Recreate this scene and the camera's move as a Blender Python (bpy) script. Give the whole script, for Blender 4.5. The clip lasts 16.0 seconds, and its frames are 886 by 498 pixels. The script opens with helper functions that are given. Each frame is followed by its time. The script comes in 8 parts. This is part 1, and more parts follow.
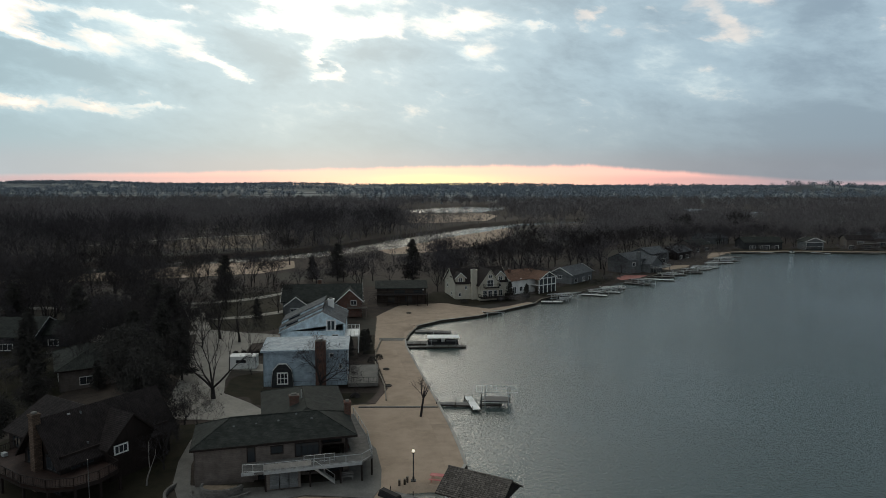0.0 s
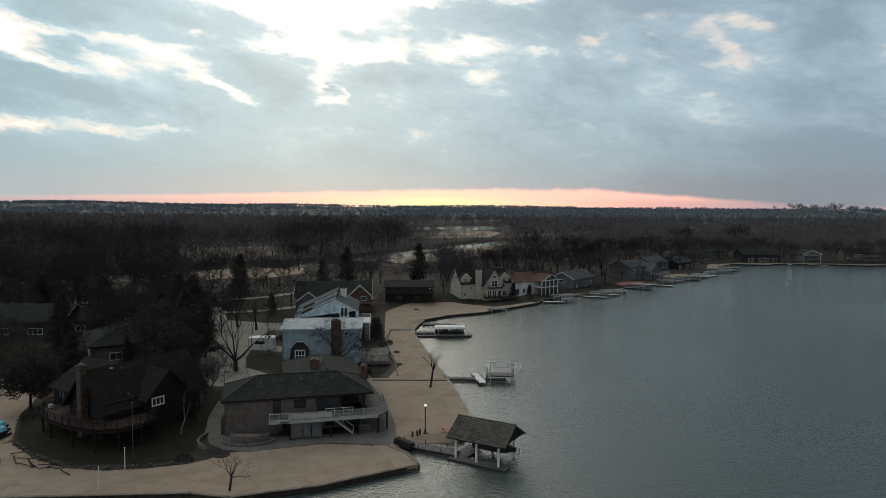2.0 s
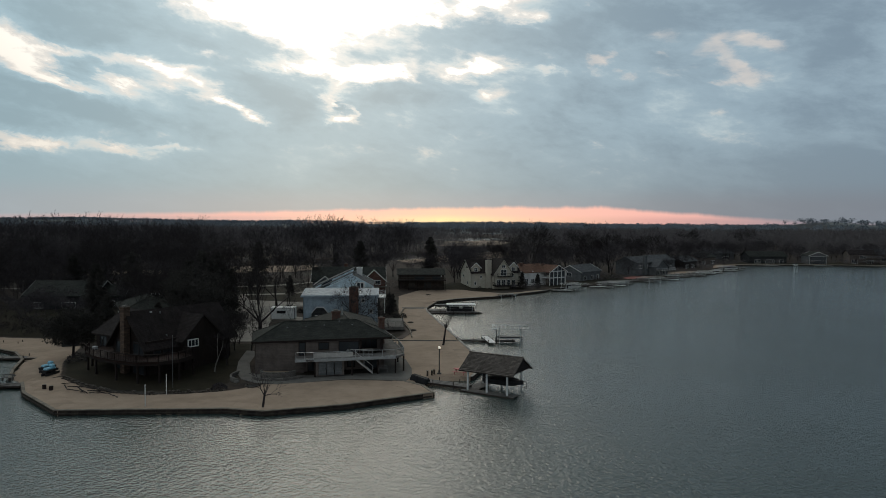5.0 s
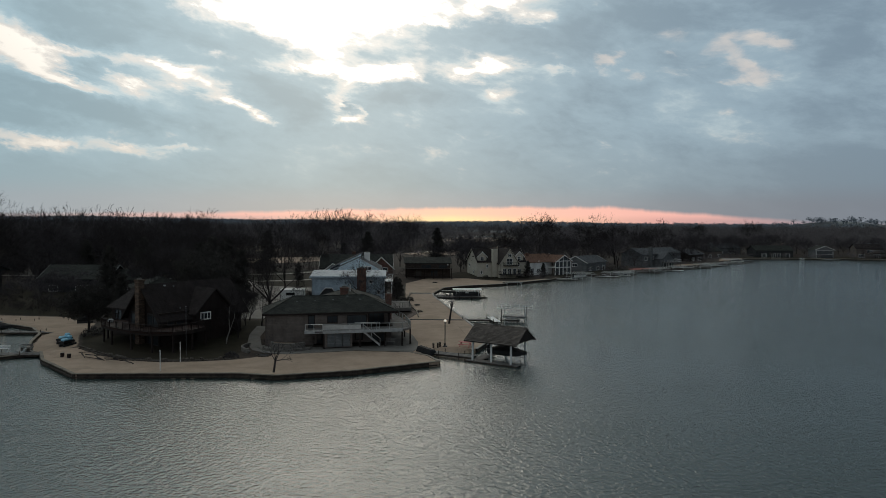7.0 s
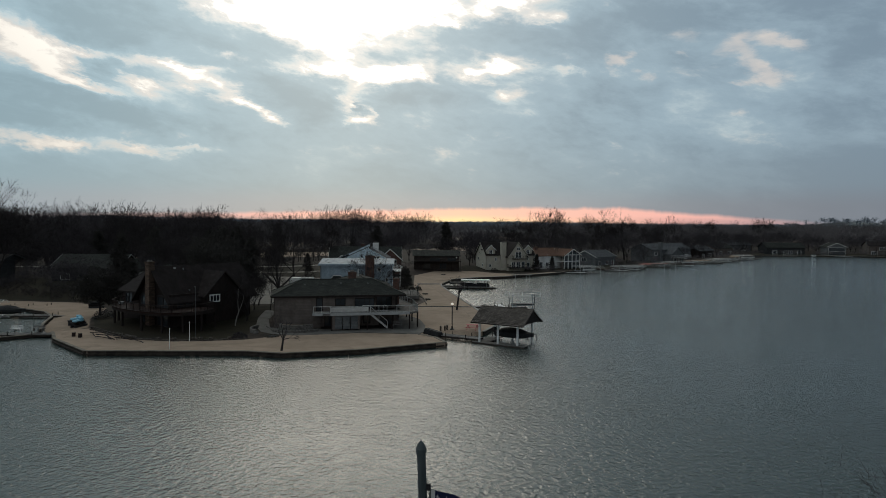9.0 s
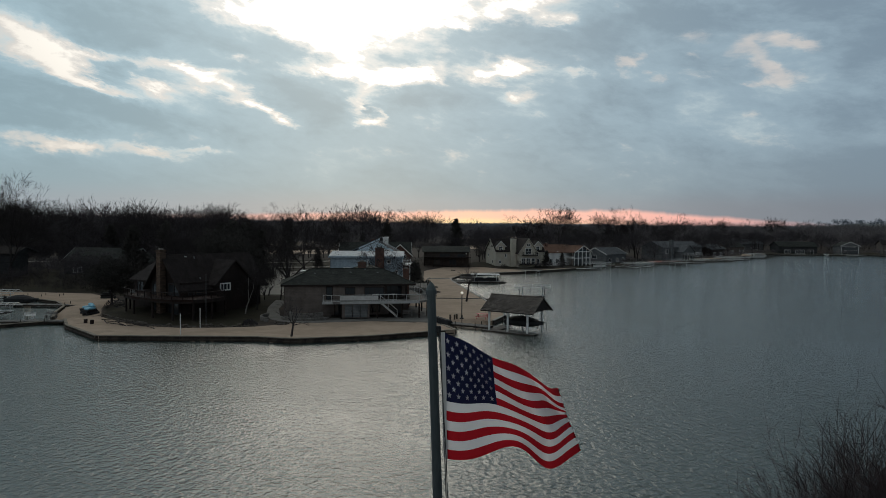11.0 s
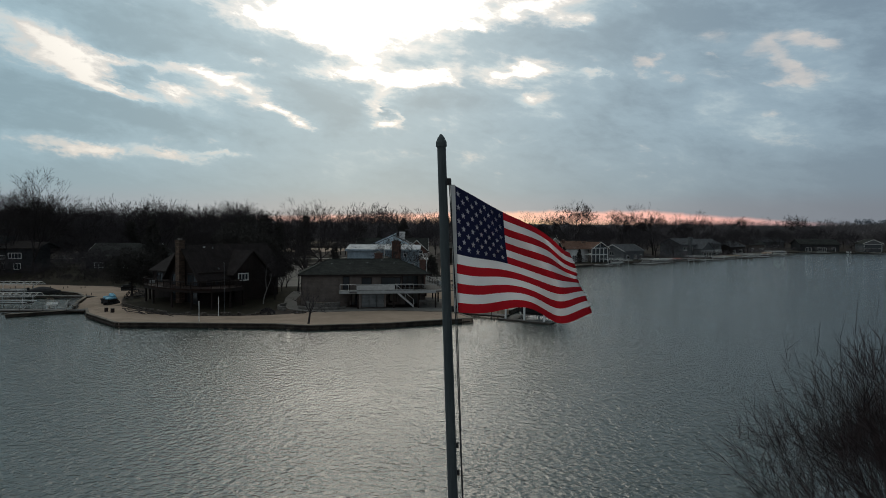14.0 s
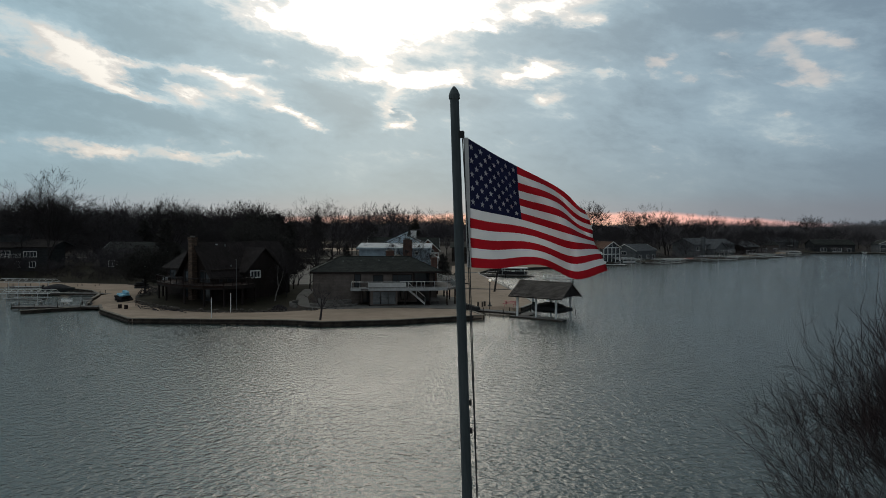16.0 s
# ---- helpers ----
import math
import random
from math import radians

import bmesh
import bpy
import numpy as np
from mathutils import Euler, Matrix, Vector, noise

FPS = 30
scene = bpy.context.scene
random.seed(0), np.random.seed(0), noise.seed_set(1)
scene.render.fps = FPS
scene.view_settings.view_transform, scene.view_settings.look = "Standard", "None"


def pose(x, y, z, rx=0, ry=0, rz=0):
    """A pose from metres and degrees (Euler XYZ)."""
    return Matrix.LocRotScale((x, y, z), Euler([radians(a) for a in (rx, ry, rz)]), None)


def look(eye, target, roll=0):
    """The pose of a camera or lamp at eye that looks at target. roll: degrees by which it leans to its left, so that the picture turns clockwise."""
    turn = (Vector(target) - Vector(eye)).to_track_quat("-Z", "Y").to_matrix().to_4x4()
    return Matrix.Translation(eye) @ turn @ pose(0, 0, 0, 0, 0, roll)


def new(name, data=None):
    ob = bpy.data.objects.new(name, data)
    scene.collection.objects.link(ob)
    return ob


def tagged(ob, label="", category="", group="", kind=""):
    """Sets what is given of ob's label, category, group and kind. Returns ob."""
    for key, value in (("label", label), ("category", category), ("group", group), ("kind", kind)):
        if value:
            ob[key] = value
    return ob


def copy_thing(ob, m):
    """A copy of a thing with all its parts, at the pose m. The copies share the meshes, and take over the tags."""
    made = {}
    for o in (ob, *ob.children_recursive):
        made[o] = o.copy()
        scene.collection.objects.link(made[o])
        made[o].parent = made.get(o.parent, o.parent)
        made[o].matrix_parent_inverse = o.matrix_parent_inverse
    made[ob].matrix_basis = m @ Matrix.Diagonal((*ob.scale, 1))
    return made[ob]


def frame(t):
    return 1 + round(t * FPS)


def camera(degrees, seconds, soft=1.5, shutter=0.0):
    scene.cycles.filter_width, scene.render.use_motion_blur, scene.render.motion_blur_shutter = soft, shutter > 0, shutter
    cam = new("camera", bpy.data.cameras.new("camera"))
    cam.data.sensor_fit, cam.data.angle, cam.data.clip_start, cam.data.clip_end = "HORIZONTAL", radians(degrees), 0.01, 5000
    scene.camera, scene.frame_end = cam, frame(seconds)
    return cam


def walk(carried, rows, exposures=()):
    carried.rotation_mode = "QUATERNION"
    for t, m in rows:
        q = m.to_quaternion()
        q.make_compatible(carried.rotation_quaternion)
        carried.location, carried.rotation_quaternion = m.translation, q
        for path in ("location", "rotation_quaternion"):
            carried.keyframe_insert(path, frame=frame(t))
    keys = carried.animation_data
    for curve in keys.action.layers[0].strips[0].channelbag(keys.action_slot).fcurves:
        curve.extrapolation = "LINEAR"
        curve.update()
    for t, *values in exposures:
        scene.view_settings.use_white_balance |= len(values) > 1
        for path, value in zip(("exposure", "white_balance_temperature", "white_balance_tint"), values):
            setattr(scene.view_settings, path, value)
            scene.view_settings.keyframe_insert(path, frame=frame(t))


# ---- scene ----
cam = camera(66.0, 16.0, soft=0.9)
PATH = [
    (0, (0.962, 34.574, 36.027), (0.995, 36.564, 35.832), 0.1),
    (0.5, (0.869, 32.107, 34.563), (0.899, 34.099, 34.388), 0.2),
    (1, (0.48, 29.91, 33.153), (0.508, 31.903, 32.994), 0.3),
    (1.5, (0.224, 27.844, 31.655), (0.249, 29.839, 31.512), 0.3),
    (2, (-0.119, 26.153, 30.161), (-0.095, 28.148, 30.033), 0.4),
    (2.5, (-0.258, 24.664, 28.534), (-0.239, 26.661, 28.424), 0.3),
    (3, (-0.429, 23.321, 26.864), (-0.414, 25.319, 26.77), 0.3),
    (3.5, (-0.607, 22.089, 25.399), (-0.594, 24.087, 25.313), 0.3),
    (4, (-0.663, 20.757, 24.105), (-0.655, 22.756, 24.027), 0.3),
    (6.5, (-0.429, 16.113, 19.017), (-0.449, 18.112, 18.942), 0.4),
    (7, (-0.367, 15.903, 18.381), (-0.392, 17.902, 18.305), 0.4),
    (7.5, (-0.218, 15.613, 17.719), (-0.25, 17.611, 17.644), 0.4),
    (8, (-0.209, 15.519, 17.042), (-0.246, 17.517, 16.968), 0.4),
    (8.5, (-0.09, 15.528, 16.443), (-0.136, 17.526, 16.369), 0.5),
    (9, (0.026, 15.448, 15.926), (-0.028, 17.446, 15.852), 0.5),
    (11.5, (0.04, 15.487, 13.717), (-0.051, 17.484, 13.649), 0.5),
    (12, (0.194, 15.455, 13.415), (0.094, 17.452, 13.347), 0.4),
    (12.5, (0.174, 15.401, 13.115), (0.066, 17.397, 13.049), 0.4),
    (13, (0.148, 15.477, 12.868), (0.032, 17.473, 12.802), 0.4),
    (13.5, (0.135, 15.55, 12.643), (0.01, 17.545, 12.578), 0.4),
    (14, (0.127, 15.422, 12.374), (-0.005, 17.417, 12.31), 0.4),
    (14.5, (0.103, 15.335, 12.135), (-0.038, 17.329, 12.072), 0.4),
    (15, (0.081, 15.359, 11.966), (-0.067, 17.353, 11.905), 0.4),
    (15.5, (0.076, 15.415, 11.859), (-0.082, 17.408, 11.798), 0.4),
    (16, (0.106, 15.52, 11.84), (-0.059, 17.512, 11.779), 0.4),
]
walk(cam, [(t, look(eye, target, roll)) for t, eye, target, roll in PATH], exposures=((0.0, 0.44, 6720, 10), (2.0, 0.37, 6720, 10), (3.5, 0.17, 6640, 10), (7.0, 0.03, 6560, 10), (16.0, -0.03, 6500, 10)))

# ------------------------------------------------------------ sky and sun
SUN_AZ, SUN_EL = -9.0, 17.0          # degrees: clockwise from +y, above the horizon

world = bpy.data.worlds.new("evening_sky")
scene.world = world
world.use_nodes = True
WT = world.node_tree
WT.nodes.clear()


class Nodes:
    """Small builder for shader node trees."""

    def __init__(self, tree):
        self.t = tree

    def n(self, kind):
        return self.t.nodes.new(kind)

    def put(self, socket, v):
        if isinstance(v, bpy.types.NodeSocket):
            self.t.links.new(v, socket)
        elif isinstance(v, (tuple, list)) and len(v) == 3 and socket.type == "RGBA":
            socket.default_value = (*v, 1)
        else:
            socket.default_value = v

    def m(self, op, a, b=0.0, c=0.0, clamp=False):
        node = self.n("ShaderNodeMath")
        node.operation, node.use_clamp = op, clamp
        for s, v in zip(node.inputs, (a, b, c)):
            self.put(s, v)
        return node.outputs[0]

    def step(self, v, lo, hi):
        node = self.n("ShaderNodeMapRange")
        node.interpolation_type = "SMOOTHSTEP"
        for s, x in zip(node.inputs, (v, lo, hi, 0.0, 1.0)):
            self.put(s, x)
        return node.outputs[0]

    def mix(self, f, a, b, blend="MIX"):
        node = self.n("ShaderNodeMix")
        node.data_type, node.blend_type = "RGBA", blend
        for s, v in zip((node.inputs[0], node.inputs[6], node.inputs[7]), (f, a, b)):
            self.put(s, v)
        return node.outputs[2]

    def xyz(self, x, y, z):
        node = self.n("ShaderNodeCombineXYZ")
        for s, v in zip(node.inputs, (x, y, z)):
            self.put(s, v)
        return node.outputs[0]

    def noise(self, vec, scale, detail=4.0, rough=0.55, distort=0.0):
        node = self.n("ShaderNodeTexNoise")
        self.put(node.inputs["Vector"], vec)
        for k, v in (("Scale", scale), ("Detail", detail), ("Roughness", rough), ("Distortion", distort)):
            node.inputs[k].default_value = v
        return node.outputs["Fac"]

    def ramp(self, f, *stops):
        node = self.n("ShaderNodeValToRGB")
        els = node.color_ramp.elements
        while len(els) < len(stops):
            els.new(0.5)
        for e, (p, c) in zip(els, stops):
            e.position, e.color = p, (*c, 1)
        self.put(node.inputs[0], f)
        return node.outputs[0]


def build_sky():
    k = Nodes(WT)
    d = k.n("ShaderNodeTexCoord").outputs["Generated"]
    sep = k.n("ShaderNodeSeparateXYZ")
    k.put(sep.inputs[0], d)
    x, y, z = sep.outputs
    az = k.m("ARCTAN2", x, y)                       # radians, clockwise from +y
    flat = k.m("SQRT", k.m("ADD", k.m("MULTIPLY", x, x), k.m("MULTIPLY", y, y)))
    el = k.m("ARCTAN2", z, flat)
    # cloud texture in angular coordinates, flattened and sloping like the cloud streets
    slant = k.m("ADD", k.m("MULTIPLY", el, 2.3), k.m("MULTIPLY", az, 0.30))
    warp = k.m("SUBTRACT", k.noise(k.xyz(az, slant, 0.0), 5.0, 3.0), 0.5)

    def layer(dy, seed, scale, detail=7.0, rough=0.52):
        return k.noise(k.xyz(k.m("ADD", az, k.m("MULTIPLY", warp, 0.07)), k.m("ADD", k.m("ADD", slant, dy), k.m("MULTIPLY", warp, 0.07)), seed), scale, detail, rough)

    def stretch(v, gain):
        return k.m("ADD", k.m("MULTIPLY", k.m("SUBTRACT", v, 0.5), gain), 0.5, clamp=True)

    tex = stretch(layer(0.0, 0.37, 6.5), 2.0)
    lit = stretch(layer(0.030, 0.37, 6.5), 2.2)          # the same cloud, sampled towards the sun: gives its shaded side
    wisp = stretch(layer(0.0, 2.1, 17.0), 2.6)
    fine = stretch(layer(0.0, 4.6, 38.0, 5.0, 0.62), 2.4)
    tex = k.m("ADD", k.m("MULTIPLY", tex, 0.38), k.m("ADD", k.m("MULTIPLY", wisp, 0.38), k.m("MULTIPLY", fine, 0.24)))

    # ragged edges: the openings are laid out in wind-torn coordinates
    n1, n2 = layer(0.0, 7.7, 11.0, 3.0), layer(0.0, 9.3, 11.0, 3.0)
    n3, n4 = layer(0.0, 5.1, 34.0, 4.0, 0.65), layer(0.0, 6.4, 34.0, 4.0, 0.65)
    azw = k.m("ADD", az, k.m("ADD", k.m("MULTIPLY", k.m("SUBTRACT", n1, 0.5), 0.075), k.m("MULTIPLY", k.m("SUBTRACT", n3, 0.5), 0.045)))
    elw = k.m("ADD", el, k.m("ADD", k.m("MULTIPLY", k.m("SUBTRACT", n2, 0.5), 0.032), k.m("MULTIPLY", k.m("SUBTRACT", n4, 0.5), 0.026)))

    def blob(a, e, ra, re, tilt=0.0):
        """1 in the middle of an ellipse of the sky, falling to 0 outside it."""
        da, de = k.m("SUBTRACT", azw, a), k.m("SUBTRACT", elw, e)
        de = k.m("SUBTRACT", de, k.m("MULTIPLY", da, tilt))
        q = k.m("ADD", k.m("POWER", k.m("ABSOLUTE", k.m("DIVIDE", da, ra)), 2.0), k.m("POWER", k.m("ABSOLUTE", k.m("DIVIDE", de, re)), 2.0))
        return k.m("EXPONENT", k.m("MULTIPLY", q, -1.0))

    def total(rows):
        s = 0.0
        for a, e, ra, re, tilt, w in rows:
            s = k.m("ADD", s, k.m("MULTIPLY", blob(a, e, ra, re, tilt), w))
        return s

    # openings in the cloud: azimuth, elevation, two radii, slope, weight
    gaps = k.m("ADD", total([
        (-0.178, 0.316, 0.167, 0.048, 0.00, 0.82), (-0.214, 0.280, 0.088, 0.027, 0.00, 0.36), (-0.186, 0.245, 0.036, 0.021, 0.00, 0.38), (-0.170, 0.216, 0.104, 0.010, 0.00, 0.50),
        (-0.097, 0.216, 0.049, 0.015, 0.00, 0.45), (-0.161, 0.181, 0.019, 0.027, 0.00, 0.45), (-0.154, 0.148, 0.019, 0.006, 0.00, 0.55), (-0.134, 0.161, 0.008, 0.011, 0.00, 0.35),
        (0.078, 0.307, 0.064, 0.016, 0.10, 0.45), (0.122, 0.286, 0.032, 0.010, 0.00, 0.40), (-0.032, 0.284, 0.024, 0.007, 0.00, 0.30), (0.050, 0.218, 0.049, 0.010, 0.00, 0.55),
        (0.059, 0.182, 0.027, 0.008, 0.00, 0.42), (0.155, 0.216, 0.027, 0.006, 0.00, 0.28), (-0.098, 0.305, 0.048, 0.024, 0.00, 0.30),
        (-0.138, 0.259, 0.191, 0.048, 0.00, 0.12), (-0.467, 0.201, 0.215, 0.042, -0.12, 0.15),
    ]), total([
        (-0.574, 0.219, 0.056, 0.018, -0.35, 0.46), (-0.547, 0.191, 0.049, 0.016, -0.30, 0.46), (-0.493, 0.213, 0.056, 0.007, -0.10, 0.34), (-0.500, 0.173, 0.049, 0.010, -0.15, 0.42),
        (-0.447, 0.181, 0.033, 0.008, -0.25, 0.40), (-0.419, 0.212, 0.041, 0.007, -0.15, 0.36), (-0.366, 0.189, 0.044, 0.012, -0.20, 0.42), (-0.373, 0.209, 0.040, 0.006, 0.00, 0.30),
        (-0.303, 0.167, 0.027, 0.009, -0.45, 0.44), (-0.271, 0.148, 0.018, 0.006, -0.30, 0.46), (-0.575, 0.101, 0.049, 0.012, -0.10, 0.52), (-0.525, 0.099, 0.029, 0.006, -0.05, 0.40),
        (-0.444, 0.098, 0.044, 0.006, -0.12, 0.44), (-0.378, 0.097, 0.032, 0.004, 0.00, 0.36), (-0.325, 0.229, 0.032, 0.006, 0.00, 0.22),
    ]))
    wisps = total([
        (0.227, 0.231, 0.024, 0.010, 0.30, 0.42), (0.294, 0.229, 0.018, 0.006, 0.00, 0.36), (0.261, 0.209, 0.018, 0.007, 0.00, 0.34), (0.359, 0.230, 0.024, 0.018, 0.50, 0.28),
        (0.401, 0.214, 0.035, 0.021, -0.90, 0.42), (0.437, 0.237, 0.040, 0.010, -0.25, 0.46), (0.374, 0.189, 0.021, 0.005, 0.00, 0.30), (0.315, 0.249, 0.040, 0.011, 0.00, 0.24),
        (0.415, 0.191, 0.024, 0.008, 0.00, 0.20), (0.145, 0.081, 0.048, 0.007, 0.15, 0.20), (0.059, 0.106, 0.027, 0.006, 0.10, 0.16), (-0.218, 0.120, 0.027, 0.008, 0.20, 0.16),
    ])
    thick = total([
        (-0.537, 0.257, 0.112, 0.032, -0.35, 0.26), (-0.493, 0.192, 0.027, 0.014, 0.00, 0.34), (-0.377, 0.249, 0.104, 0.027, -0.10, 0.24), (-0.272, 0.244, 0.048, 0.016, -0.10, 0.20),
        (-0.481, 0.148, 0.159, 0.027, -0.12, 0.24), (-0.249, 0.181, 0.060, 0.026, -0.10, 0.30), (-0.154, 0.169, 0.007, 0.009, 0.00, 0.50), (-0.032, 0.264, 0.096, 0.023, 0.00, 0.22),
        (-0.015, 0.178, 0.064, 0.021, 0.00, 0.34), (-0.105, 0.186, 0.032, 0.013, 0.00, 0.20), (0.344, 0.278, 0.135, 0.026, 0.00, 0.30), (0.511, 0.196, 0.056, 0.056, 0.20, 0.20),
        (0.187, 0.185, 0.104, 0.018, 0.00, 0.14), (0.273, 0.155, 0.135, 0.016, 0.00, 0.10), (0.503, 0.058, 0.127, 0.040, 0.00, 0.12), (-0.557, 0.131, 0.072, 0.015, 0.00, 0.12),
    ])
    glow = k.m("EXPONENT", k.m("MULTIPLY", k.m("ADD", k.m("POWER", k.m("DIVIDE", k.m("ADD", az, 0.19), 0.36), 2.0), k.m("POWER", k.m("DIVIDE", k.m("SUBTRACT", el, 0.31), 0.17), 2.0)), -1.0))
    wide = k.m("EXPONENT", k.m("MULTIPLY", k.m("ADD", k.m("POWER", k.m("DIVIDE", k.m("ADD", az, 0.16), 0.30), 2.0), k.m("POWER", k.m("DIVIDE", k.m("SUBTRACT", el, 0.54), 0.30), 2.0)), -1.0))
    tex = k.m("ADD", tex, k.m("ADD", k.m("MULTIPLY", k.step(el, 0.12, 0.03), 0.22), k.m("MULTIPLY", k.m("SUBTRACT", 1.0, glow), 0.05)))
    dens = k.m("ADD", k.m("SUBTRACT", k.m("SUBTRACT", tex, k.m("MULTIPLY", gaps, 1.12)), k.m("MULTIPLY", glow, 0.10)), thick)
    side = k.step(az, -0.70, 0.75)
    # grey-blue cloud: thin places are pale, thick ones dark, and the shaded side is darker
    deep = k.mix(side, (0.240, 0.355, 0.415), (0.196, 0.270, 0.342))
    cloud = k.mix(side, (0.330, 0.475, 0.548), (0.282, 0.380, 0.458))
    pale = k.mix(side, (0.56, 0.68, 0.715), (0.45, 0.55, 0.595))
    shade = k.m("ADD", dens, k.m("MULTIPLY", k.m("SUBTRACT", lit, k.m("MULTIPLY", k.m("ADD", tex, wisp), 0.5)), 0.45))
    body = k.mix(k.step(shade, 0.44, 0.86), k.mix(k.step(shade, 0.50, 0.16), cloud, pale), deep)
    low = k.step(el, 0.15, 0.035)
    body = k.mix(k.m("MULTIPLY", low, 0.72), body, k.mix(k.step(az, -0.25, 0.55), (0.268, 0.380, 0.446), (0.168, 0.226, 0.288)))
    body = k.mix(k.m("MULTIPLY", k.step(el, 0.060, 0.024), 0.5), body, k.mix(k.step(az, 0.0, 0.5), (0.315, 0.340, 0.395), (0.17, 0.18, 0.22)))
    body = k.mix(k.m("MULTIPLY", glow, 0.34), body, (0.66, 0.76, 0.77))
    cream = k.mix(glow, (0.64, 0.615, 0.575), (0.94, 0.92, 0.87))
    bright = k.mix(k.m("POWER", glow, 1.4), (0.80, 0.75, 0.68), (2.4, 2.36, 2.15))
    sky = k.mix(k.step(dens, 0.44, 0.0), body, cream)
    sky = k.mix(k.step(dens, 0.12, -0.18), sky, bright)
    pink = k.step(k.m("SUBTRACT", k.m("MULTIPLY", wisps, 1.5), tex), -0.34, 0.30)
    sky = k.mix(k.m("MULTIPLY", pink, 0.60), sky, (0.72, 0.64, 0.58))
    # the clear strip under the cloud deck, thickest right of the sun
    q = k.m("ADD", k.m("DIVIDE", az, 1.2), 0.5, clamp=True)
    thickness = k.ramp(q, (0.0, (0.22,) * 3), (0.25, (0.50,) * 3), (0.50, (0.86,) * 3), (0.69, (0.92,) * 3), (0.755, (0.66,) * 3), (0.84, (0.36,) * 3), (0.93, (0.04,) * 3))
    edge = k.m("MULTIPLY", thickness, k.m("ADD", 0.0255, k.m("MULTIPLY", k.m("SUBTRACT", k.noise(k.xyz(az, 0.0, 0.0), 16.0, 7.0, 0.68), 0.5), 0.017)))
    strip = k.step(el, k.m("ADD", edge, 0.0040), k.m("SUBTRACT", edge, 0.0034))
    band = k.ramp(q, (0.0, (0.38, 0.33, 0.38)), (0.28, (0.62, 0.40, 0.40)), (0.42, (0.92, 0.60, 0.44)), (0.50, (1.0, 0.80, 0.42)), (0.60, (0.94, 0.58, 0.42)), (0.74, (0.70, 0.38, 0.36)), (0.90, (0.36, 0.28, 0.32)))
    band = k.mix(k.m("MULTIPLY", k.step(el, 0.004, 0.015), 0.95), band, k.mix(0.75, band, (0.98, 0.52, 0.46)))
    sky = k.mix(k.m("MULTIPLY", strip, k.step(el, -0.02, 0.0)), sky, band)
    # behind and overhead: plain overcast, darker in the east
    back = k.step(y, 0.55, -0.45)
    sky = k.mix(back, sky, (0.32, 0.36, 0.40))
    sky = k.mix(k.step(el, 0.36, 0.80), sky, k.mix(k.step(az, -0.25, 0.45), (0.54, 0.61, 0.63), (0.135, 0.165, 0.185)))
    sky = k.mix(k.m("MULTIPLY", k.step(el, 0.29, 0.50), k.step(az, -0.02, 0.35)), sky, (0.085, 0.110, 0.125))
    sky = k.mix(k.m("MULTIPLY", wide, k.step(el, 0.33, 0.42)), sky, (2.3, 2.26, 2.05))
    sky = k.mix(k.step(el, 0.0, -0.06), sky, (0.03, 0.032, 0.035))
    clear = k.n("ShaderNodeTexSky")
    clear.sky_type, clear.sun_disc = "NISHITA", False
    clear.sun_elevation, clear.sun_rotation = radians(SUN_EL), radians(SUN_AZ)
    b1, b2 = k.n("ShaderNodeBackground"), k.n("ShaderNodeBackground")
    k.put(b1.inputs[0], sky)
    b1.inputs[1].default_value = 0.94
    k.put(b2.inputs[0], clear.outputs[0])
    b2.inputs[1].default_value = 0.004
    add = k.n("ShaderNodeAddShader")
    k.put(add.inputs[0], b1.outputs[0])
    k.put(add.inputs[1], b2.outputs[0])
    k.put(k.n("ShaderNodeOutputWorld").inputs[0], add.outputs[0])


build_sky()
sun_lamp = bpy.data.lights.new("sun", "SUN")
sun_lamp.energy, sun_lamp.angle, sun_lamp.color = 0.20, radians(24), (1.0, 0.90, 0.74)
sun = new("sun", sun_lamp)
sun.matrix_world = look((0, 0, 0), (-math.sin(radians(SUN_AZ)), -math.cos(radians(SUN_AZ)), -math.tan(radians(SUN_EL))))

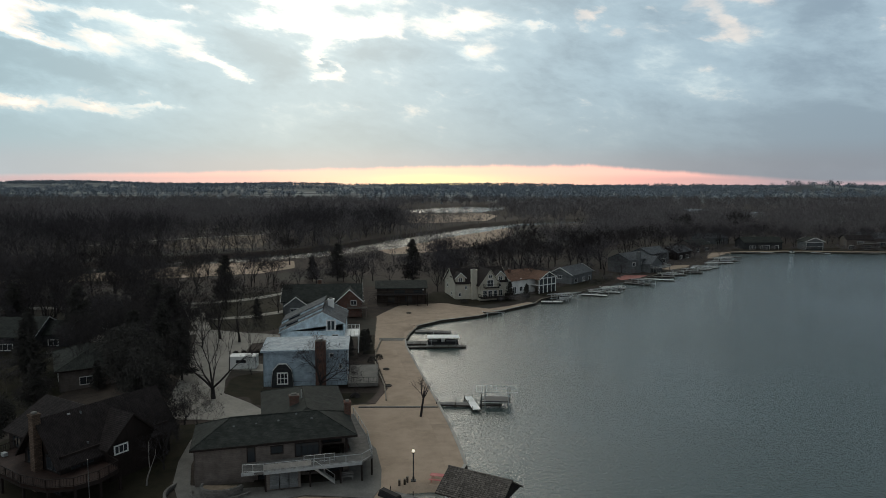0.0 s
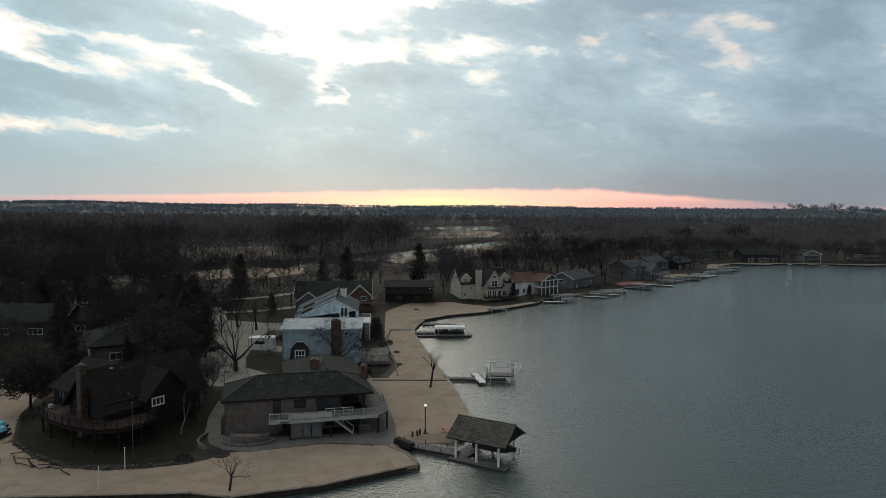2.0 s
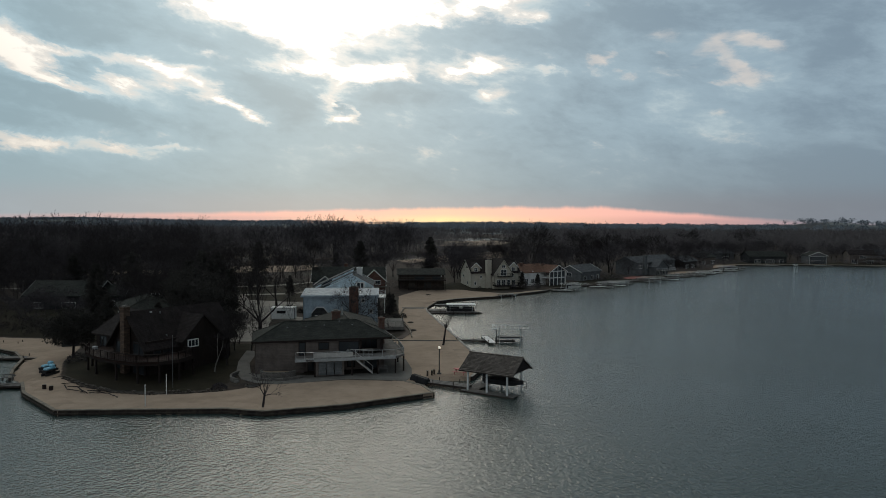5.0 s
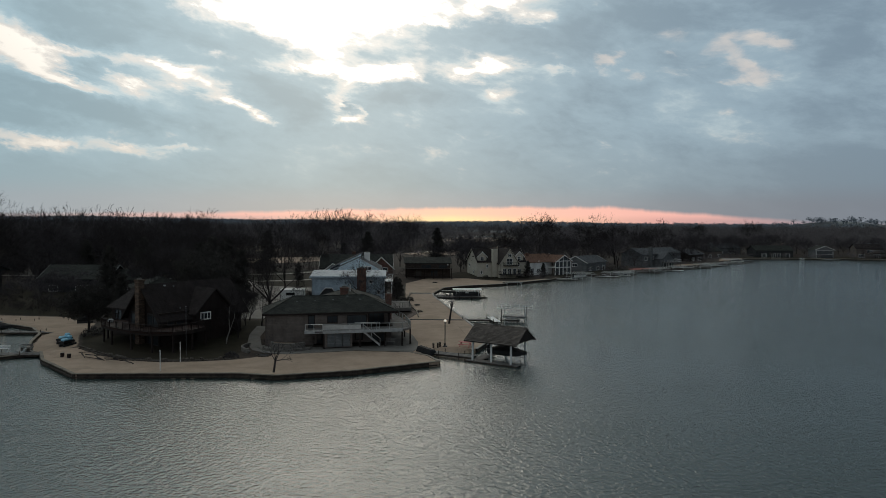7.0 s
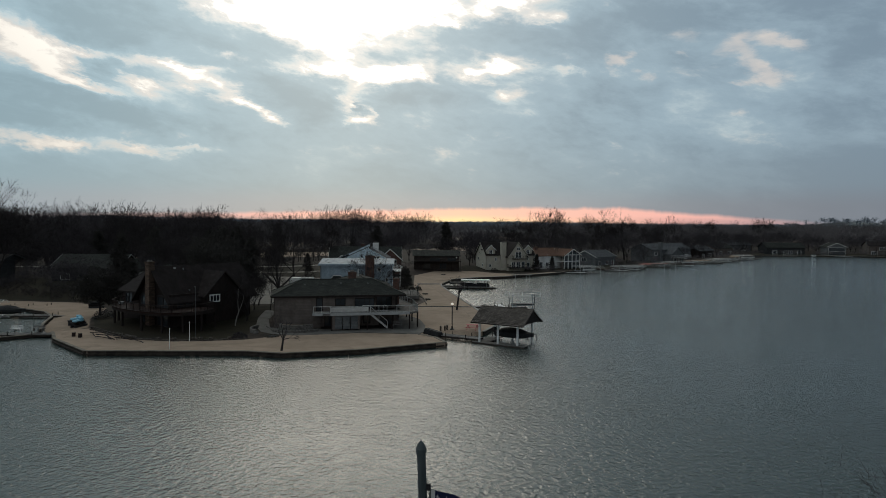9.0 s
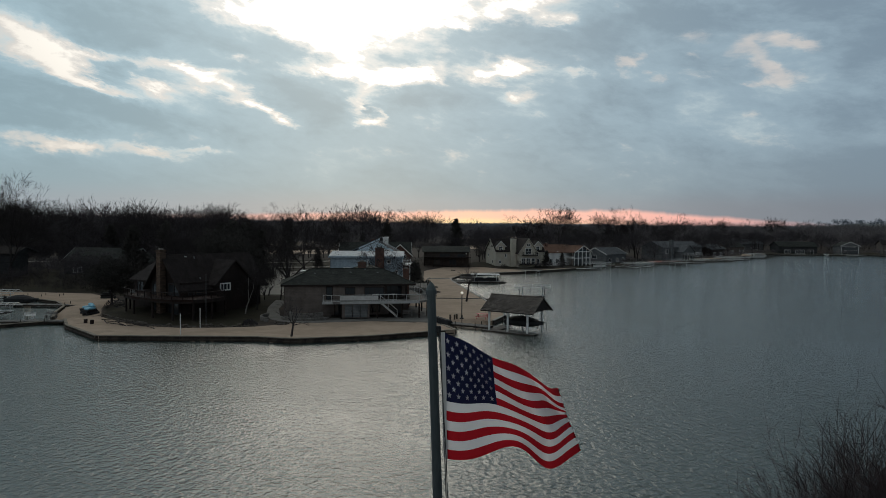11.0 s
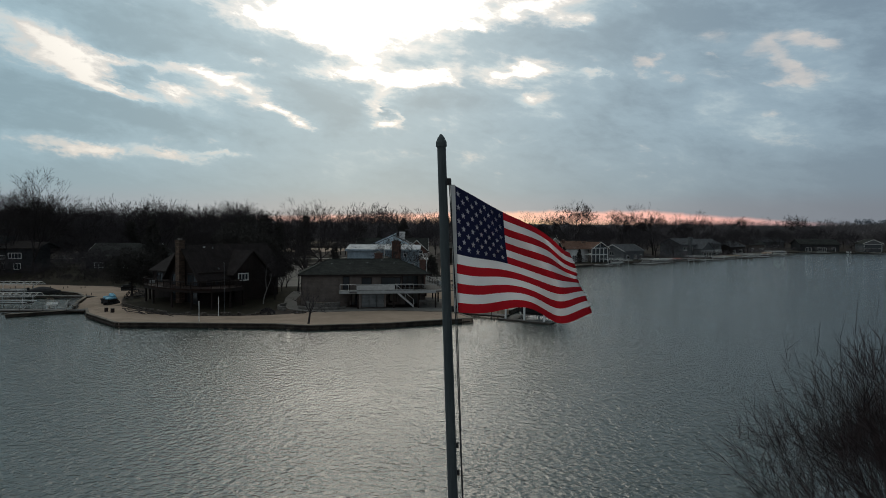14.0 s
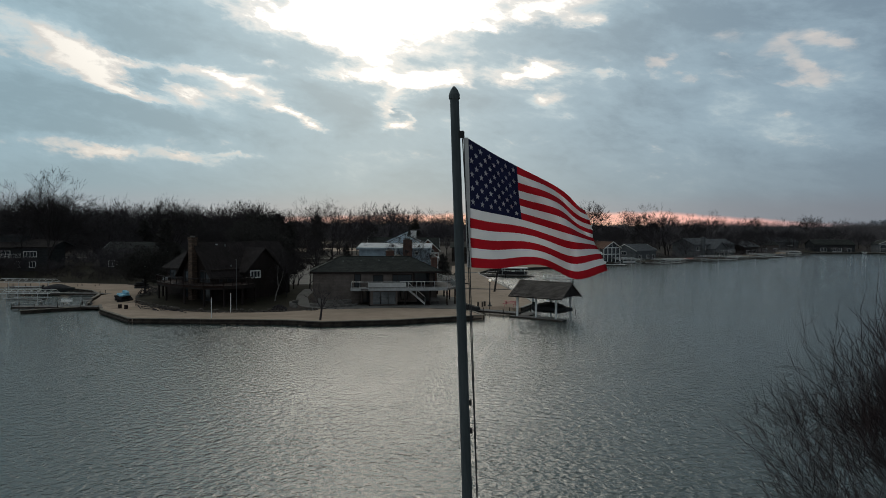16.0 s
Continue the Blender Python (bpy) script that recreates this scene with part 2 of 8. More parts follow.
# ------------------------------------------------------------ materials
def surface(name, low, high, scale=3.0, rough=0.8, bump=0.2, metal=0.0, fine=28.0, stretch=(1, 1, 1), stain=None, spec=0.15, each=0.0):
    """Two-scale surface: a broad variation between two colours, fine grain, optional stains, and relief."""
    mat = bpy.data.materials.new(name)
    mat.use_nodes = True
    k = Nodes(mat.node_tree)
    bsdf = mat.node_tree.nodes["Principled BSDF"]
    mp = k.n("ShaderNodeMapping")
    k.put(mp.inputs[0], k.n("ShaderNodeTexCoord").outputs["Object"])
    mp.inputs["Scale"].default_value = stretch
    v = mp.outputs[0]
    broad, grain = k.noise(v, scale, 5.0, 0.6), k.noise(v, scale * fine / 3.0, 3.0, 0.6)
    col = k.mix(k.step(k.m("ADD", k.m("MULTIPLY", broad, 0.65), k.m("MULTIPLY", grain, 0.35)), 0.32, 0.68), low, high)
    if stain:
        col = k.mix(k.m("MULTIPLY", k.step(k.noise(v, scale * 0.35, 6.0, 0.65), 0.52, 0.70), 0.7), col, stain)
    if each:
        rnd = k.n("ShaderNodeObjectInfo").outputs["Random"]
        col = k.mix(1.0, col, k.ramp(rnd, (0.0, (1 - each,) * 3), (1.0, (1 + each,) * 3)), "MULTIPLY")
    k.put(bsdf.inputs["Base Color"], col)
    bsdf.inputs["Roughness"].default_value, bsdf.inputs["Metallic"].default_value = rough, metal
    bsdf.inputs["Specular IOR Level"].default_value = spec
    if bump:
        bm_ = k.n("ShaderNodeBump")
        bm_.inputs["Strength"].default_value, bm_.inputs["Distance"].default_value = bump, 0.05
        k.put(bm_.inputs["Height"], k.m("ADD", broad, grain))
        k.put(bsdf.inputs["Normal"], bm_.outputs[0])
    return mat


def courses(name, low, high, joint, w, h, rough=0.85, bump=0.5, offset=0.5, gap=0.02, vertical="z"):
    """Coursed surface (shingles, bricks, lap boards) at true size; v runs up the face."""
    mat = bpy.data.materials.new(name)
    mat.use_nodes = True
    k = Nodes(mat.node_tree)
    bsdf = mat.node_tree.nodes["Principled BSDF"]
    sep = k.n("ShaderNodeSeparateXYZ")
    k.put(sep.inputs[0], k.n("ShaderNodeTexCoord").outputs["Object"])
    x, y, z = sep.outputs
    v = k.xyz(k.m("ADD", x, k.m("MULTIPLY", y, 0.83)), z if vertical == "z" else y, 0.0)
    br = k.n("ShaderNodeTexBrick")
    br.offset = offset
    k.put(br.inputs["Vector"], v)
    for key, val in (("Scale", 1.0), ("Mortar Size", gap), ("Brick Width", w), ("Row Height", h), ("Mortar Smooth", 0.2), ("Bias", 0.0)):
        br.inputs[key].default_value = val
    for key, val in (("Color1", low), ("Color2", high), ("Mortar", joint)):
        br.inputs[key].default_value = (*val, 1)
    obj = k.n("ShaderNodeTexCoord").outputs["Object"]
    wear = k.noise(obj, 0.9, 6.0, 0.65)
    col = k.mix(1.0, br.outputs["Color"], k.ramp(wear, (0.25, (0.62,) * 3), (0.75, (1.35,) * 3)), "MULTIPLY")
    k.put(bsdf.inputs["Base Color"], col)
    bsdf.inputs["Roughness"].default_value = rough
    bsdf.inputs["Specular IOR Level"].default_value = 0.08
    b = k.n("ShaderNodeBump")
    b.invert = True
    b.inputs["Strength"].default_value, b.inputs["Distance"].default_value = bump, 0.03
    k.put(b.inputs["Height"], br.outputs["Fac"])
    k.put(bsdf.inputs["Normal"], b.outputs[0])
    return mat


WAVE = 0.115


def water_surface():
    mat = bpy.data.materials.new("lake_water")
    mat.use_nodes = True
    k = Nodes(mat.node_tree)
    bsdf = mat.node_tree.nodes["Principled BSDF"]
    pos = k.n("ShaderNodeTexCoord").outputs["Object"]
    mp = k.n("ShaderNodeMapping")
    k.put(mp.inputs[0], pos)
    mp.inputs["Scale"].default_value = (1.05, 1.0, 1.0)
    mp.inputs["Rotation"].default_value = (0, 0, 0.30)
    v = mp.outputs[0]
    small, mid, gust = k.noise(v, 6.5, 3.0, 0.6, 0.4), k.noise(v, 2.3, 2.0, 0.5, 0.4), k.noise(pos, 0.018, 3.0, 0.55)
    calm = k.step(gust, 0.36, 0.62)
    h = k.m("MULTIPLY", k.m("ADD", k.m("MULTIPLY", small, 0.34), k.m("MULTIPLY", mid, 1.15)), k.m("ADD", 0.85, k.m("MULTIPLY", calm, 0.3)))
    b = k.n("ShaderNodeBump")
    b.inputs["Strength"].default_value, b.inputs["Distance"].default_value = 1.0, WAVE
    k.put(b.inputs["Height"], h)
    k.put(bsdf.inputs["Normal"], b.outputs[0])
    k.put(bsdf.inputs["Base Color"], k.mix(gust, (0.043, 0.063, 0.060), (0.054, 0.076, 0.071)))
    bsdf.inputs["Roughness"].default_value = 0.07
    bsdf.inputs["IOR"].default_value = 1.45
    return mat


def ground_surface():
    """Sand, lawn, meadow and leaf-litter, told apart by how far each place lies from their edges."""
    mat = bpy.data.materials.new("ground")
    mat.use_nodes = True
    k = Nodes(mat.node_tree)
    bsdf = mat.node_tree.nodes["Principled BSDF"]
    pos = k.n("ShaderNodeTexCoord").outputs["Object"]

    def zone(name, soft, wobble, scale):
        node = k.n("ShaderNodeAttribute")
        node.attribute_name = name
        a = node.outputs["Fac"]
        a = k.m("ADD", a, k.m("MULTIPLY", k.m("SUBTRACT", k.noise(pos, scale, 4.0, 0.6), 0.5), wobble))
        return k.step(a, -soft, soft)

    b1, b2, b3 = k.noise(pos, 0.035, 5.0, 0.6), k.noise(pos, 0.45, 5.0, 0.65), k.noise(pos, 7.0, 3.0, 0.6)
    fleck = k.m("ADD", k.m("MULTIPLY", b2, 0.6), k.m("MULTIPLY", b3, 0.4))
    litter = k.mix(k.step(fleck, 0.35, 0.65), (0.034, 0.027, 0.024), (0.066, 0.051, 0.042))
    litter = k.mix(k.step(b1, 0.48, 0.60), litter, k.mix(b2, (0.036, 0.034, 0.028), (0.068, 0.059, 0.049)))
    # far fields and wood: distance haze is mixed into the colour as blue-grey
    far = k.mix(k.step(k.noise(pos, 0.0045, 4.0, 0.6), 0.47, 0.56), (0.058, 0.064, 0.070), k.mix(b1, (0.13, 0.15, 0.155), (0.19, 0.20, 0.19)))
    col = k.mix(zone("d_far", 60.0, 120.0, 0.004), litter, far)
    meadow = k.mix(k.step(fleck, 0.35, 0.65), (0.085, 0.066, 0.048), (0.155, 0.12, 0.086))
    col = k.mix(zone("d_meadow", 1.5, 6.0, 0.12), col, meadow)
    lawn = k.mix(k.step(fleck, 0.36, 0.64), (0.015, 0.014, 0.009), (0.030, 0.026, 0.016))
    lawn = k.mix(k.m("MULTIPLY", k.step(b1, 0.45, 0.62), 0.5), lawn, (0.036, 0.028, 0.020))
    col = k.mix(zone("d_lawn", 0.25, 1.0, 0.5), col, lawn)
    sand = k.mix(k.step(fleck, 0.34, 0.66), (0.292, 0.220, 0.166), (0.385, 0.294, 0.224))
    sand = k.mix(k.m("MULTIPLY", k.step(k.noise(pos, 0.16, 6.0, 0.68), 0.50, 0.68), 0.55), sand, (0.235, 0.18, 0.13))
    sand = k.mix(k.m("MULTIPLY", k.step(k.noise(pos, 1.9, 4.0, 0.7), 0.60, 0.72), 0.45), sand, (0.21, 0.165, 0.122))
    col = k.mix(zone("d_sand", 0.18, 0.7, 0.8), col, sand)
    k.put(bsdf.inputs["Base Color"], col)
    bsdf.inputs["Roughness"].default_value, bsdf.inputs["Specular IOR Level"].default_value = 0.95, 0.1
    b = k.n("ShaderNodeBump")
    b.inputs["Strength"].default_value, b.inputs["Distance"].default_value = 0.5, 0.08
    k.put(b.inputs["Height"], fleck)
    k.put(bsdf.inputs["Normal"], b.outputs[0])
    return mat


M_WATER, M_GROUND = water_surface(), ground_surface()
M_BARK = surface("bark", (0.024, 0.021, 0.022), (0.050, 0.043, 0.042), 2.0, 0.95, 0.4, stretch=(1, 1, 0.3), each=0.25)
M_TWIG = surface("twigs", (0.042, 0.037, 0.040), (0.078, 0.069, 0.074), 0.6, 0.95, 0.0, each=0.25)
M_TWIG_RED = surface("reddish_twigs", (0.034, 0.024, 0.025), (0.062, 0.044, 0.044), 0.8, 0.9, 0.0)
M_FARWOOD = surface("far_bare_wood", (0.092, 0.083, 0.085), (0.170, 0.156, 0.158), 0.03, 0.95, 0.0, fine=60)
# aerial haze over the farthest trees is put into this bluish base colour
M_HAZEWOOD = surface("haze_tinted_wood", (0.145, 0.170, 0.200), (0.205, 0.235, 0.265), 0.01, 0.95, 0.0, fine=60)
M_NEEDLE = surface("needles", (0.036, 0.034, 0.031), (0.062, 0.057, 0.052), 0.9, 0.9, 0.0, each=0.2)
M_CONC = surface("concrete", (0.12, 0.113, 0.105), (0.18, 0.17, 0.155), 0.5, 0.9, 0.2, stain=(0.11, 0.10, 0.09))
M_PALECONC = surface("pale_concrete", (0.27, 0.255, 0.23), (0.37, 0.35, 0.315), 0.5, 0.9, 0.2, stain=(0.22, 0.20, 0.18))
M_SANDFILL = surface("beach_sand", (0.290, 0.218, 0.164), (0.380, 0.290, 0.221), 0.5, 0.95, 0.3, stain=(0.235, 0.185, 0.14))
M_ASPHALT = surface("pale_road", (0.20, 0.185, 0.165), (0.30, 0.275, 0.245), 0.25, 0.92, 0.2, stain=(0.17, 0.155, 0.14))
M_PILE = surface("seawall_timber", (0.030, 0.025, 0.022), (0.070, 0.056, 0.045), 1.5, 0.85, 0.5, stretch=(1, 1, 0.2), stain=(0.02, 0.018, 0.016))
M_CAP = surface("seawall_cap", (0.16, 0.14, 0.115), (0.27, 0.235, 0.19), 1.2, 0.85, 0.3, stain=(0.08, 0.07, 0.06))
M_DECKING = surface("grey_planks", (0.105, 0.10, 0.095), (0.19, 0.18, 0.17), 1.5, 0.85, 0.4, each=0.18)
M_DARKWOOD = surface("dark_wood", (0.015, 0.011, 0.010), (0.028, 0.020, 0.018), 1.2, 0.7, 0.3, stretch=(1, 1, 0.25))
M_BROWNSIDE = courses("brown_board_siding", (0.045, 0.036, 0.032), (0.062, 0.050, 0.043), (0.028, 0.022, 0.020), 4.0, 0.20, gap=0.012)
M_REDDECK = surface("red_brown_deck", (0.023, 0.014, 0.012), (0.042, 0.024, 0.019), 1.2, 0.75, 0.3)
M_SHINGLE = courses("cedar_shingles", (0.098, 0.084, 0.074), (0.180, 0.156, 0.138), (0.042, 0.036, 0.032), 0.34, 0.20, bump=0.9, vertical="y")
M_ROOFDARK = courses("dark_green_grey_shingles", (0.030, 0.033, 0.030), (0.046, 0.049, 0.044), (0.019, 0.020, 0.019), 0.5, 0.16, vertical="y")
M_ROOFBROWN = courses("dark_brown_shingles", (0.024, 0.0195, 0.019), (0.034, 0.028, 0.027), (0.015, 0.012, 0.012), 0.5, 0.16, vertical="y")
M_ROOFGREY = courses("grey_shingles", (0.085, 0.090, 0.096), (0.125, 0.131, 0.138), (0.06, 0.063, 0.068), 0.5, 0.16, vertical="y")
M_ROOFPALE = courses("pale_metal_shingles", (0.30, 0.34, 0.37), (0.37, 0.41, 0.44), (0.23, 0.26, 0.285), 1.2, 0.3, vertical="y", rough=0.6)
M_ROOFORANGE = courses("orange_brown_tiles", (0.135, 0.077, 0.055), (0.185, 0.108, 0.078), (0.085, 0.05, 0.037), 0.35, 0.3, vertical="y")
M_TAN = courses("taupe_siding", (0.126, 0.107, 0.097), (0.139, 0.118, 0.106), (0.102, 0.087, 0.078), 4.0, 0.22, bump=0.25, gap=0.012)
M_DARKSIDE = courses("dark_grey_siding", (0.038, 0.039, 0.041), (0.050, 0.051, 0.053), (0.027, 0.028, 0.029), 4.0, 0.20, gap=0.012)
M_BLUE = courses("pale_blue_siding", (0.33, 0.41, 0.47), (0.36, 0.44, 0.50), (0.23, 0.29, 0.34), 4.0, 0.20, gap=0.012)
M_LIGHTBLUE = courses("white_blue_siding", (0.58, 0.69, 0.75), (0.62, 0.73, 0.79), (0.44, 0.53, 0.58), 4.0, 0.20, gap=0.012)
M_GREYSIDE = courses("grey_siding", (0.120, 0.127, 0.130), (0.148, 0.155, 0.158), (0.082, 0.086, 0.088), 4.0, 0.20, gap=0.012)
M_CREAM = surface("cream_stucco", (0.40, 0.37, 0.31), (0.50, 0.465, 0.39), 0.8, 0.9, 0.2, stain=(0.48, 0.43, 0.34))
M_BRICK = courses("red_brown_brick", (0.105, 0.052, 0.040), (0.155, 0.078, 0.060), (0.12, 0.105, 0.095), 0.24, 0.08, gap=0.01)
M_STONE = surface("stacked_stone", (0.045, 0.040, 0.036), (0.135, 0.118, 0.102), 2.2, 0.9, 0.8, fine=12)
M_CHIMSTONE = courses("tan_stone_chimney", (0.075, 0.052, 0.040), (0.14, 0.098, 0.074), (0.06, 0.048, 0.04), 0.4, 0.18, gap=0.02)
M_WHITE = surface("white_paint", (0.68, 0.68, 0.66), (0.80, 0.80, 0.78), 1.0, 0.6, 0.1, stain=(0.55, 0.54, 0.51))
M_GREYWHITE = surface("weathered_white_paint", (0.30, 0.31, 0.31), (0.42, 0.43, 0.43), 1.0, 0.7, 0.1, stain=(0.24, 0.24, 0.23))
M_ALU = surface("weathered_aluminium", (0.42, 0.43, 0.43), (0.62, 0.63, 0.62), 2.0, 0.4, 0.1, metal=0.7)
M_STEEL = surface("dark_steel", (0.025, 0.026, 0.027), (0.055, 0.056, 0.058), 3.0, 0.5, 0.1)
M_BLACK = surface("black_cover", (0.012, 0.012, 0.013), (0.028, 0.028, 0.030), 2.0, 0.7, 0.2)
M_RED = surface("pinkish_red_plastic", (0.42, 0.12, 0.12), (0.52, 0.17, 0.16), 2.0, 0.6, 0.1)
M_CYAN = surface("light_blue_cover", (0.20, 0.46, 0.60), (0.34, 0.60, 0.72), 2.0, 0.6, 0.2)


def window_glass():
    mat = bpy.data.materials.new("window_glass")
    mat.use_nodes = True
    b = mat.node_tree.nodes["Principled BSDF"]
    b.inputs["Base Color"].default_value = (0.03, 0.035, 0.04, 1)
    b.inputs["Roughness"].default_value = 0.06
    b.inputs["Specular IOR Level"].default_value = 0.6
    return mat


def glow(name, col, power):
    mat = bpy.data.materials.new(name)
    mat.use_nodes = True
    b = mat.node_tree.nodes["Principled BSDF"]
    b.inputs["Base Color"].default_value = (*col, 1)
    b.inputs["Emission Color"].default_value = (*col, 1)
    b.inputs["Emission Strength"].default_value = power
    return mat


M_GLASS = window_glass()
M_GLOBE = glow("lit_globe", (1.0, 0.90, 0.74), 0.45)

M_REDPATIO = surface("red_patio", (0.32, 0.13, 0.11), (0.46, 0.21, 0.18), 0.8, 0.9, 0.3)

# ------------------------------------------------------------ mesh helpers
def mesh_from(name, verts, faces, mats, smooth=False):
    me = bpy.data.meshes.new(name)
    me.from_pydata([tuple(v) for v in verts], [], faces)
    for m_ in mats if isinstance(mats, (list, tuple)) else [mats]:
        me.materials.append(m_)
    if smooth:
        me.polygons.foreach_set("use_smooth", [True] * len(me.polygons))
    me.update()
    return me


def part(name, bm, material, parent, label=""):
    """Links a bmesh (or a mesh) as one mesh object under a thing or under a part."""
    if isinstance(bm, bmesh.types.BMesh):
        me = bpy.data.meshes.new(name)
        bmesh.ops.recalc_face_normals(bm, faces=bm.faces)
        bm.to_mesh(me)
        bm.free()
        me.materials.append(material)
    else:
        me = bm
    ob = new(name, me)
    ob.parent = parent
    return tagged(ob, label)


def thing(name, m, label, category, group="", kind=""):
    """An Empty at the base of a thing, to hold its parts."""
    ob = new(name)
    ob.empty_display_size = 0.3
    ob.matrix_world = m
    return tagged(ob, label, category, group, kind)


def box(bm, x0, x1, y0, y1, z0, z1, bevel=0.0):
    vs = [bm.verts.new(p) for p in ((x0, y0, z0), (x1, y0, z0), (x1, y1, z0), (x0, y1, z0), (x0, y0, z1), (x1, y0, z1), (x1, y1, z1), (x0, y1, z1))]
    fs = [bm.faces.new([vs[i] for i in f]) for f in ((3, 2, 1, 0), (4, 5, 6, 7), (0, 1, 5, 4), (1, 2, 6, 5), (2, 3, 7, 6), (3, 0, 4, 7))]
    if bevel:
        bmesh.ops.bevel(bm, geom=list({e for f in fs for e in f.edges}), offset=bevel, segments=1, affect="EDGES")
    return bm


def boxes(*rows, bevel=0.0):
    bm = bmesh.new()
    for r in rows:
        box(bm, *r, bevel=bevel)
    return bm


def tube(bm, p0, p1, r0, r1=None, n=8):
    """A tapered round bar between two points."""
    r1 = r0 if r1 is None else r1
    p0, p1 = Vector(p0), Vector(p1)
    q = (p1 - p0).to_track_quat("Z", "Y")
    rings = []
    for p, r in ((p0, r0), (p1, r1)):
        rings.append([bm.verts.new(p + q @ Vector((r * math.cos(6.28318 * i / n), r * math.sin(6.28318 * i / n), 0))) for i in range(n)])
    for i in range(n):
        bm.faces.new((rings[0][i], rings[0][(i + 1) % n], rings[1][(i + 1) % n], rings[1][i]))
    bm.faces.new(rings[0][::-1])
    bm.faces.new(rings[1])
    return bm


def bars(*rows, n=6):
    bm = bmesh.new()
    for p0, p1, r in rows:
        tube(bm, p0, p1, r, n=n)
    return bm


def prism(bm, outline, z0, z1):
    """An upright prism on a plan outline."""
    lo, hi = [bm.verts.new((x, y, z0)) for x, y in outline], [bm.verts.new((x, y, z1)) for x, y in outline]
    n = len(outline)
    bm.faces.new(lo[::-1])
    bm.faces.new(hi)
    for i in range(n):
        bm.faces.new((lo[i], lo[(i + 1) % n], hi[(i + 1) % n], hi[i]))
    return bm


def slab(bm, pts, thick):
    """A flat plate of any slope, given by the corners of its upper face."""
    hi = [bm.verts.new(p) for p in pts]
    lo = [bm.verts.new(Vector(p) - Vector((0, 0, thick))) for p in pts]
    n = len(pts)
    bm.faces.new(hi)
    bm.faces.new(lo[::-1])
    for i in range(n):
        bm.faces.new((lo[i], lo[(i + 1) % n], hi[(i + 1) % n], hi[i]))
    return bm


# ------------------------------------------------------------ the land
def signed(poly, px, py):
    """Distance to a polygon's edge, positive inside."""
    best, inside = np.full(px.shape, 1e12), np.zeros(px.shape, bool)
    for (ax, ay), (bx, by) in zip(poly, poly[1:] + poly[:1]):
        dx, dy = bx - ax, by - ay
        t = np.clip(((px - ax) * dx + (py - ay) * dy) / (dx * dx + dy * dy + 1e-9), 0, 1)
        best = np.minimum(best, (px - ax - t * dx) ** 2 + (py - ay - t * dy) ** 2)
        if dy:
            inside ^= ((ay > py) != (by > py)) & (px < ax + (py - ay) / dy * dx)
    d = np.sqrt(best)
    return np.where(inside, d, -d)


def along(line, px, py):
    """Distance to an open line."""
    best = np.full(px.shape, 1e12)
    for (ax, ay), (bx, by) in zip(line, line[1:]):
        dx, dy = bx - ax, by - ay
        t = np.clip(((px - ax) * dx + (py - ay) * dy) / (dx * dx + dy * dy + 1e-9), 0, 1)
        best = np.minimum(best, (px - ax - t * dx) ** 2 + (py - ay - t * dy) ** 2)
    return np.sqrt(best)


def sm(lo, hi, v):
    t = np.clip((v - lo) / (hi - lo), 0, 1)
    return t * t * (3 - 2 * t)


# shorelines: the lake is one closed outline
POINT_WALL = [(-55.0, 105.6), (-51.6, 100.4), (-43.4, 92.7), (-24.8, 93.9), (-20.6, 92.9), (-12.0, 95.8), (-1.9, 101.7), (-3.4, 105.4), (-5.6, 107.4)]
BEACH_WALL = [(3.2, 110.6), (5.2, 117.0), (4.7, 121.8), (3.5, 131.2), (1.9, 141.0), (-0.9, 157.1), (-4.5, 178.5), (-5.0, 185.0)]
COVE = [(-5.0, 185.0), (-4.2, 192.0), (-2.6, 199.8), (3.5, 206.6), (13.2, 212.2), (31.0, 231.0)]
FAR_SHORE = [(34.0, 238.5), (43.3, 247.6), (50.6, 253.5), (62.5, 267.5), (68.5, 275.5), (77.0, 280.5), (86.0, 291.5), (97.5, 305.0), (108.0, 314.5), (119.0, 327.0), (134.0, 352.0), (152.0, 375.0), (186.0, 380.0), (212.0, 375.5), (330.0, 370.0)]
LEFT_SHORE = [(-150.0, 134.0), (-101.0, 136.0), (-84.0, 133.5), (-76.0, 130.5), (-69.0, 126.5), (-64.5, 121.0), (-61.5, 114.0), (-58.5, 108.5)]
LAKE = LEFT_SHORE + POINT_WALL + [(-3.4, 108.8)] + BEACH_WALL + COVE[1:] + FAR_SHORE + [(420, 300), (380, 160), (220, 60), (60, 38), (0, 37), (-80, 42), (-200, 60), (-260, 110), (-220, 135)]
RIVER = [(-420, 240), (-230, 258), (-155, 282), (-117, 313), (-100, 331), (-79, 342), (-57, 360), (-33, 390), (-4, 461), (15, 493), (47, 560), (90, 612), (134, 636), (230, 690), (430, 770)]
POND = [(-41, 862), (-14, 795), (23, 782), (56, 808), (86, 882), (105, 990), (64, 1035), (14, 990), (-24, 930)]
POND_LEFT = [(-520, 700), (-330, 690), (-315, 725), (-520, 745)]
POND_LEFT_FAR = [(-760, 950), (-420, 940), (-430, 985), (-760, 1000)]

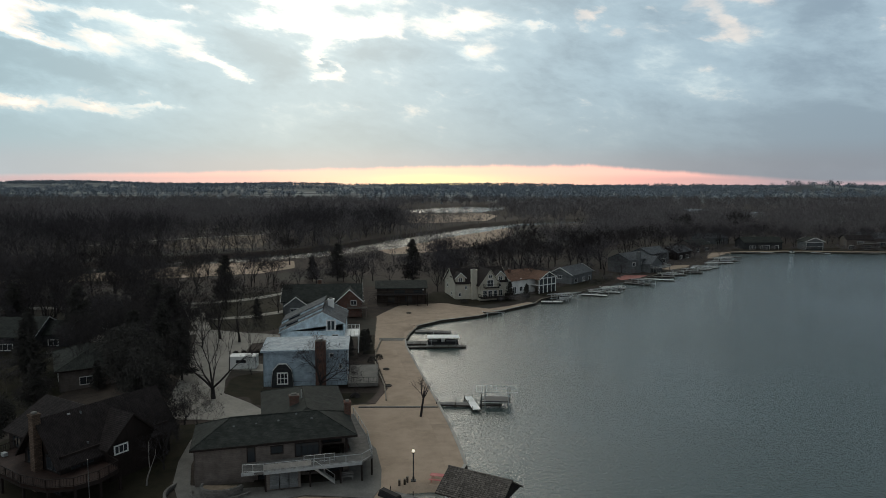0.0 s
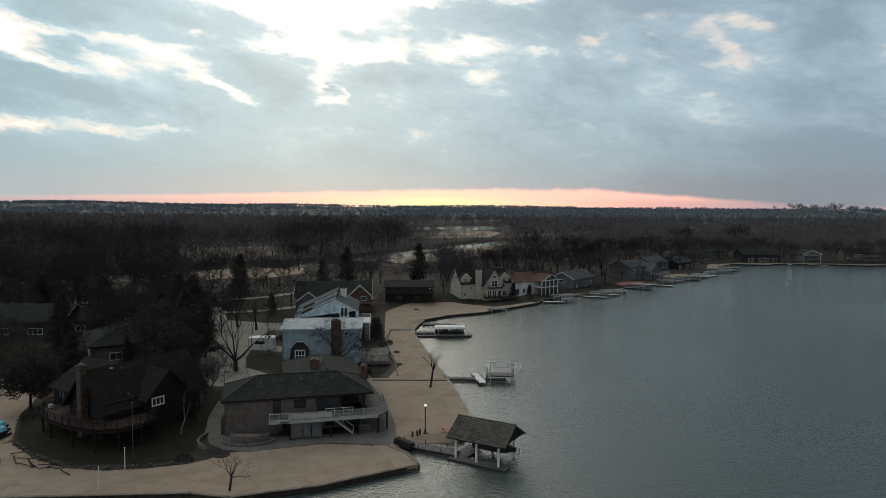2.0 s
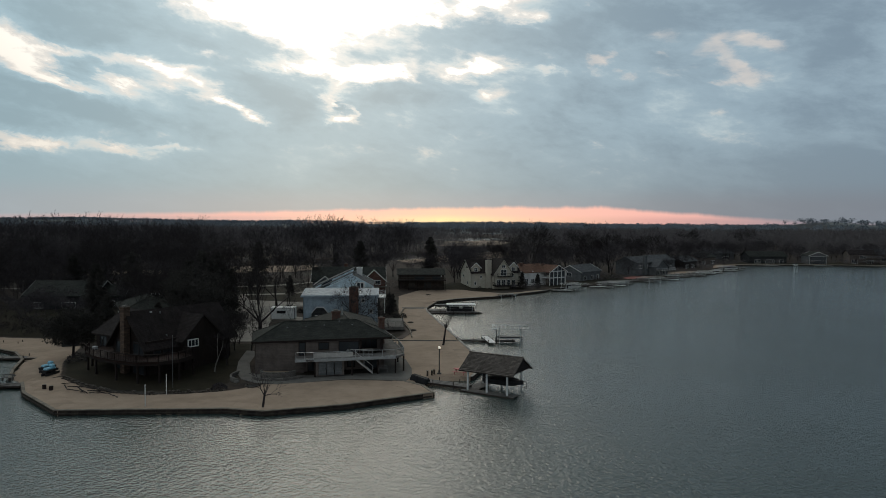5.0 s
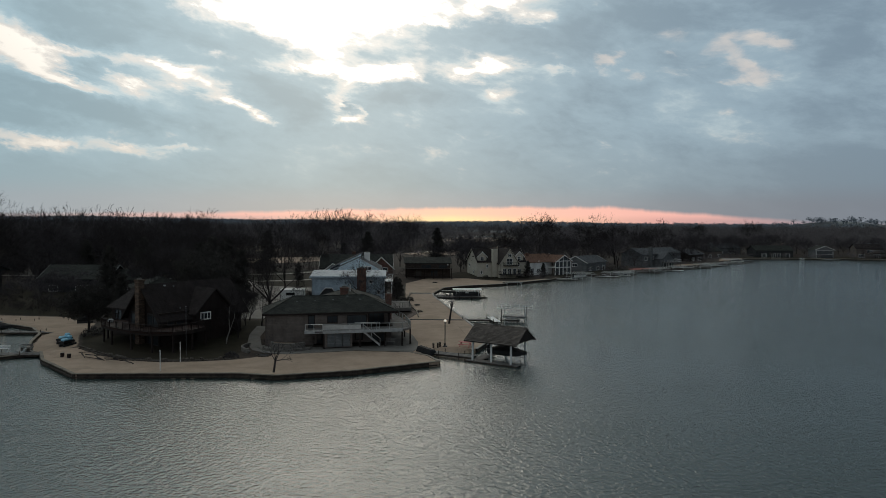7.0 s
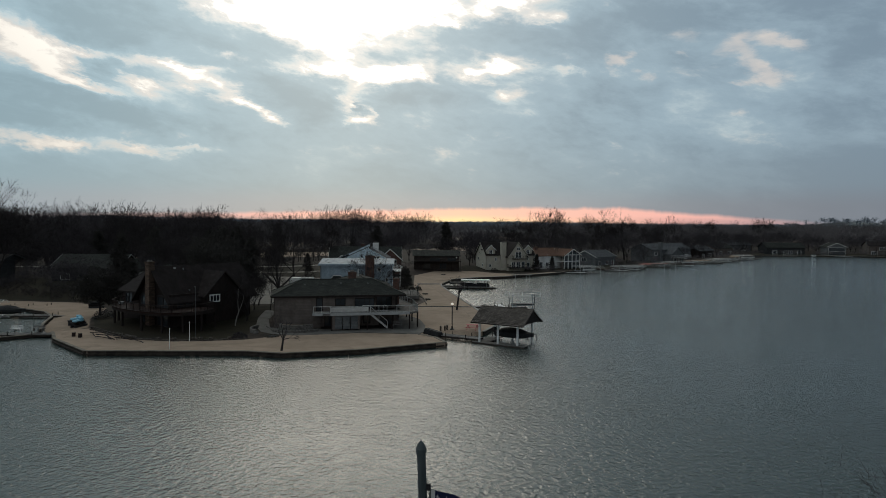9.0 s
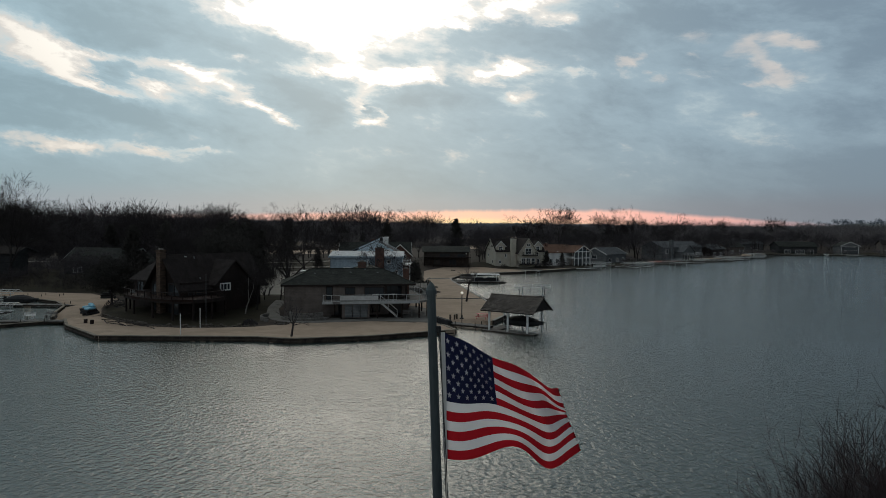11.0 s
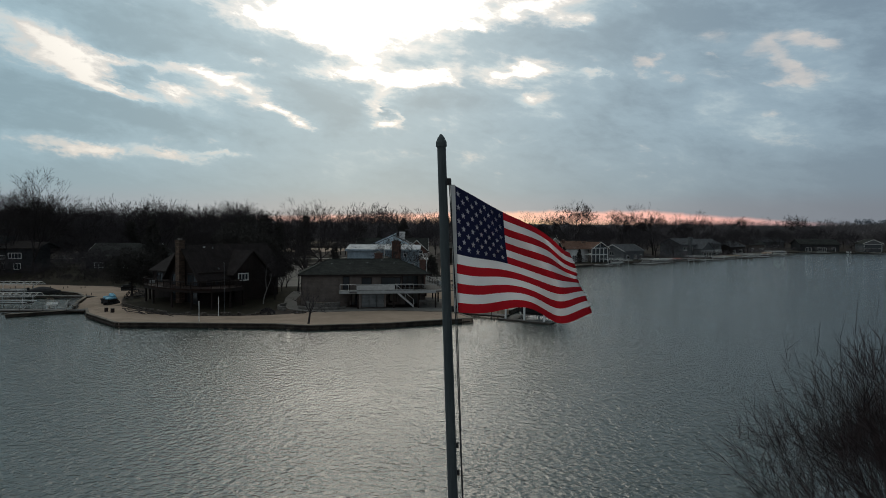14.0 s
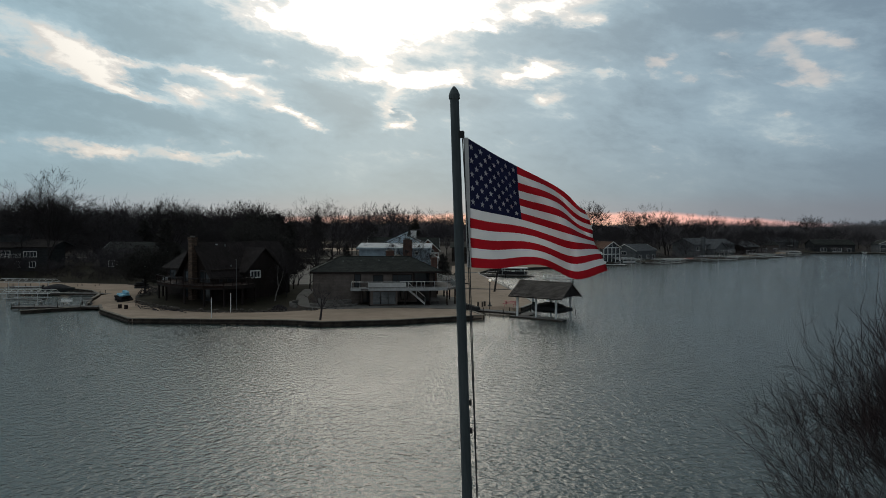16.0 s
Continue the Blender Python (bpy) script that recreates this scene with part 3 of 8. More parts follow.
SANDS = [
    [(-57.5, 107.0), (-51.6, 99.6), (-43.4, 92.0), (-24.8, 93.0), (-12, 95), (-1.5, 101.6), (-3.2, 106), (-5.8, 107.6), (-13.3, 108.4), (-19, 106.6), (-24.0, 105.6), (-26.8, 102.2), (-32.0, 100.2), (-40.6, 100.2), (-47.0, 104.4), (-51.0, 107.6)],
    [(-6.2, 107.6), (3.4, 110.0), (5.6, 117), (5.0, 122), (3.8, 131), (2.2, 141), (-0.6, 157), (-4.3, 178.5), (-4.8, 186), (-2, 199), (4, 206), (13.5, 211.6), (31, 228), (29, 231), (17, 222.5), (5.0, 230.5), (-8.5, 225), (-13.5, 212), (-12.5, 196), (-11.2, 177), (-9.2, 163), (-6.4, 148), (-8.6, 140.4), (-12.5, 139.8), (-12.0, 128), (-6.6, 121), (-5.4, 113.5)],
    [(-150, 132), (-101, 136), (-84, 134), (-78, 131), (-73, 126), (-71, 119), (-66, 111), (-60, 106.5), (-51.6, 108.4), (-57.0, 118.6), (-58.6, 124), (-61, 131), (-70, 138.5), (-86, 140), (-104, 142), (-150, 141)],
    [(-150, 258), (-125, 262), (-90, 273), (-74, 282), (-62, 287), (-53, 303), (-58, 326), (-72, 322), (-96, 312), (-116, 294), (-150, 272)],
    [(-17, 422), (9, 446), (30, 484), (56, 540), (60, 520), (53, 470), (34, 410), (4, 366), (-18, 352), (-26, 372)],
    [(97, 307), (108, 316), (112, 324), (104, 322), (95, 312)], [(128, 345), (150, 374), (158, 380), (140, 374)],
    [(152, 374), (186, 379), (212, 374.5), (330, 369), (330, 376), (214, 381), (186, 385), (154, 380)],
    [(-27, 727), (23, 772), (56, 780), (68, 722), (50, 632), (8, 600), (-20, 600)],
    [(262, 575), (312, 600), (330, 690), (300, 700), (270, 640)], [(262, 720), (300, 730), (296, 760), (256, 750)],
]
LAWNS = [
    [(-49, 106), (-41, 101.4), (-32, 101.2), (-28.5, 103.5), (-29.5, 112), (-31.0, 128.5), (-40, 128.5), (-58.2, 126), (-56.6, 118.6), (-51.0, 108.6)],
    [(-32.6, 141), (-28, 141), (-26.6, 137.2), (-9.5, 140.6), (-8.0, 147), (-10, 146), (-14, 146), (-27, 145.5), (-29, 156), (-34, 152)],
    [(-62, 192), (-38, 188), (-22, 205), (-30, 226), (-46, 214), (-60, 204)], [(-60, 224), (-36, 232), (-48, 246), (-66, 240)],
    [(-4, 232), (12, 226), (28, 236), (18, 246), (2, 246)], [(-10, 172), (-11.8, 190), (-14.5, 190), (-13.5, 172)],
    [(36, 242), (50, 257), (62, 271), (70, 284), (60, 280), (44, 262), (32, 246)], [(156, 383), (214, 383), (330, 378), (330, 400), (160, 394)],
    [(-150, 142), (-104, 143), (-86, 141), (-70, 139.5), (-60, 134), (-60, 174), (-150, 178)], [(-66, 219), (-47, 232), (-40, 221), (-43, 207), (-59, 203)], [(-52, 200.5), (-37, 205), (-34.5, 192), (-48.7, 189)],
]
MEADOWS = [[(-144, 429), (-127, 460), (-105, 469), (-92, 429), (-88, 384), (-108, 380), (-128, 372), (-140, 395)]]


def land_height(px, py):
    d = -signed(LAKE, px, py)
    z = 0.85 + 1.15 * sm(13.0, 34.0, d) + 0.5 * sm(60, 160, d)
    z = z + 1.1 * np.exp(-(((px + 43) / 8.0) ** 2 + ((py - 115) / 8.0) ** 2))
    r = np.hypot(px, py)
    roll = np.sin(px * 0.0021 + 1.3) * np.cos(py * 0.0017 + px * 0.0006) + 0.5 * np.sin(px * 0.0052 + py * 0.0031)
    west = sm(0.02, -0.35, px / np.maximum(r, 1.0))
    z = z + sm(1400, 4300, r) * (8 + 8 * roll + 16 * west)
    z = z + 27 * np.exp(-(((px - 1040) / 120.0) ** 2 + ((py - 1870) / 260.0) ** 2))
    low = np.maximum.reduce([-d, 17.0 - along(RIVER, px, py), signed(POND, px, py), signed(POND_LEFT, px, py), signed(POND_LEFT_FAR, px, py)])
    return z + (-1.6 - z) * sm(-0.35, 0.75, low), d


def lines(dense_lo, dense_hi, step, lo, hi, grow):
    a = list(np.arange(dense_lo, dense_hi + 0.01, step))
    s = step
    while a[-1] < hi:
        s *= grow
        a.append(min(hi, a[-1] + s))
    s = step
    while a[0] > lo:
        s *= grow
        a.insert(0, max(lo, a[0] - s))
    return np.array(a)


def build_ground():
    gx, gy = lines(-112, 172, 1.9, -4950, 4950, 1.045), lines(88, 384, 1.9, -4950, 4950, 1.04)
    X, Y = np.meshgrid(gx, gy)
    px, py = X.ravel(), Y.ravel()
    z, d = land_height(px, py)
    n, w = len(gx), len(gy)
    idx = np.arange(n * w).reshape(w, n)
    faces = np.stack([idx[:-1, :-1], idx[:-1, 1:], idx[1:, 1:], idx[1:, :-1]], -1).reshape(-1, 4)
    me = bpy.data.meshes.new("ground")
    me.vertices.add(len(px))
    me.vertices.foreach_set("co", np.stack([px, py, z], 1).astype(np.float32).ravel())
    me.loops.add(faces.size)
    me.loops.foreach_set("vertex_index", faces.ravel().astype(np.int32))
    me.polygons.add(len(faces))
    me.polygons.foreach_set("loop_start", np.arange(0, faces.size, 4, dtype=np.int32))
    me.polygons.foreach_set("use_smooth", np.ones(len(faces), bool))
    me.update(calc_edges=True)
    for name, polys in (("d_sand", SANDS), ("d_lawn", LAWNS), ("d_meadow", MEADOWS)):
        v = np.maximum.reduce([signed(p, px, py) for p in polys])
        me.attributes.new(name, "FLOAT", "POINT").data.foreach_set("value", np.clip(v, -50, 50).astype(np.float32))
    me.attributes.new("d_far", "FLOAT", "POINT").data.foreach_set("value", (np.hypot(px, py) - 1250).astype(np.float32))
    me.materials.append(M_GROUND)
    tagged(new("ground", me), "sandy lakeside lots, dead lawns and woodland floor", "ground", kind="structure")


WATER = 0.3
build_ground()
water = new("water", mesh_from("water", [(-4900, -4900, WATER), (4900, -4900, WATER), (4900, 4900, WATER), (-4900, 4900, WATER)], [(0, 1, 2, 3)], M_WATER))
tagged(water, "grey-green lake water ruffled by a light wind", "water", kind="structure")


def seawall(line, top, label, cap=M_CAP, face=M_PILE, wide=0.34, sand=True):
    """A retaining wall of upright boards with a plank cap, following a line; each stretch is a part."""
    root = thing("seawall", Matrix(), label, "seawall", kind="structure")
    for (ax, ay), (bx, by) in zip(line, line[1:]):
        L, a = math.hypot(bx - ax, by - ay), math.atan2(by - ay, bx - ax)
        m = pose(ax, ay, 0, 0, 0, math.degrees(a))
        bm = bmesh.new()
        n = max(1, int(L / 0.6))
        for i in range(n):
            jog = 0.03 * (i % 2)
            box(bm, i * L / n + 0.006, (i + 1) * L / n - 0.006, -0.10 - jog, 0.06, -1.7, top - 0.06)
        o = part("sheet_piling", bm, face, root)
        o.matrix_world = m
        c = part("cap_board", boxes((-0.1, L + 0.1, -wide / 2 - 0.05, wide / 2, top - 0.06, top + 0.03), bevel=0.012), cap, root)
        c.matrix_world = m
        if sand:
            f = part("backfill", boxes((-0.3, L + 0.3, 0.1, 2.6, -1.0, top - 0.045 - 0.005 * (len(root.children) % 5))), M_SANDFILL, root)
            f.matrix_world = m
        if L > 3:
            w = part("waler", boxes((0, L, -0.26, -0.13, top * 0.42, top * 0.42 + 0.18), bevel=0.02), face, root)
            w.matrix_world = m
    return root


seawall(POINT_WALL, 0.92, "dark timber seawall with worn cap round the sand point")
seawall(BEACH_WALL, 0.92, "timber seawall with pale cap along the beach", cap=M_PALECONC)
seawall(COVE[0:3], 0.80, "low dark timber wall round the cove")
seawall(COVE[2:6], 0.95, "timber seawall along the cove beach", cap=M_PALECONC)
seawall([(31.0, 231.0), (34.0, 238.5), (43.3, 247.6), (50.6, 253.5)], 0.9, "timber seawall below the lakeside houses", sand=False)
seawall(FAR_SHORE[5:9], 0.9, "dark timber seawall on the far shore", sand=False)
seawall(FAR_SHORE[11:15], 1.0, "pale seawall along the far shore", cap=M_PALECONC)
seawall(LEFT_SHORE[3:8], 0.8, "dark timber bulkhead round the bay", sand=False)
seawall([(-62.0, 99.2), (-55.4, 105.8), (-50.6, 108.8)], 0.75, "low timber groyne beside the left bay", sand=False)


def paving(name, outline, label, mat, lift=0.05, z=None):
    """A paved area that follows the ground, as a thin sheet a few centimetres thick."""
    xs, ys = [p[0] for p in outline], [p[1] for p in outline]
    step = max(0.8, (max(xs) - min(xs)) / 60, (max(ys) - min(ys)) / 60)
    bm = bmesh.new()
    bm.faces.new([bm.verts.new((x, y, 0)) for x, y in outline])
    for axis, lo, hi in ((0, min(xs), max(xs)), (1, min(ys), max(ys))):
        c = lo + step
        while c < hi:
            no = (1, 0, 0) if axis == 0 else (0, 1, 0)
            co = (c, 0, 0) if axis == 0 else (0, c, 0)
            bmesh.ops.bisect_plane(bm, geom=bm.verts[:] + bm.edges[:] + bm.faces[:], plane_co=co, plane_no=no)
            c += step
    P = np.array([v.co for v in bm.verts])
    h, _ = land_height(P[:, 0], P[:, 1])
    for v, q in zip(bm.verts, h):
        v.co.z = (q if z is None else z) + lift
    r = bmesh.ops.extrude_face_region(bm, geom=bm.faces[:])
    for v in r["geom"]:
        if isinstance(v, bmesh.types.BMVert):
            v.co.z -= 0.4
    bmesh.ops.recalc_face_normals(bm, faces=bm.faces)
    me = bpy.data.meshes.new(name)
    bm.to_mesh(me)
    bm.free()
    me.materials.append(mat)
    return tagged(new(name, me), label, "pavement", kind="structure")


paving("pavement", [(-27.4, 108.0), (-25.2, 106.2), (-22.2, 105.5), (-19.0, 106.5), (-13.3, 108.7), (-8.6, 108.2), (-5.6, 107.8), (-4.9, 110.5), (-5.2, 115.5), (-6.4, 122.0), (-8.4, 126.0), (-12.0, 126.0), (-9.5, 112.5), (-22.0, 110.2), (-27.0, 111.0), (-28.6, 116.0), (-29.2, 122.6), (-31.0, 122.8), (-30.4, 116.6), (-29.2, 111.6)], "stained concrete apron round the tan house", M_CONC)
paving("pavement", [(-38.6, 130.8), (-25.0, 129.6), (-20.0, 130.5), (-20.5, 133.5), (-24.0, 134.6), (-27.2, 138.0), (-32.6, 142.5), (-34.6, 150.0), (-35.4, 156.4), (-29.8, 156.0), (-29.2, 160.5), (-36.0, 162.0), (-37.0, 177.0), (-31.5, 180.0), (-31.5, 185.5), (-41.0, 187.0), (-50.0, 190.5), (-57.0, 208.0), (-63.0, 221.0), (-67.5, 219.0), (-60.0, 204.0), (-51.0, 184.0), (-45.0, 160.0), (-41.0, 143.0)], "pale concrete driveway between the houses", M_ASPHALT)
paving("road", [(-140, 212.0), (-79.7, 217.8), (-63.3, 223.7), (-54.8, 227.2), (-47.8, 233.8), (-43.6, 241.0), (-40.0, 246.0), (-42.5, 247.5), (-46.0, 242.6), (-49.6, 237.2), (-55.4, 230.8), (-64.0, 227.2), (-80.3, 221.4), (-140, 216.0)], "narrow pale road behind the houses", M_ASPHALT)
paving("road", [(-56.0, 200.6), (-45.0, 204.0), (-37.4, 210.8), (-34.2, 218.6), (-36.4, 219.6), (-39.4, 213.4), (-46.0, 206.8), (-56.6, 203.4)], "pale side drive between dead lawns", M_ASPHALT)
paving("road", [(-73.5, 180.0), (-64.0, 174.5), (-52.0, 186.0), (-54.0, 189.5), (-64.0, 181.0), (-73.5, 185.5)], "pale lane among the conifers", M_ASPHALT)
paving("road", [(-330, 372), (-178, 393), (-144, 438), (-126, 455), (-106, 468), (-106, 472), (-127, 459), (-146, 442), (-180, 397), (-330, 377)], "pale track along the meadow edge", M_ASPHALT)
paving("pavement", [(-9.3, 140.2), (-8.0, 140.6), (-6.6, 148.5), (-8.0, 156.0), (-9.2, 155.6), (-7.8, 148.5)], "reddish brick path beside the beach", M_REDDECK)
paving("pavement", [(-10.6, 184.0), (-4.9, 184.0), (-5.2, 186.4), (-11.0, 186.4)], "pale concrete walk across the beach", M_CONC)
paving("pavement", [(69.5, 278.0), (77.0, 282.5), (83.0, 290.5), (74.0, 290.5), (69.0, 283.5)], "reddish stone patio by the shore", M_REDPATIO)
paving("pavement", [(-10.5, 138.6), (2.0, 138.6), (2.0, 139.0), (-10.5, 139.0)], "timber edging across the sand", M_DECKING, 0.12)

# ------------------------------------------------------------ trees
def grow(rng, height, levels, trunk_r, trunk=0.24, limbs=(4, 5), kids=(4, 6), limb=0.44, ratio=0.52, spread=(0.35, 0.85), turn=(0.45, 0.95), up=0.10, lean=0.0, wob=0.22, bare=0.25, dome=None):
    """Segments (p0, p1, r0, r1, level) of a leafless tree that stands at the origin: trunk, main limbs that fork
    off its upper part, and side branches set along each branch."""
    segs = []

    def away(d, ang):
        ax = rng.normal(0, 1, 3)
        ax -= d * ax.dot(d)
        ax /= np.linalg.norm(ax) + 1e-9
        return d * math.cos(ang) + ax * math.sin(ang)

    def run(p, d, length, r, lvl, n):
        stops = []
        for i in range(n):
            d = d + rng.normal(0, wob / n ** 0.5, 3)
            d[2] += up if lvl else 0.05
            d = d / np.linalg.norm(d)
            q = p + d * length / n
            r1 = max(r * (1 - (0.30 if lvl == 0 else 0.50) / n), 0.004)
            segs.append((p, q, r, r1, lvl))
            p, r = q, r1
            stops.append((p, d, r))
        return stops

    def branch(p, d, length, r, lvl):
        n = 4 if lvl == 1 else 3 if lvl == 2 else 2
        stops = run(p, d, length, r, lvl, n)
        if lvl >= levels:
            return
        for c in range(rng.integers(kids[0], kids[1] + 1)):
            f = rng.uniform(bare, 1.0)
            b, bd, br = stops[min(n - 1, int(f * n))]
            nd = away(bd, rng.uniform(*turn))
            if nd[2] < -0.1:
                nd[2] *= -0.4
            branch(b, nd / np.linalg.norm(nd), length * ratio * rng.uniform(0.7, 1.25) * (1.25 - 0.5 * f), br * rng.uniform(0.5, 0.75), lvl + 1)

    d0 = np.array([lean, lean * 0.3, 1.0])
    stops = run(np.zeros(3), d0 / np.linalg.norm(d0), height * trunk, trunk_r, 0, 3)
    cnt = rng.integers(limbs[0], limbs[1] + 1)
    for c in range(cnt):
        b, bd, br = stops[-1] if c < 3 else stops[-2]
        ang = rng.uniform(*spread) * (0.35 if c == 0 else 1.0)
        nd = away(bd, ang)
        branch(b, nd / np.linalg.norm(nd), height * limb * rng.uniform(0.85, 1.2), br * rng.uniform(0.55, 0.8), 1)
    k = height / max(s[1][2] for s in segs)
    if dome:
        # the crown keeps to a rounded outline: (half width, height of its middle, half height), shares of the height
        w, c, v = dome[0] * height, dome[1] * height, dome[2] * height
        k *= dome[3]

        def tuck(p):
            q = np.array([p[0] / w, p[1] / w, (p[2] - c) / v])
            n = np.linalg.norm(q)
            if n < 0.62 or p[2] < c * 0.55:
                return p
            q *= (0.62 + 0.40 * math.tanh((n - 0.62) / 0.40)) / n
            return np.array([q[0] * w, q[1] * w, q[2] * v + c])

        return [(tuck(a * k), tuck(b * k), r0, r1, l) for a, b, r0, r1, l in segs]
    return [(a * k, b * k, r0, r1, l) for a, b, r0, r1, l in segs]


def fork(rng, height, levels, trunk_r, trunk=0.16, limbs=(4, 6), spread=(0.15, 0.75), angle=(0.28, 0.62), ratio=0.79, up=0.035, wob=0.10, lean=0.0, three=0.35):
    """Segments like those of grow(), for a tree whose branches fork again and again into an even, rounded crown."""
    segs = []

    def away(d, ang, turn):
        ax = np.cross(d, (0.31, 0.87, 0.39))
        ax /= np.linalg.norm(ax) + 1e-9
        bx = np.cross(d, ax)
        return d * math.cos(ang) + (ax * math.cos(turn) + bx * math.sin(turn)) * math.sin(ang)

    def branch(p, d, length, r, lvl):
        n = 2 if lvl < levels else 1
        for i in range(n):
            d = d + rng.normal(0, wob, 3)
            d[2] += up
            d = d / np.linalg.norm(d)
            q, r1 = p + d * length / n, r * (0.86 if n == 2 else 0.5)
            segs.append((p, q, r, r1, lvl))
            p, r = q, r1
        if lvl >= levels:
            return
        kids = 3 if rng.random() < three else 2
        turn = rng.uniform(0, 6.283)
        for c in range(kids):
            ang = rng.uniform(*angle) * (0.55 if c == 0 else 1.0)
            branch(p, away(d, ang, turn + c * 6.283 / kids + rng.normal(0, 0.4)), length * ratio * rng.uniform(0.72, 1.18), r * (0.80 if c == 0 else 0.62), lvl + 1)

    p, d, r = np.zeros(3), np.array([lean, lean * 0.3, 1.0]), trunk_r
    for i in range(3):
        d = d + rng.normal(0, 0.05, 3)
        d = d / np.linalg.norm(d)
        q = p + d * height * trunk / 3
        segs.append((p, q, r, r * 0.9, 0))
        p, r = q, r * 0.9
    n = rng.integers(limbs[0], limbs[1] + 1)
    turn = rng.uniform(0, 6.283)
    first = height * (1 - trunk) * (1 - ratio) / (1 - ratio ** levels) * 1.12
    for c in range(n):
        ang = rng.uniform(*spread) if c else 0.1
        branch(p, away(d, ang, turn + c * 6.283 / max(1, n - 1)), first * rng.uniform(0.85, 1.15), r * rng.uniform(0.5, 0.7), 1)
    k = height / max(s[1][2] for s in segs)
    return [(a * k, b * k, r0, r1, l) for a, b, r0, r1, l in segs]


def sticks(segs, n=3, min_r=0.0):
    """Vertices and faces of tapered n-sided bars."""
    P0, P1 = np.array([s[0] for s in segs]), np.array([s[1] for s in segs])
    R = np.maximum(np.array([[s[2], s[3]] for s in segs]), min_r)
    D = P1 - P0
    D /= np.linalg.norm(D, axis=1)[:, None] + 1e-9
    ref = np.where(np.abs(D[:, 2:3]) > 0.9, np.array([[1.0, 0, 0]]), np.array([[0, 0, 1.0]]))
    U = np.cross(D, ref)
    U /= np.linalg.norm(U, axis=1)[:, None] + 1e-9
    W = np.cross(D, U)
    a = np.arange(n) * 2 * math.pi / n
    ring = U[:, None, :] * np.cos(a)[None, :, None] + W[:, None, :] * np.sin(a)[None, :, None]
    V = np.concatenate([P0[:, None] + ring * R[:, 0, None, None], P1[:, None] + ring * R[:, 1, None, None]], 1).reshape(-1, 3)
    base = (np.arange(len(segs)) * 2 * n)[:, None, None]
    i = np.arange(n)
    F = np.stack([i, (i + 1) % n, n + (i + 1) % n, n + i], 1)[None] + base
    return V, F.reshape(-1, 4)


def quick_mesh(name, V, F, mat, smooth=False):
    """A mesh of faces that all have the same number of corners."""
    me = bpy.data.meshes.new(name)
    c = F.shape[1]
    me.vertices.add(len(V))
    me.vertices.foreach_set("co", np.asarray(V, np.float32).ravel())
    me.loops.add(F.size)
    me.loops.foreach_set("vertex_index", F.astype(np.int32).ravel())
    me.polygons.add(len(F))
    me.polygons.foreach_set("loop_start", np.arange(0, F.size, c, dtype=np.int32))
    if smooth:
        me.polygons.foreach_set("use_smooth", np.ones(len(F), bool))
    me.update(calc_edges=True)
    me.materials.append(mat)
    return me


def blades(segs, rng, wide):
    """Thin tapering blades in place of the finer branches."""
    P0, P1 = np.array([s[0] for s in segs]), np.array([s[1] for s in segs])
    S = np.cross(P1 - P0, rng.normal(0, 1, P0.shape))
    S /= np.linalg.norm(S, axis=1)[:, None] + 1e-9
    W = np.maximum(np.array([s[2] for s in segs]), wide)[:, None]
    V = np.stack([P0 - S * W, P0 + S * W, P1 + (P1 - P0) * 0.25], 1).reshape(-1, 3)
    return V, np.arange(len(V)).reshape(-1, 3)


def fluff(rng, segs, height, share):
    """Short end twigs set on the fine branches: they give the crown its soft, dense outline."""
    out = []
    for a, b, r0, r1, l in segs:
        if rng.random() < share:
            p = a + (b - a) * rng.uniform(0.2, 1.0)
            d = (b - a) / (np.linalg.norm(b - a) + 1e-9) + rng.normal(0, 0.50, 3)
            out.append((p, p + d / np.linalg.norm(d) * height * rng.uniform(0.025, 0.055), r1, r1, l))
    return out


def bare_tree(seed, height, levels, trunk_r, label, group="", min_twig=0.0, crown=M_TWIG, bark=M_BARK, split=2, fine=9, spray=0.0, forked=False, crown_size=None, **kw):
    """Trunk and limbs as round bars; from the level named by fine, the twigs are thin tapering blades.
    crown_size: half-width, centre height and half-height of the rounded crown beyond which no twig grows."""
    rng = np.random.default_rng(seed)
    segs = (fork if forked else grow)(rng, height, levels, trunk_r, **kw)
    if crown_size:
        w, zc, h = crown_size
        segs = [g for g in segs if g[4] < split or ((g[1][0] / w) ** 2 + (g[1][1] / w) ** 2 + (max(0.0, g[1][2] - zc) / h) ** 2) ** 0.5 < rng.uniform(0.90, 1.03)]
    root = thing("tree", Matrix(), label, "tree", group)
    part("trunk", quick_mesh("trunk", *sticks([s for s in segs if s[4] < split], 7), bark, True), None, root)
    V, F = sticks([s for s in segs if split <= s[4] < fine], 3, min_twig)
    F = np.concatenate([F[:, [0, 1, 2]], F[:, [0, 2, 3]]])
    rest = [s for s in segs if s[4] >= fine]
    for turn in range(math.ceil(spray)):
        rest += fluff(rng, [s for s in segs if s[4] >= levels - 1], height, min(1.0, spray - turn))
    if rest:
        V2, F2 = blades(rest, rng, min_twig)
        V, F = np.concatenate([V, V2]), np.concatenate([F, F2 + len(V)])
    part("crown", quick_mesh("crown", V, F, crown), None, root)
    return root


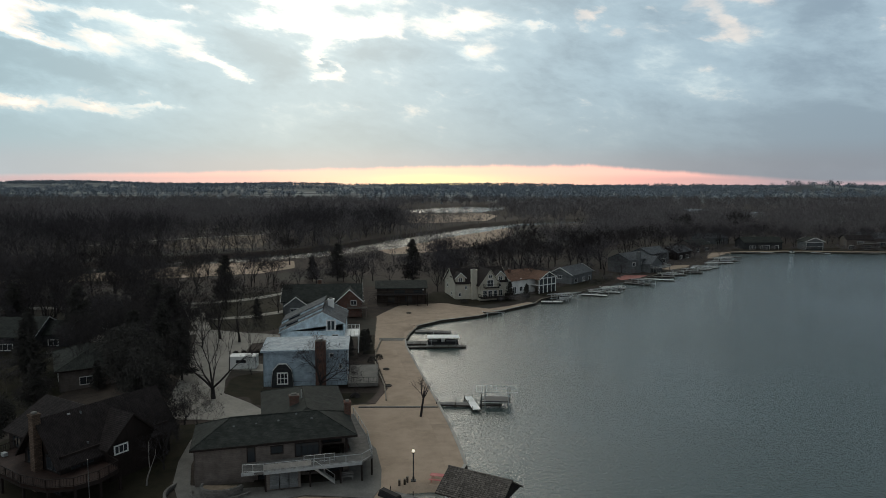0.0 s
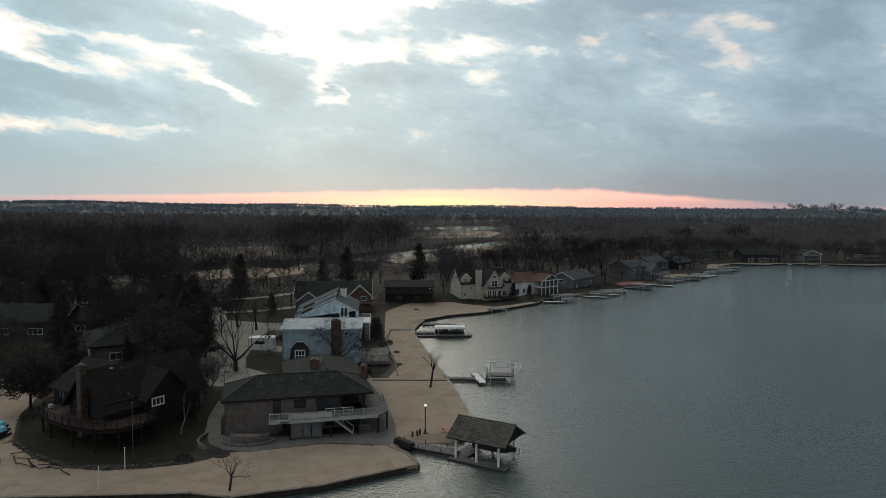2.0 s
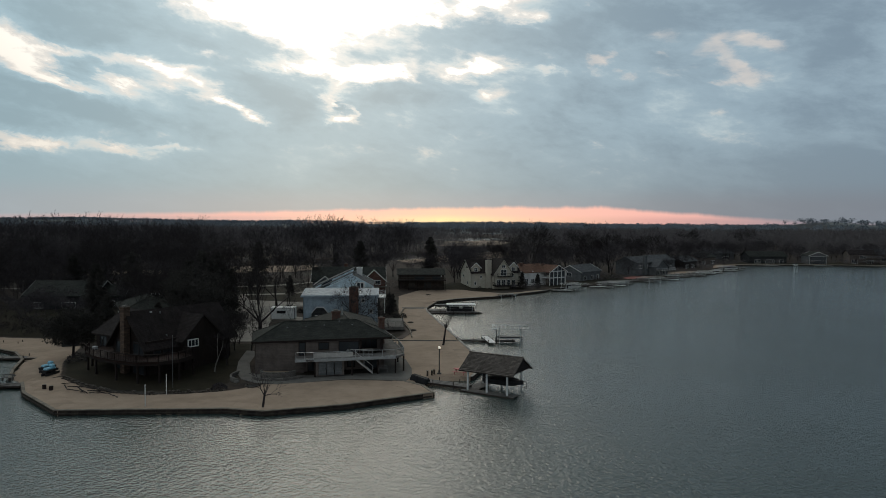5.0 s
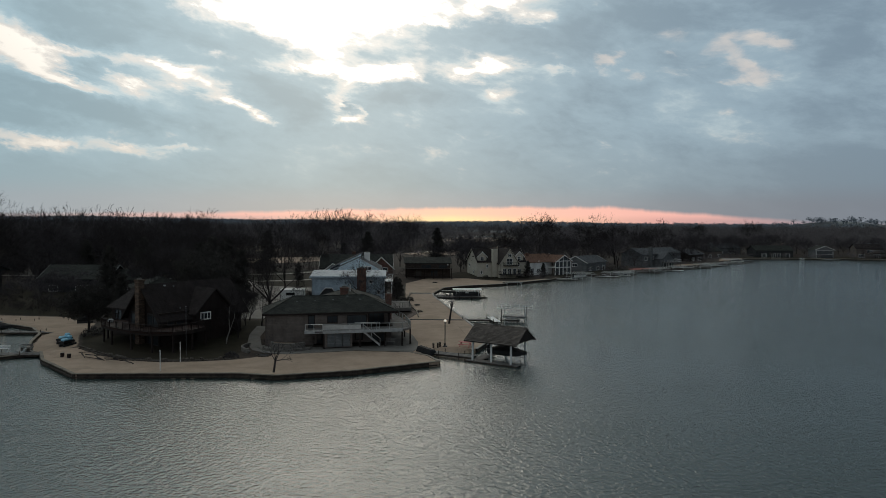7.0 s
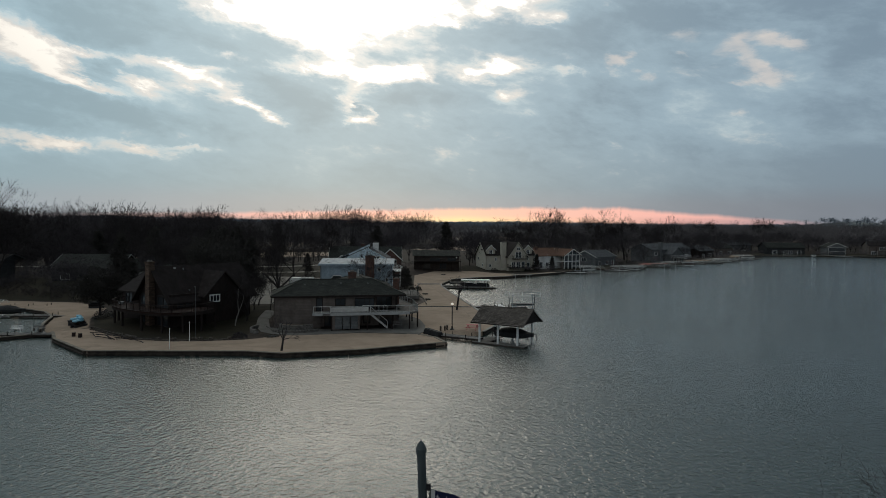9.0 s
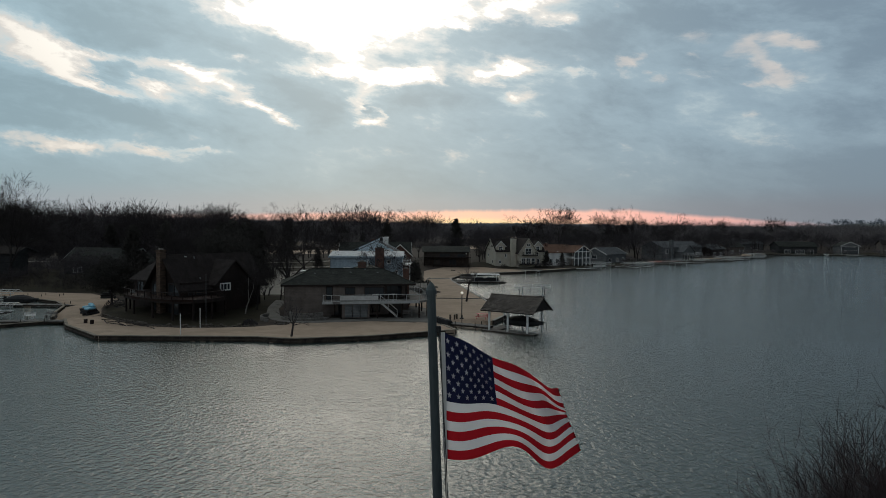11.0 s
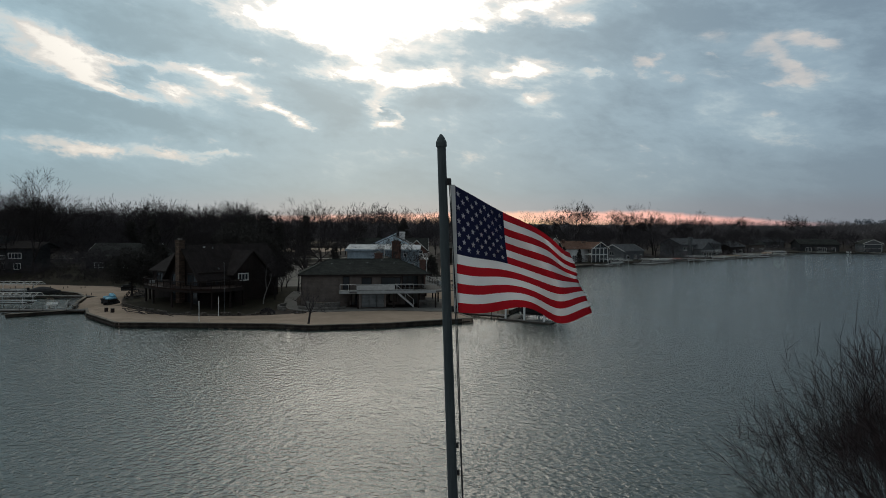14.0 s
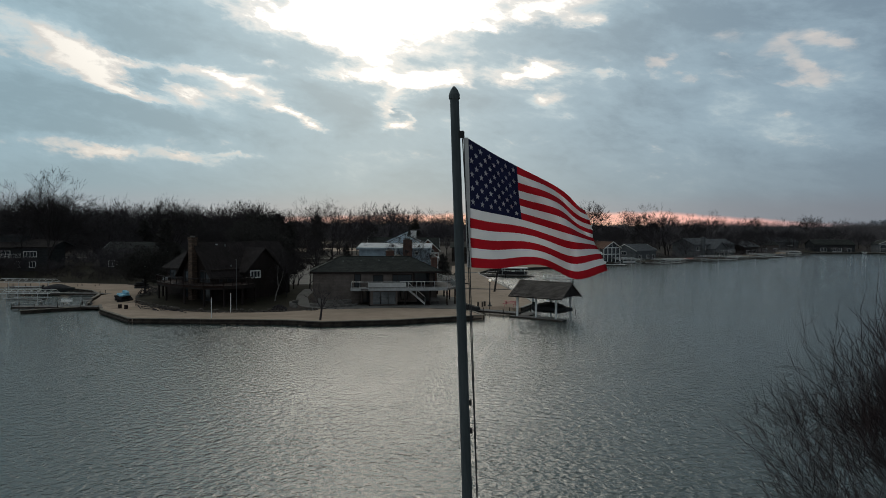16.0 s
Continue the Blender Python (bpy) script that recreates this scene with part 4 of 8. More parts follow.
def conifer(seed, height, radius, label, group="", bare=0.12, n=1500, tips=0.55):
    """A conifer: a straight trunk with whorls of drooping boughs, each set with needle sprays."""
    rng = np.random.default_rng(seed)
    root = thing("conifer", Matrix(), label, "tree", group)
    part("trunk", quick_mesh("trunk", *sticks([(np.zeros(3), np.array([0, 0, height * 0.97]), 0.02 * height, 0.02, 0)], 7), M_BARK, True), None, root)
    boughs, V = [], []
    z = bare * height
    while z < height * 0.97:
        f = 1 - (z / height - bare) / (1 - bare)
        reach = (radius * (f ** 0.62) * 0.95 + 0.15) * (0.72 + 0.5 * rng.random())
        for i in range(rng.integers(5, 8)):
            a, L = rng.uniform(0, 6.283), reach * rng.uniform(0.62, 1.12)
            b0 = np.array([0, 0, z + rng.uniform(-0.2, 0.2)])
            b1 = b0 + np.array([math.cos(a) * L, math.sin(a) * L, L * rng.uniform(-0.22, 0.22)])
            boughs.append((b0, b1, 0.03, 0.008, 1))
        z += height * 0.026 + 0.05
    per = max(2, n // len(boughs))
    for b0, b1, *_ in boughs:
        L = np.linalg.norm(b1 - b0)
        for j in range(per):
            t = 1 - (1 - rng.uniform(0.0, 1.0)) ** 1.0 * 0.75
            c = b0 + (b1 - b0) * t + rng.normal(0, 0.10 + 0.06 * L, 3)
            d = (b1 - b0) / (L + 1e-6) + rng.normal(0, 0.6, 3)
            d /= np.linalg.norm(d)
            s = np.cross(d, rng.normal(0, 1, 3))
            s /= np.linalg.norm(s) + 1e-9
            e = tips * rng.uniform(0.6, 1.3)
            V += [c - d * e * 0.4 + s * e * 0.22, c - d * e * 0.4 - s * e * 0.22, c + d * e]
    V = np.array(V)
    part("limb", quick_mesh("limb", *sticks(boughs, 3), M_BARK), None, root)
    part("foliage", quick_mesh("foliage", V, np.arange(len(V)).reshape(-1, 3), M_NEEDLE), None, root)
    return root


def ground_z(x, y):
    z, _ = land_height(np.array([float(x)]), np.array([float(y)]))
    return float(z[0]) - 0.08


def scatter_trees(protos, rows):
    """Copies of the prototypes at (x, y, size, kind); the prototypes are used up as the first copies."""
    rng = random.Random(5)
    used = set()
    for x, y, s, k in rows:
        p = protos[k % len(protos)]
        m = pose(x, y, ground_z(x, y), 0, 0, rng.uniform(0, 360)) @ Matrix.Diagonal((s, s, s * rng.uniform(0.92, 1.08), 1))
        if id(p) not in used:
            used.add(id(p))
            p.matrix_world = m
        else:
            c = copy_thing(p, m)
            c.matrix_basis = m


YARD = "leafless trees among the houses"
yard_protos = [bare_tree(11 + i, 14.0, 8, 0.24, "leafless deciduous tree with a spreading grey-brown crown", YARD, 0.017, fine=4, spray=0.35, forked=True, three=0.42, angle=(0.28, 0.66), up=0.02, crown=M_BARK) for i in range(5)]
wood_protos = [bare_tree(311 + i, 14.0, 7, 0.22, "leafless tree in the dense wood behind the inland houses", "leafless trees in the inland wood", 0.024, fine=4, spray=0.9, forked=True, three=0.44, angle=(0.30, 0.70), up=0.02) for i in range(5)]
back_protos = [bare_tree(211 + i, 14.0, 6, 0.24, "leafless tree in the woods behind the far houses", "leafless trees behind the far houses", 0.034, fine=4, spray=1.4, forked=True, three=0.5, angle=(0.30, 0.72), up=0.02) for i in range(5)]
tall_protos = [bare_tree(411 + i, 14.0, 7, 0.26, "tall leafless tree rising over the far houses", "tall leafless trees on the skyline", 0.030, fine=4, spray=0.7, forked=True, three=0.5, angle=(0.28, 0.66), up=0.02, crown=M_BARK) for i in range(4)]
pine_protos = [conifer(31 + i, 13.0, 4.0 + 0.6 * (i % 2), "dark green conifer with dense drooping boughs", "conifers among the houses", n=9500, tips=0.38) for i in range(3)]


def round_evergreen(seed, x, y, h, r, label):
    """A broad evergreen: short trunk, forked limbs and a rounded crown of many small leafy clumps."""
    rng = np.random.default_rng(seed)
    root = thing("evergreen_tree", pose(x, y, ground_z(x, y)), label, "tree", "broad evergreens by the cabin")
    limbs, V = [(np.zeros(3), np.array([0.1, 0, h * 0.34]), 0.22, 0.15, 0)], []
    for i in range(64):
        d = rng.normal(0, 1, 3)
        d[2] = d[2] * 0.9 + 0.15
        d /= np.linalg.norm(d)
        f = rng.uniform(0.45, 0.90)
        mid = np.array([d[0] * r * f, d[1] * r * f, h * 0.55 + d[2] * h * 0.42 * f])
        mid[2] = max(mid[2], h * 0.14)
        limbs.append((np.array([0.1, 0, min(h * 0.34, mid[2] * 0.8)]), mid, 0.07, 0.02, 1))
        size = r * rng.uniform(0.20, 0.36)
        c = rng.normal(0, 1, (150, 3))
        c /= np.linalg.norm(c, axis=1)[:, None]
        e = c + rng.normal(0, 0.6, c.shape)
        e /= np.linalg.norm(e, axis=1)[:, None]
        p = mid + c * size * rng.uniform(0.35, 1.0, (150, 1)) ** 0.5 * np.array([1, 1, 0.8])
        w = np.cross(e, rng.normal(0, 1, c.shape))
        w *= (0.075 / (np.linalg.norm(w, axis=1) + 1e-9))[:, None]
        V.append(np.stack([p - w, p + w, p + e * rng.uniform(0.22, 0.42, (150, 1))], 1).reshape(-1, 3))
    V = np.concatenate(V)
    part("trunk", quick_mesh("trunk", *sticks(limbs, 6), M_BARK), None, root)
    part("crown", quick_mesh("crown", V, np.arange(len(V)).reshape(-1, 3), M_NEEDLE), None, root)



def yard_rows():
    rng = random.Random(12)
    rows = [
        # trees that stand apart in the open, and the tall ones that rise over the skyline
        (-31.0, 153.5, 0.36, 2), (-39.1, 211.1, 0.72, 3), (-63.6, 268.9, 0.82, 4), (-76.2, 268.9, 0.85, 5),
        (-99.5, 158.5, 1.56, 1), (-107.0, 162.0, 1.52, 3), (-114.0, 176.0, 1.42, 0), (-45.0, 181.0, 1.36, 4), (-40.0, 178.0, 1.30, 2), (-86.0, 196.0, 1.26, 0), (-78.0, 204.0, 1.28, 2), (-69.0, 200.0, 1.19, 1), (-94.0, 206.0, 1.32, 3), (-60.0, 205.0, 1.18, 4), (-62.0, 192.0, 1.22, 0), (-34.0, 163.0, 0.8, 2),
        (-21.2, 244.6, 0.8, 5), (-37.8, 262.2, 0.85, 1), (-19.4, 268.6, 0.9, 0), (-112.0, 246.0, 0.8, 2), (-128.0, 243.0, 0.75, 3), (-98.0, 249.0, 0.7, 4),
        (25.5, 276.0, 1.32, 0), (33.5, 281.0, 1.45, 1), (19.0, 279.0, 1.15, 3), (55.4, 300.0, 1.38, 2), (69.0, 306.0, 1.55, 3), (62.0, 309.0, 1.3, 0),
        (86.0, 331.0, 1.32, 4), (98.0, 341.0, 1.4, 0), (182.0, 431.0, 1.5, 1), (144.0, 420.0, 1.25, 2), (-57.0, 312.0, 1.2, 3),
        (60.0, 287.0, 0.95, 3), (66.5, 291.0, 1.05, 1), (40.0, 290.0, 1.1, 2), (12.0, 283.0, 0.9, 4),
    ]

    def strew(n, xlo, xhi, ylo, yhi, slo, shi, keep=lambda x, y: True):
        c = 0
        while c < n:
            x, y = rng.uniform(xlo, xhi), rng.uniform(ylo, yhi)
            if keep(x, y):
                rows.append((x, y, rng.uniform(slo, shi), rng.randrange(6)))
                c += 1

    strew(100, -170, -62, 178, 244, 0.80, 1.30, lambda x, y: not (-70 < x and y > 196))
    strew(16, -64, -46, 150, 184, 0.65, 1.0)
    strew(26, -62, 10, 244, 312, 0.5, 0.85, lambda x, y: not (x < -44 and y > 268))
    strew(8, -58, -20, 186, 238, 0.3, 0.6, lambda x, y: not (-48 < x) and y < 200)
    strew(40, 2, 66, 272, 330, 0.6, 0.95, lambda x, y: y > 268 + 0.55 * x)
    strew(46, 60, 240, 320, 430, 0.6, 0.95, lambda x, y: y > 322 + 0.75 * (x - 70) and y > 392 - (150 - x) * 0.8)
    strew(8, 6, 40, 256, 270, 0.5, 0.8)
    strew(7, -38, -30, 112, 132, 0.35, 0.62)
    strew(14, 48, 140, 268, 372, 0.4, 0.75, lambda x, y: 8 < y - (262 + 1.08 * (x - 57)) < 28)
    strew(44, 150, 330, 384, 430, 0.55, 0.95)
    return rows


TREES = yard_rows()
scatter_trees(yard_protos, [r for r in TREES if r[1] < 236 and (r[2] > 1.16 or r[0] > -64)])
scatter_trees(wood_protos, [r for r in TREES if r[1] < 236 and not (r[2] > 1.16 or r[0] > -64)])
scatter_trees(back_protos, [r for r in TREES if r[1] >= 236 and r[2] < 1.1])
scatter_trees(tall_protos, [r for r in TREES if r[1] >= 236 and r[2] >= 1.1])
round_evergreen(71, -57.3, 121.9, 8.4, 3.9, "dark round evergreen tree on the bank beside the cabin")
round_evergreen(72, -39.6, 130.6, 11.8, 4.0, "tall broad dark evergreen behind the cabin")
round_evergreen(73, -43.6, 135.6, 13.4, 4.6, "tall broad dark evergreen behind the cabin")
round_evergreen(74, -47.4, 142.0, 13.2, 4.4, "tall broad dark evergreen behind the cabin")
scatter_trees(pine_protos, [
    (-57.0, 225.3, 1.02, 0), (-31.5, 268.7, 0.95, 1), (-5.7, 267.0, 1.08, 2), (-39.8, 266.1, 0.7, 0), (-50.0, 150.0, 0.95, 1), 
    (-74.0, 178.6, 1.05, 0), (-52.0, 172.0, 1.05, 0), (-58.0, 180.0, 1.0, 1),
    (-93.0, 188.0, 0.95, 0), (-69.0, 152.0, 0.9, 2), (-48.0, 158.0, 1.0, 0), (-54.6, 146.5, 0.42, 2),
    (-60.0, 138.0, 0.66, 0), (-42.0, 150.0, 0.8, 1), (-13.0, 172.5, 0.42, 1), (-15.5, 169.5, 0.34, 2), (-41.8, 199.7, 0.42, 0), (24.5, 237.5, 0.42, 0), (29.5, 237.5, 0.36, 2), (-12.5, 176.0, 0.33, 0),
])


# the woods: many leafless trees that nobody could count
def woods(name, label, seed, count, place, shapes, mat, sizes):
    rng = np.random.default_rng(seed)
    Vs, Fs, off = [], [], 0
    pts = place(rng, count)
    zs, d = land_height(pts[:, 0], pts[:, 1])
    wet = zs < 0.3
    for (x, y), z, w in zip(pts, zs, wet):
        if w:
            continue
        V, F = shapes[rng.integers(len(shapes))]
        a, s = rng.uniform(0, 6.283), rng.uniform(*sizes)
        ca, sa = math.cos(a) * s, math.sin(a) * s
        Vs.append(np.stack([V[:, 0] * ca - V[:, 1] * sa + x, V[:, 0] * sa + V[:, 1] * ca + y, V[:, 2] * s * rng.uniform(0.85, 1.15) + z - 0.1], 1))
        Fs.append(F + off)
        off += len(V)
    ob = new(name, quick_mesh(name, np.concatenate(Vs), np.concatenate(Fs), mat))
    return tagged(ob, label, "woods", kind="stuff")


def wood_shape(seed, height, levels, kids, twig, trunk):
    rng = np.random.default_rng(seed)
    segs = fork(rng, height, levels, trunk, trunk=0.14, three=kids, spread=(0.15, 0.85))
    segs += fluff(rng, [s for s in segs if s[4] == levels], height, 0.8)
    V, F = sticks([s for s in segs if s[4] < 2], 3, twig)
    F = np.concatenate([F[:, [0, 1, 2]], F[:, [0, 2, 3]]])
    V2, F2 = blades([s for s in segs if s[4] >= 2], rng, twig * 0.7)
    return np.concatenate([V, V2]), np.concatenate([F, F2 + len(V)])


def tuft_shape(seed, height, width, n, blade):
    """A distant leafless crown: a stem, limbs that rise from it, and billows of short twigs at their ends."""
    rng = np.random.default_rng(seed)
    V = []

    def twig(p, q, w):
        u = np.cross(q - p, rng.normal(0, 1, 3))
        u *= w / (np.linalg.norm(u) + 1e-9)
        V.extend([p - u, p + u, q])

    foot = np.array([rng.uniform(-0.3, 0.3), rng.uniform(-0.3, 0.3), height * 0.45])
    twig(np.zeros(3), foot * 1.15, blade * 1.6)
    m = 9
    for c in range(m):
        a = c * 2.4 + rng.uniform(-0.5, 0.5)
        f = ((c + 0.5) / m) ** 0.5
        mid = np.array([math.cos(a) * width * 0.62 * f, math.sin(a) * width * 0.62 * f, height * (0.74 - 0.30 * f ** 2 + rng.uniform(-0.06, 0.06))])
        twig(foot * rng.uniform(0.5, 1.0), mid, blade * 1.1)
        reach = width * rng.uniform(0.34, 0.48)
        for i in range(n // m):
            d = rng.normal(0, 1, 3)
            d[2] = d[2] * 0.8 + 0.25
            d /= np.linalg.norm(d)
            q = mid + d * reach * np.array([1, 1, height * 0.058]) * rng.uniform(0.55, 1.05)
            out = d + rng.normal(0, 0.55, 3)
            twig(q - out / np.linalg.norm(out) * rng.uniform(0.4, 0.8) * reach, q, blade)
    V = np.array(V)
    V[:, 2] = np.clip(V[:, 2], 0.0, height * 1.02)
    return V, np.arange(len(V)).reshape(-1, 3)


def fan_place(y0, y1, half, keep=None, shift=0.0):
    def place(rng, n):
        y = np.sqrt(rng.uniform(y0 ** 2, y1 ** 2, n * 3))
        x = rng.uniform(-1, 1, n * 3) * (half * y + 40) + shift
        ok = np.ones(len(x), bool) if keep is None else keep(x, y)
        return np.stack([x[ok], y[ok]], 1)[:n]
    return place


def mid_keep(x, y):
    meadow = np.maximum.reduce([signed(p, x, y) for p in MEADOWS + SANDS[4:]])
    lake = -signed(LAKE, x, y)
    rx, ry = np.array([p[0] for p in RIVER], float), np.array([p[1] for p in RIVER], float)
    gap = np.interp(x, rx, ry) - y                          # how far this side of the river
    hsh = np.abs(np.sin(x * 12.9898 + y * 78.233) * 43758.5453) % 1.0
    screen = (gap > 0) & (gap < 190) & (hsh > 0.10) & (x > -150) & (x < 60 + 0.25 * (y - 300))
    pond = (y > 600) & (y < 800) & (x > -36) & (x < 80) & (hsh > 0.12)
    return (meadow < -2) & (lake > 45) & (along(RIVER, x, y) > 21) & ~screen & ~pond & ~((y < 330) & (x < 20) & (x > -150) & (y < 300 + 0.2 * x))


mid_shapes = [wood_shape(60 + i, 15.0, 5, 0.30, 0.085, 0.22) for i in range(6)]
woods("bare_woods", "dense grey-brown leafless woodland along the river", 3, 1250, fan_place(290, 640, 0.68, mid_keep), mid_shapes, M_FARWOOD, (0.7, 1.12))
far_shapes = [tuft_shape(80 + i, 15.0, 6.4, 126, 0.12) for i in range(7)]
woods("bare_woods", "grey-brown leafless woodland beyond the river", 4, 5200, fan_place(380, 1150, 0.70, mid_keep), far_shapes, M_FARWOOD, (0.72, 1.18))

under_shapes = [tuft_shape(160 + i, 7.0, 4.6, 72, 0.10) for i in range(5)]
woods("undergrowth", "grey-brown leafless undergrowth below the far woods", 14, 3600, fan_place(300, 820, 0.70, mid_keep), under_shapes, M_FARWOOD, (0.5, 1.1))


def river_place(rng, n):
    """Taller trees on the river's far bank."""
    x = rng.uniform(-300, -25, n)
    y = np.interp(x, [p[0] for p in RIVER], [p[1] for p in RIVER]) + rng.uniform(28, 130, n)
    ok = mid_keep(x, y)
    return np.stack([x[ok], y[ok]], 1)


woods("bare_woods", "tall leafless woodland on the far bank of the river", 15, 300, river_place, mid_shapes, M_TWIG, (1.10, 1.48))


def rise_place(rng, n):
    x, y = rng.uniform(150, 430, n), rng.uniform(408, 640, n)
    ok = np.maximum.reduce([signed(p, x, y) for p in SANDS[4:]]) < -4
    return np.stack([x[ok], y[ok]], 1)


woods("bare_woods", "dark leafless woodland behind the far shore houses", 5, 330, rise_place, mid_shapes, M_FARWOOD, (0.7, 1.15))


def haze_keep(x, y):
    n = np.sin(x * 0.0061 + 0.7) + np.sin(y * 0.0083 + x * 0.002) + 0.8 * np.sin(x * 0.019 + y * 0.013)
    return (n > np.where(x < 0.1 * y, -0.45, -1.6)) & (signed(POND_LEFT_FAR, x, y) < -10)


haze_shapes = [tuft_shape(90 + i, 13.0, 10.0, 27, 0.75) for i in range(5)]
woods("distant_woods", "distant woodland and hedgerows towards the horizon in haze-tinted colours", 6, 7600, fan_place(1080, 4300, 0.72, haze_keep), haze_shapes, M_HAZEWOOD, (0.8, 1.5))

thicket_shapes = [tuft_shape(140 + i, 8.0, 3.6, 306, 0.035) for i in range(5)]


def thicket_place(rng, n):
    """Undergrowth and young trees round the inland houses, off the drives."""
    x, y = rng.uniform(-175, -42, n * 4), rng.uniform(142, 216, n * 4)
    house = np.minimum.reduce([np.hypot((x - hx) / rx, (y - hy) / ry) for hx, hy, rx, ry in ((-60, 154.6, 10.5, 11), (-85, 176, 14, 10), (-72, 196, 9, 8), (-108, 166, 13, 11))])
    road = along([(-74, 182), (-64, 178.5), (-53, 188)], x, y)
    drive = signed([(-52, 130), (-20, 130), (-28, 190), (-34, 230), (-66, 230), (-56, 200), (-47, 165)], x, y)
    ok = (house > 1.0) & (road > 4.5) & (drive < -3.0) & (signed(SANDS[2], x, y) < -4.0) & (signed(LAKE, x, y) < -3)
    return np.stack([x[ok], y[ok]], 1)[:n]


def bank_place(rng, n):
    """Brush along the upper edge of the bay's sand."""
    x = rng.uniform(-150, -60, n)
    edge = np.interp(x, [-150, -104, -86, -70, -60], [141, 142, 140, 138.5, 132])
    return np.stack([x, edge + rng.uniform(0.3, 14.0, n)], 1)


woods("thicket", "dark leafless brush behind the sandy bay", 10, 330, bank_place, thicket_shapes, M_BARK, (0.18, 0.50))
woods("thicket", "dark leafless undergrowth and young trees between the inland houses", 9, 330, thicket_place, thicket_shapes, M_TWIG, (0.55, 1.25))
shrub_shapes = [tuft_shape(120 + i, 2.6, 1.9, 126, 0.03) for i in range(4)]


def shrub_place(rng, n):
    """Brushy banks between the houses and the shore, and along the river."""
    x, y = rng.uniform(-160, 300, n * 30), rng.uniform(150, 420, n * 30)
    d = -signed(LAKE, x, y)
    bank = (d > 3) & (d < 30) & (x > 20) & (rng.uniform(0, 1, len(x)) < 0.5)
    river = np.abs(along(RIVER, x, y) - 20) < 4
    inland = (x < -58) & (y > 160) & (y < 260) & (rng.uniform(0, 1, len(x)) < 0.25)
    ok = bank | river | inland
    return np.stack([x[ok], y[ok]], 1)[:n]


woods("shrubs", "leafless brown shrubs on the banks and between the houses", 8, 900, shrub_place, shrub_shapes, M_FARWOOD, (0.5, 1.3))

# ------------------------------------------------------------ building kit
def wall_mesh(p0, p1, z0, z1, holes=(), thick=0.2):
    """An upright wall from p0 to p1 (outside on the right of that way), with openings cut through."""
    d = Vector((p1[0] - p0[0], p1[1] - p0[1], 0))
    L = d.length
    d.normalize()
    nrm = Vector((d.y, -d.x, 0))
    bm = bmesh.new()
    xs = sorted({0.0, L, *[h[0] for h in holes], *[h[1] for h in holes]})
    zs = sorted({z0, z1, *[h[2] for h in holes], *[h[3] for h in holes]})

    def at(s, n, z):
        return bm.verts.new(Vector((p0[0], p0[1], 0)) + d * s + nrm * n + Vector((0, 0, z)))

    for a, b in zip(xs, xs[1:]):
        for c, e in zip(zs, zs[1:]):
            if any(h[0] - 1e-6 < (a + b) / 2 < h[1] + 1e-6 and h[2] - 1e-6 < (c + e) / 2 < h[3] + 1e-6 for h in holes):
                continue
            v = [at(s, n, z) for n in (0, -thick) for s, z in ((a, c), (b, c), (b, e), (a, e))]
            for f in ((0, 1, 2, 3), (7, 6, 5, 4), (0, 4, 5, 1), (1, 5, 6, 2), (2, 6, 7, 3), (3, 7, 4, 0)):
                bm.faces.new([v[i] for i in f])
    bmesh.ops.remove_doubles(bm, verts=bm.verts, dist=1e-4)
    bm.verts.index_update()
    seen = {}
    for f in list(bm.faces):
        seen.setdefault(tuple(sorted(v.index for v in f.verts)), []).append(f)
    twins = [f for fs in seen.values() if len(fs) > 1 for f in fs]
    if twins:
        bmesh.ops.delete(bm, geom=twins, context="FACES_ONLY")
    return bm


def window_in(root, p0, p1, hole, nx=2, nz=1, frame=None, name="window", depth=0.08, glass=None, bar=0.06):
    """A window or glazed door set into an opening: frame with bars, and panes."""
    d = Vector((p1[0] - p0[0], p1[1] - p0[1], 0)).normalized()
    m = Matrix(((d.x, -d.y, 0, p0[0]), (d.y, d.x, 0, p0[1]), (0, 0, 1, 0), (0, 0, 0, 1)))
    a, b, c, e = hole
    cells = []
    for i in range(nx):
        for j in range(nz):
            x0, x1 = a + (b - a) * i / nx, a + (b - a) * (i + 1) / nx
            z0, z1 = c + (e - c) * j / nz, c + (e - c) * (j + 1) / nz
            l, r = bar if i == 0 else bar * 0.4, bar if i == nx - 1 else bar * 0.4
            u, v = bar if j == 0 else bar * 0.4, bar if j == nz - 1 else bar * 0.4
            cells.append((x0 + l, x1 - r, z0 + u, z1 - v))
    o = a - 0.05
    bm = wall_mesh((o, -0.04), (b + 0.05, -0.04), c - 0.06, e + 0.06, [(x0 - o, x1 - o, z0, z1) for x0, x1, z0, z1 in cells], depth + 0.04)
    f = part(name, bm, frame or M_WHITE, root)
    f.matrix_local = m
    for x0, x1, z0, z1 in cells:
        part("pane", boxes((x0 - 0.01, x1 + 0.01, depth * 0.4, depth * 0.6, z0 - 0.01, z1 + 0.01)), glass or M_GLASS, f)
    return f


def storey(root, x0, x1, y0, y1, z0, z1, mat, front=(), back=(), left=(), right=(), frame=None):
    """Four walls of a storey; each opening is (from, to, bottom, top[, bars across, bars up])."""
    sides = (((x0, y0), (x1, y0), front), ((x1, y0), (x1, y1), right), ((x1, y1), (x0, y1), back), ((x0, y1), (x0, y0), left))
    for p0, p1, holes in sides:
        hs = [(h[0], h[1], z0 + h[2], z0 + h[3]) for h in holes]
        part("wall", wall_mesh(p0, p1, z0, z1, hs), mat, root)
        for h, q in zip(holes, hs):
            window_in(root, p0, p1, q, *(h[4:] or (2, 1)), frame=frame)


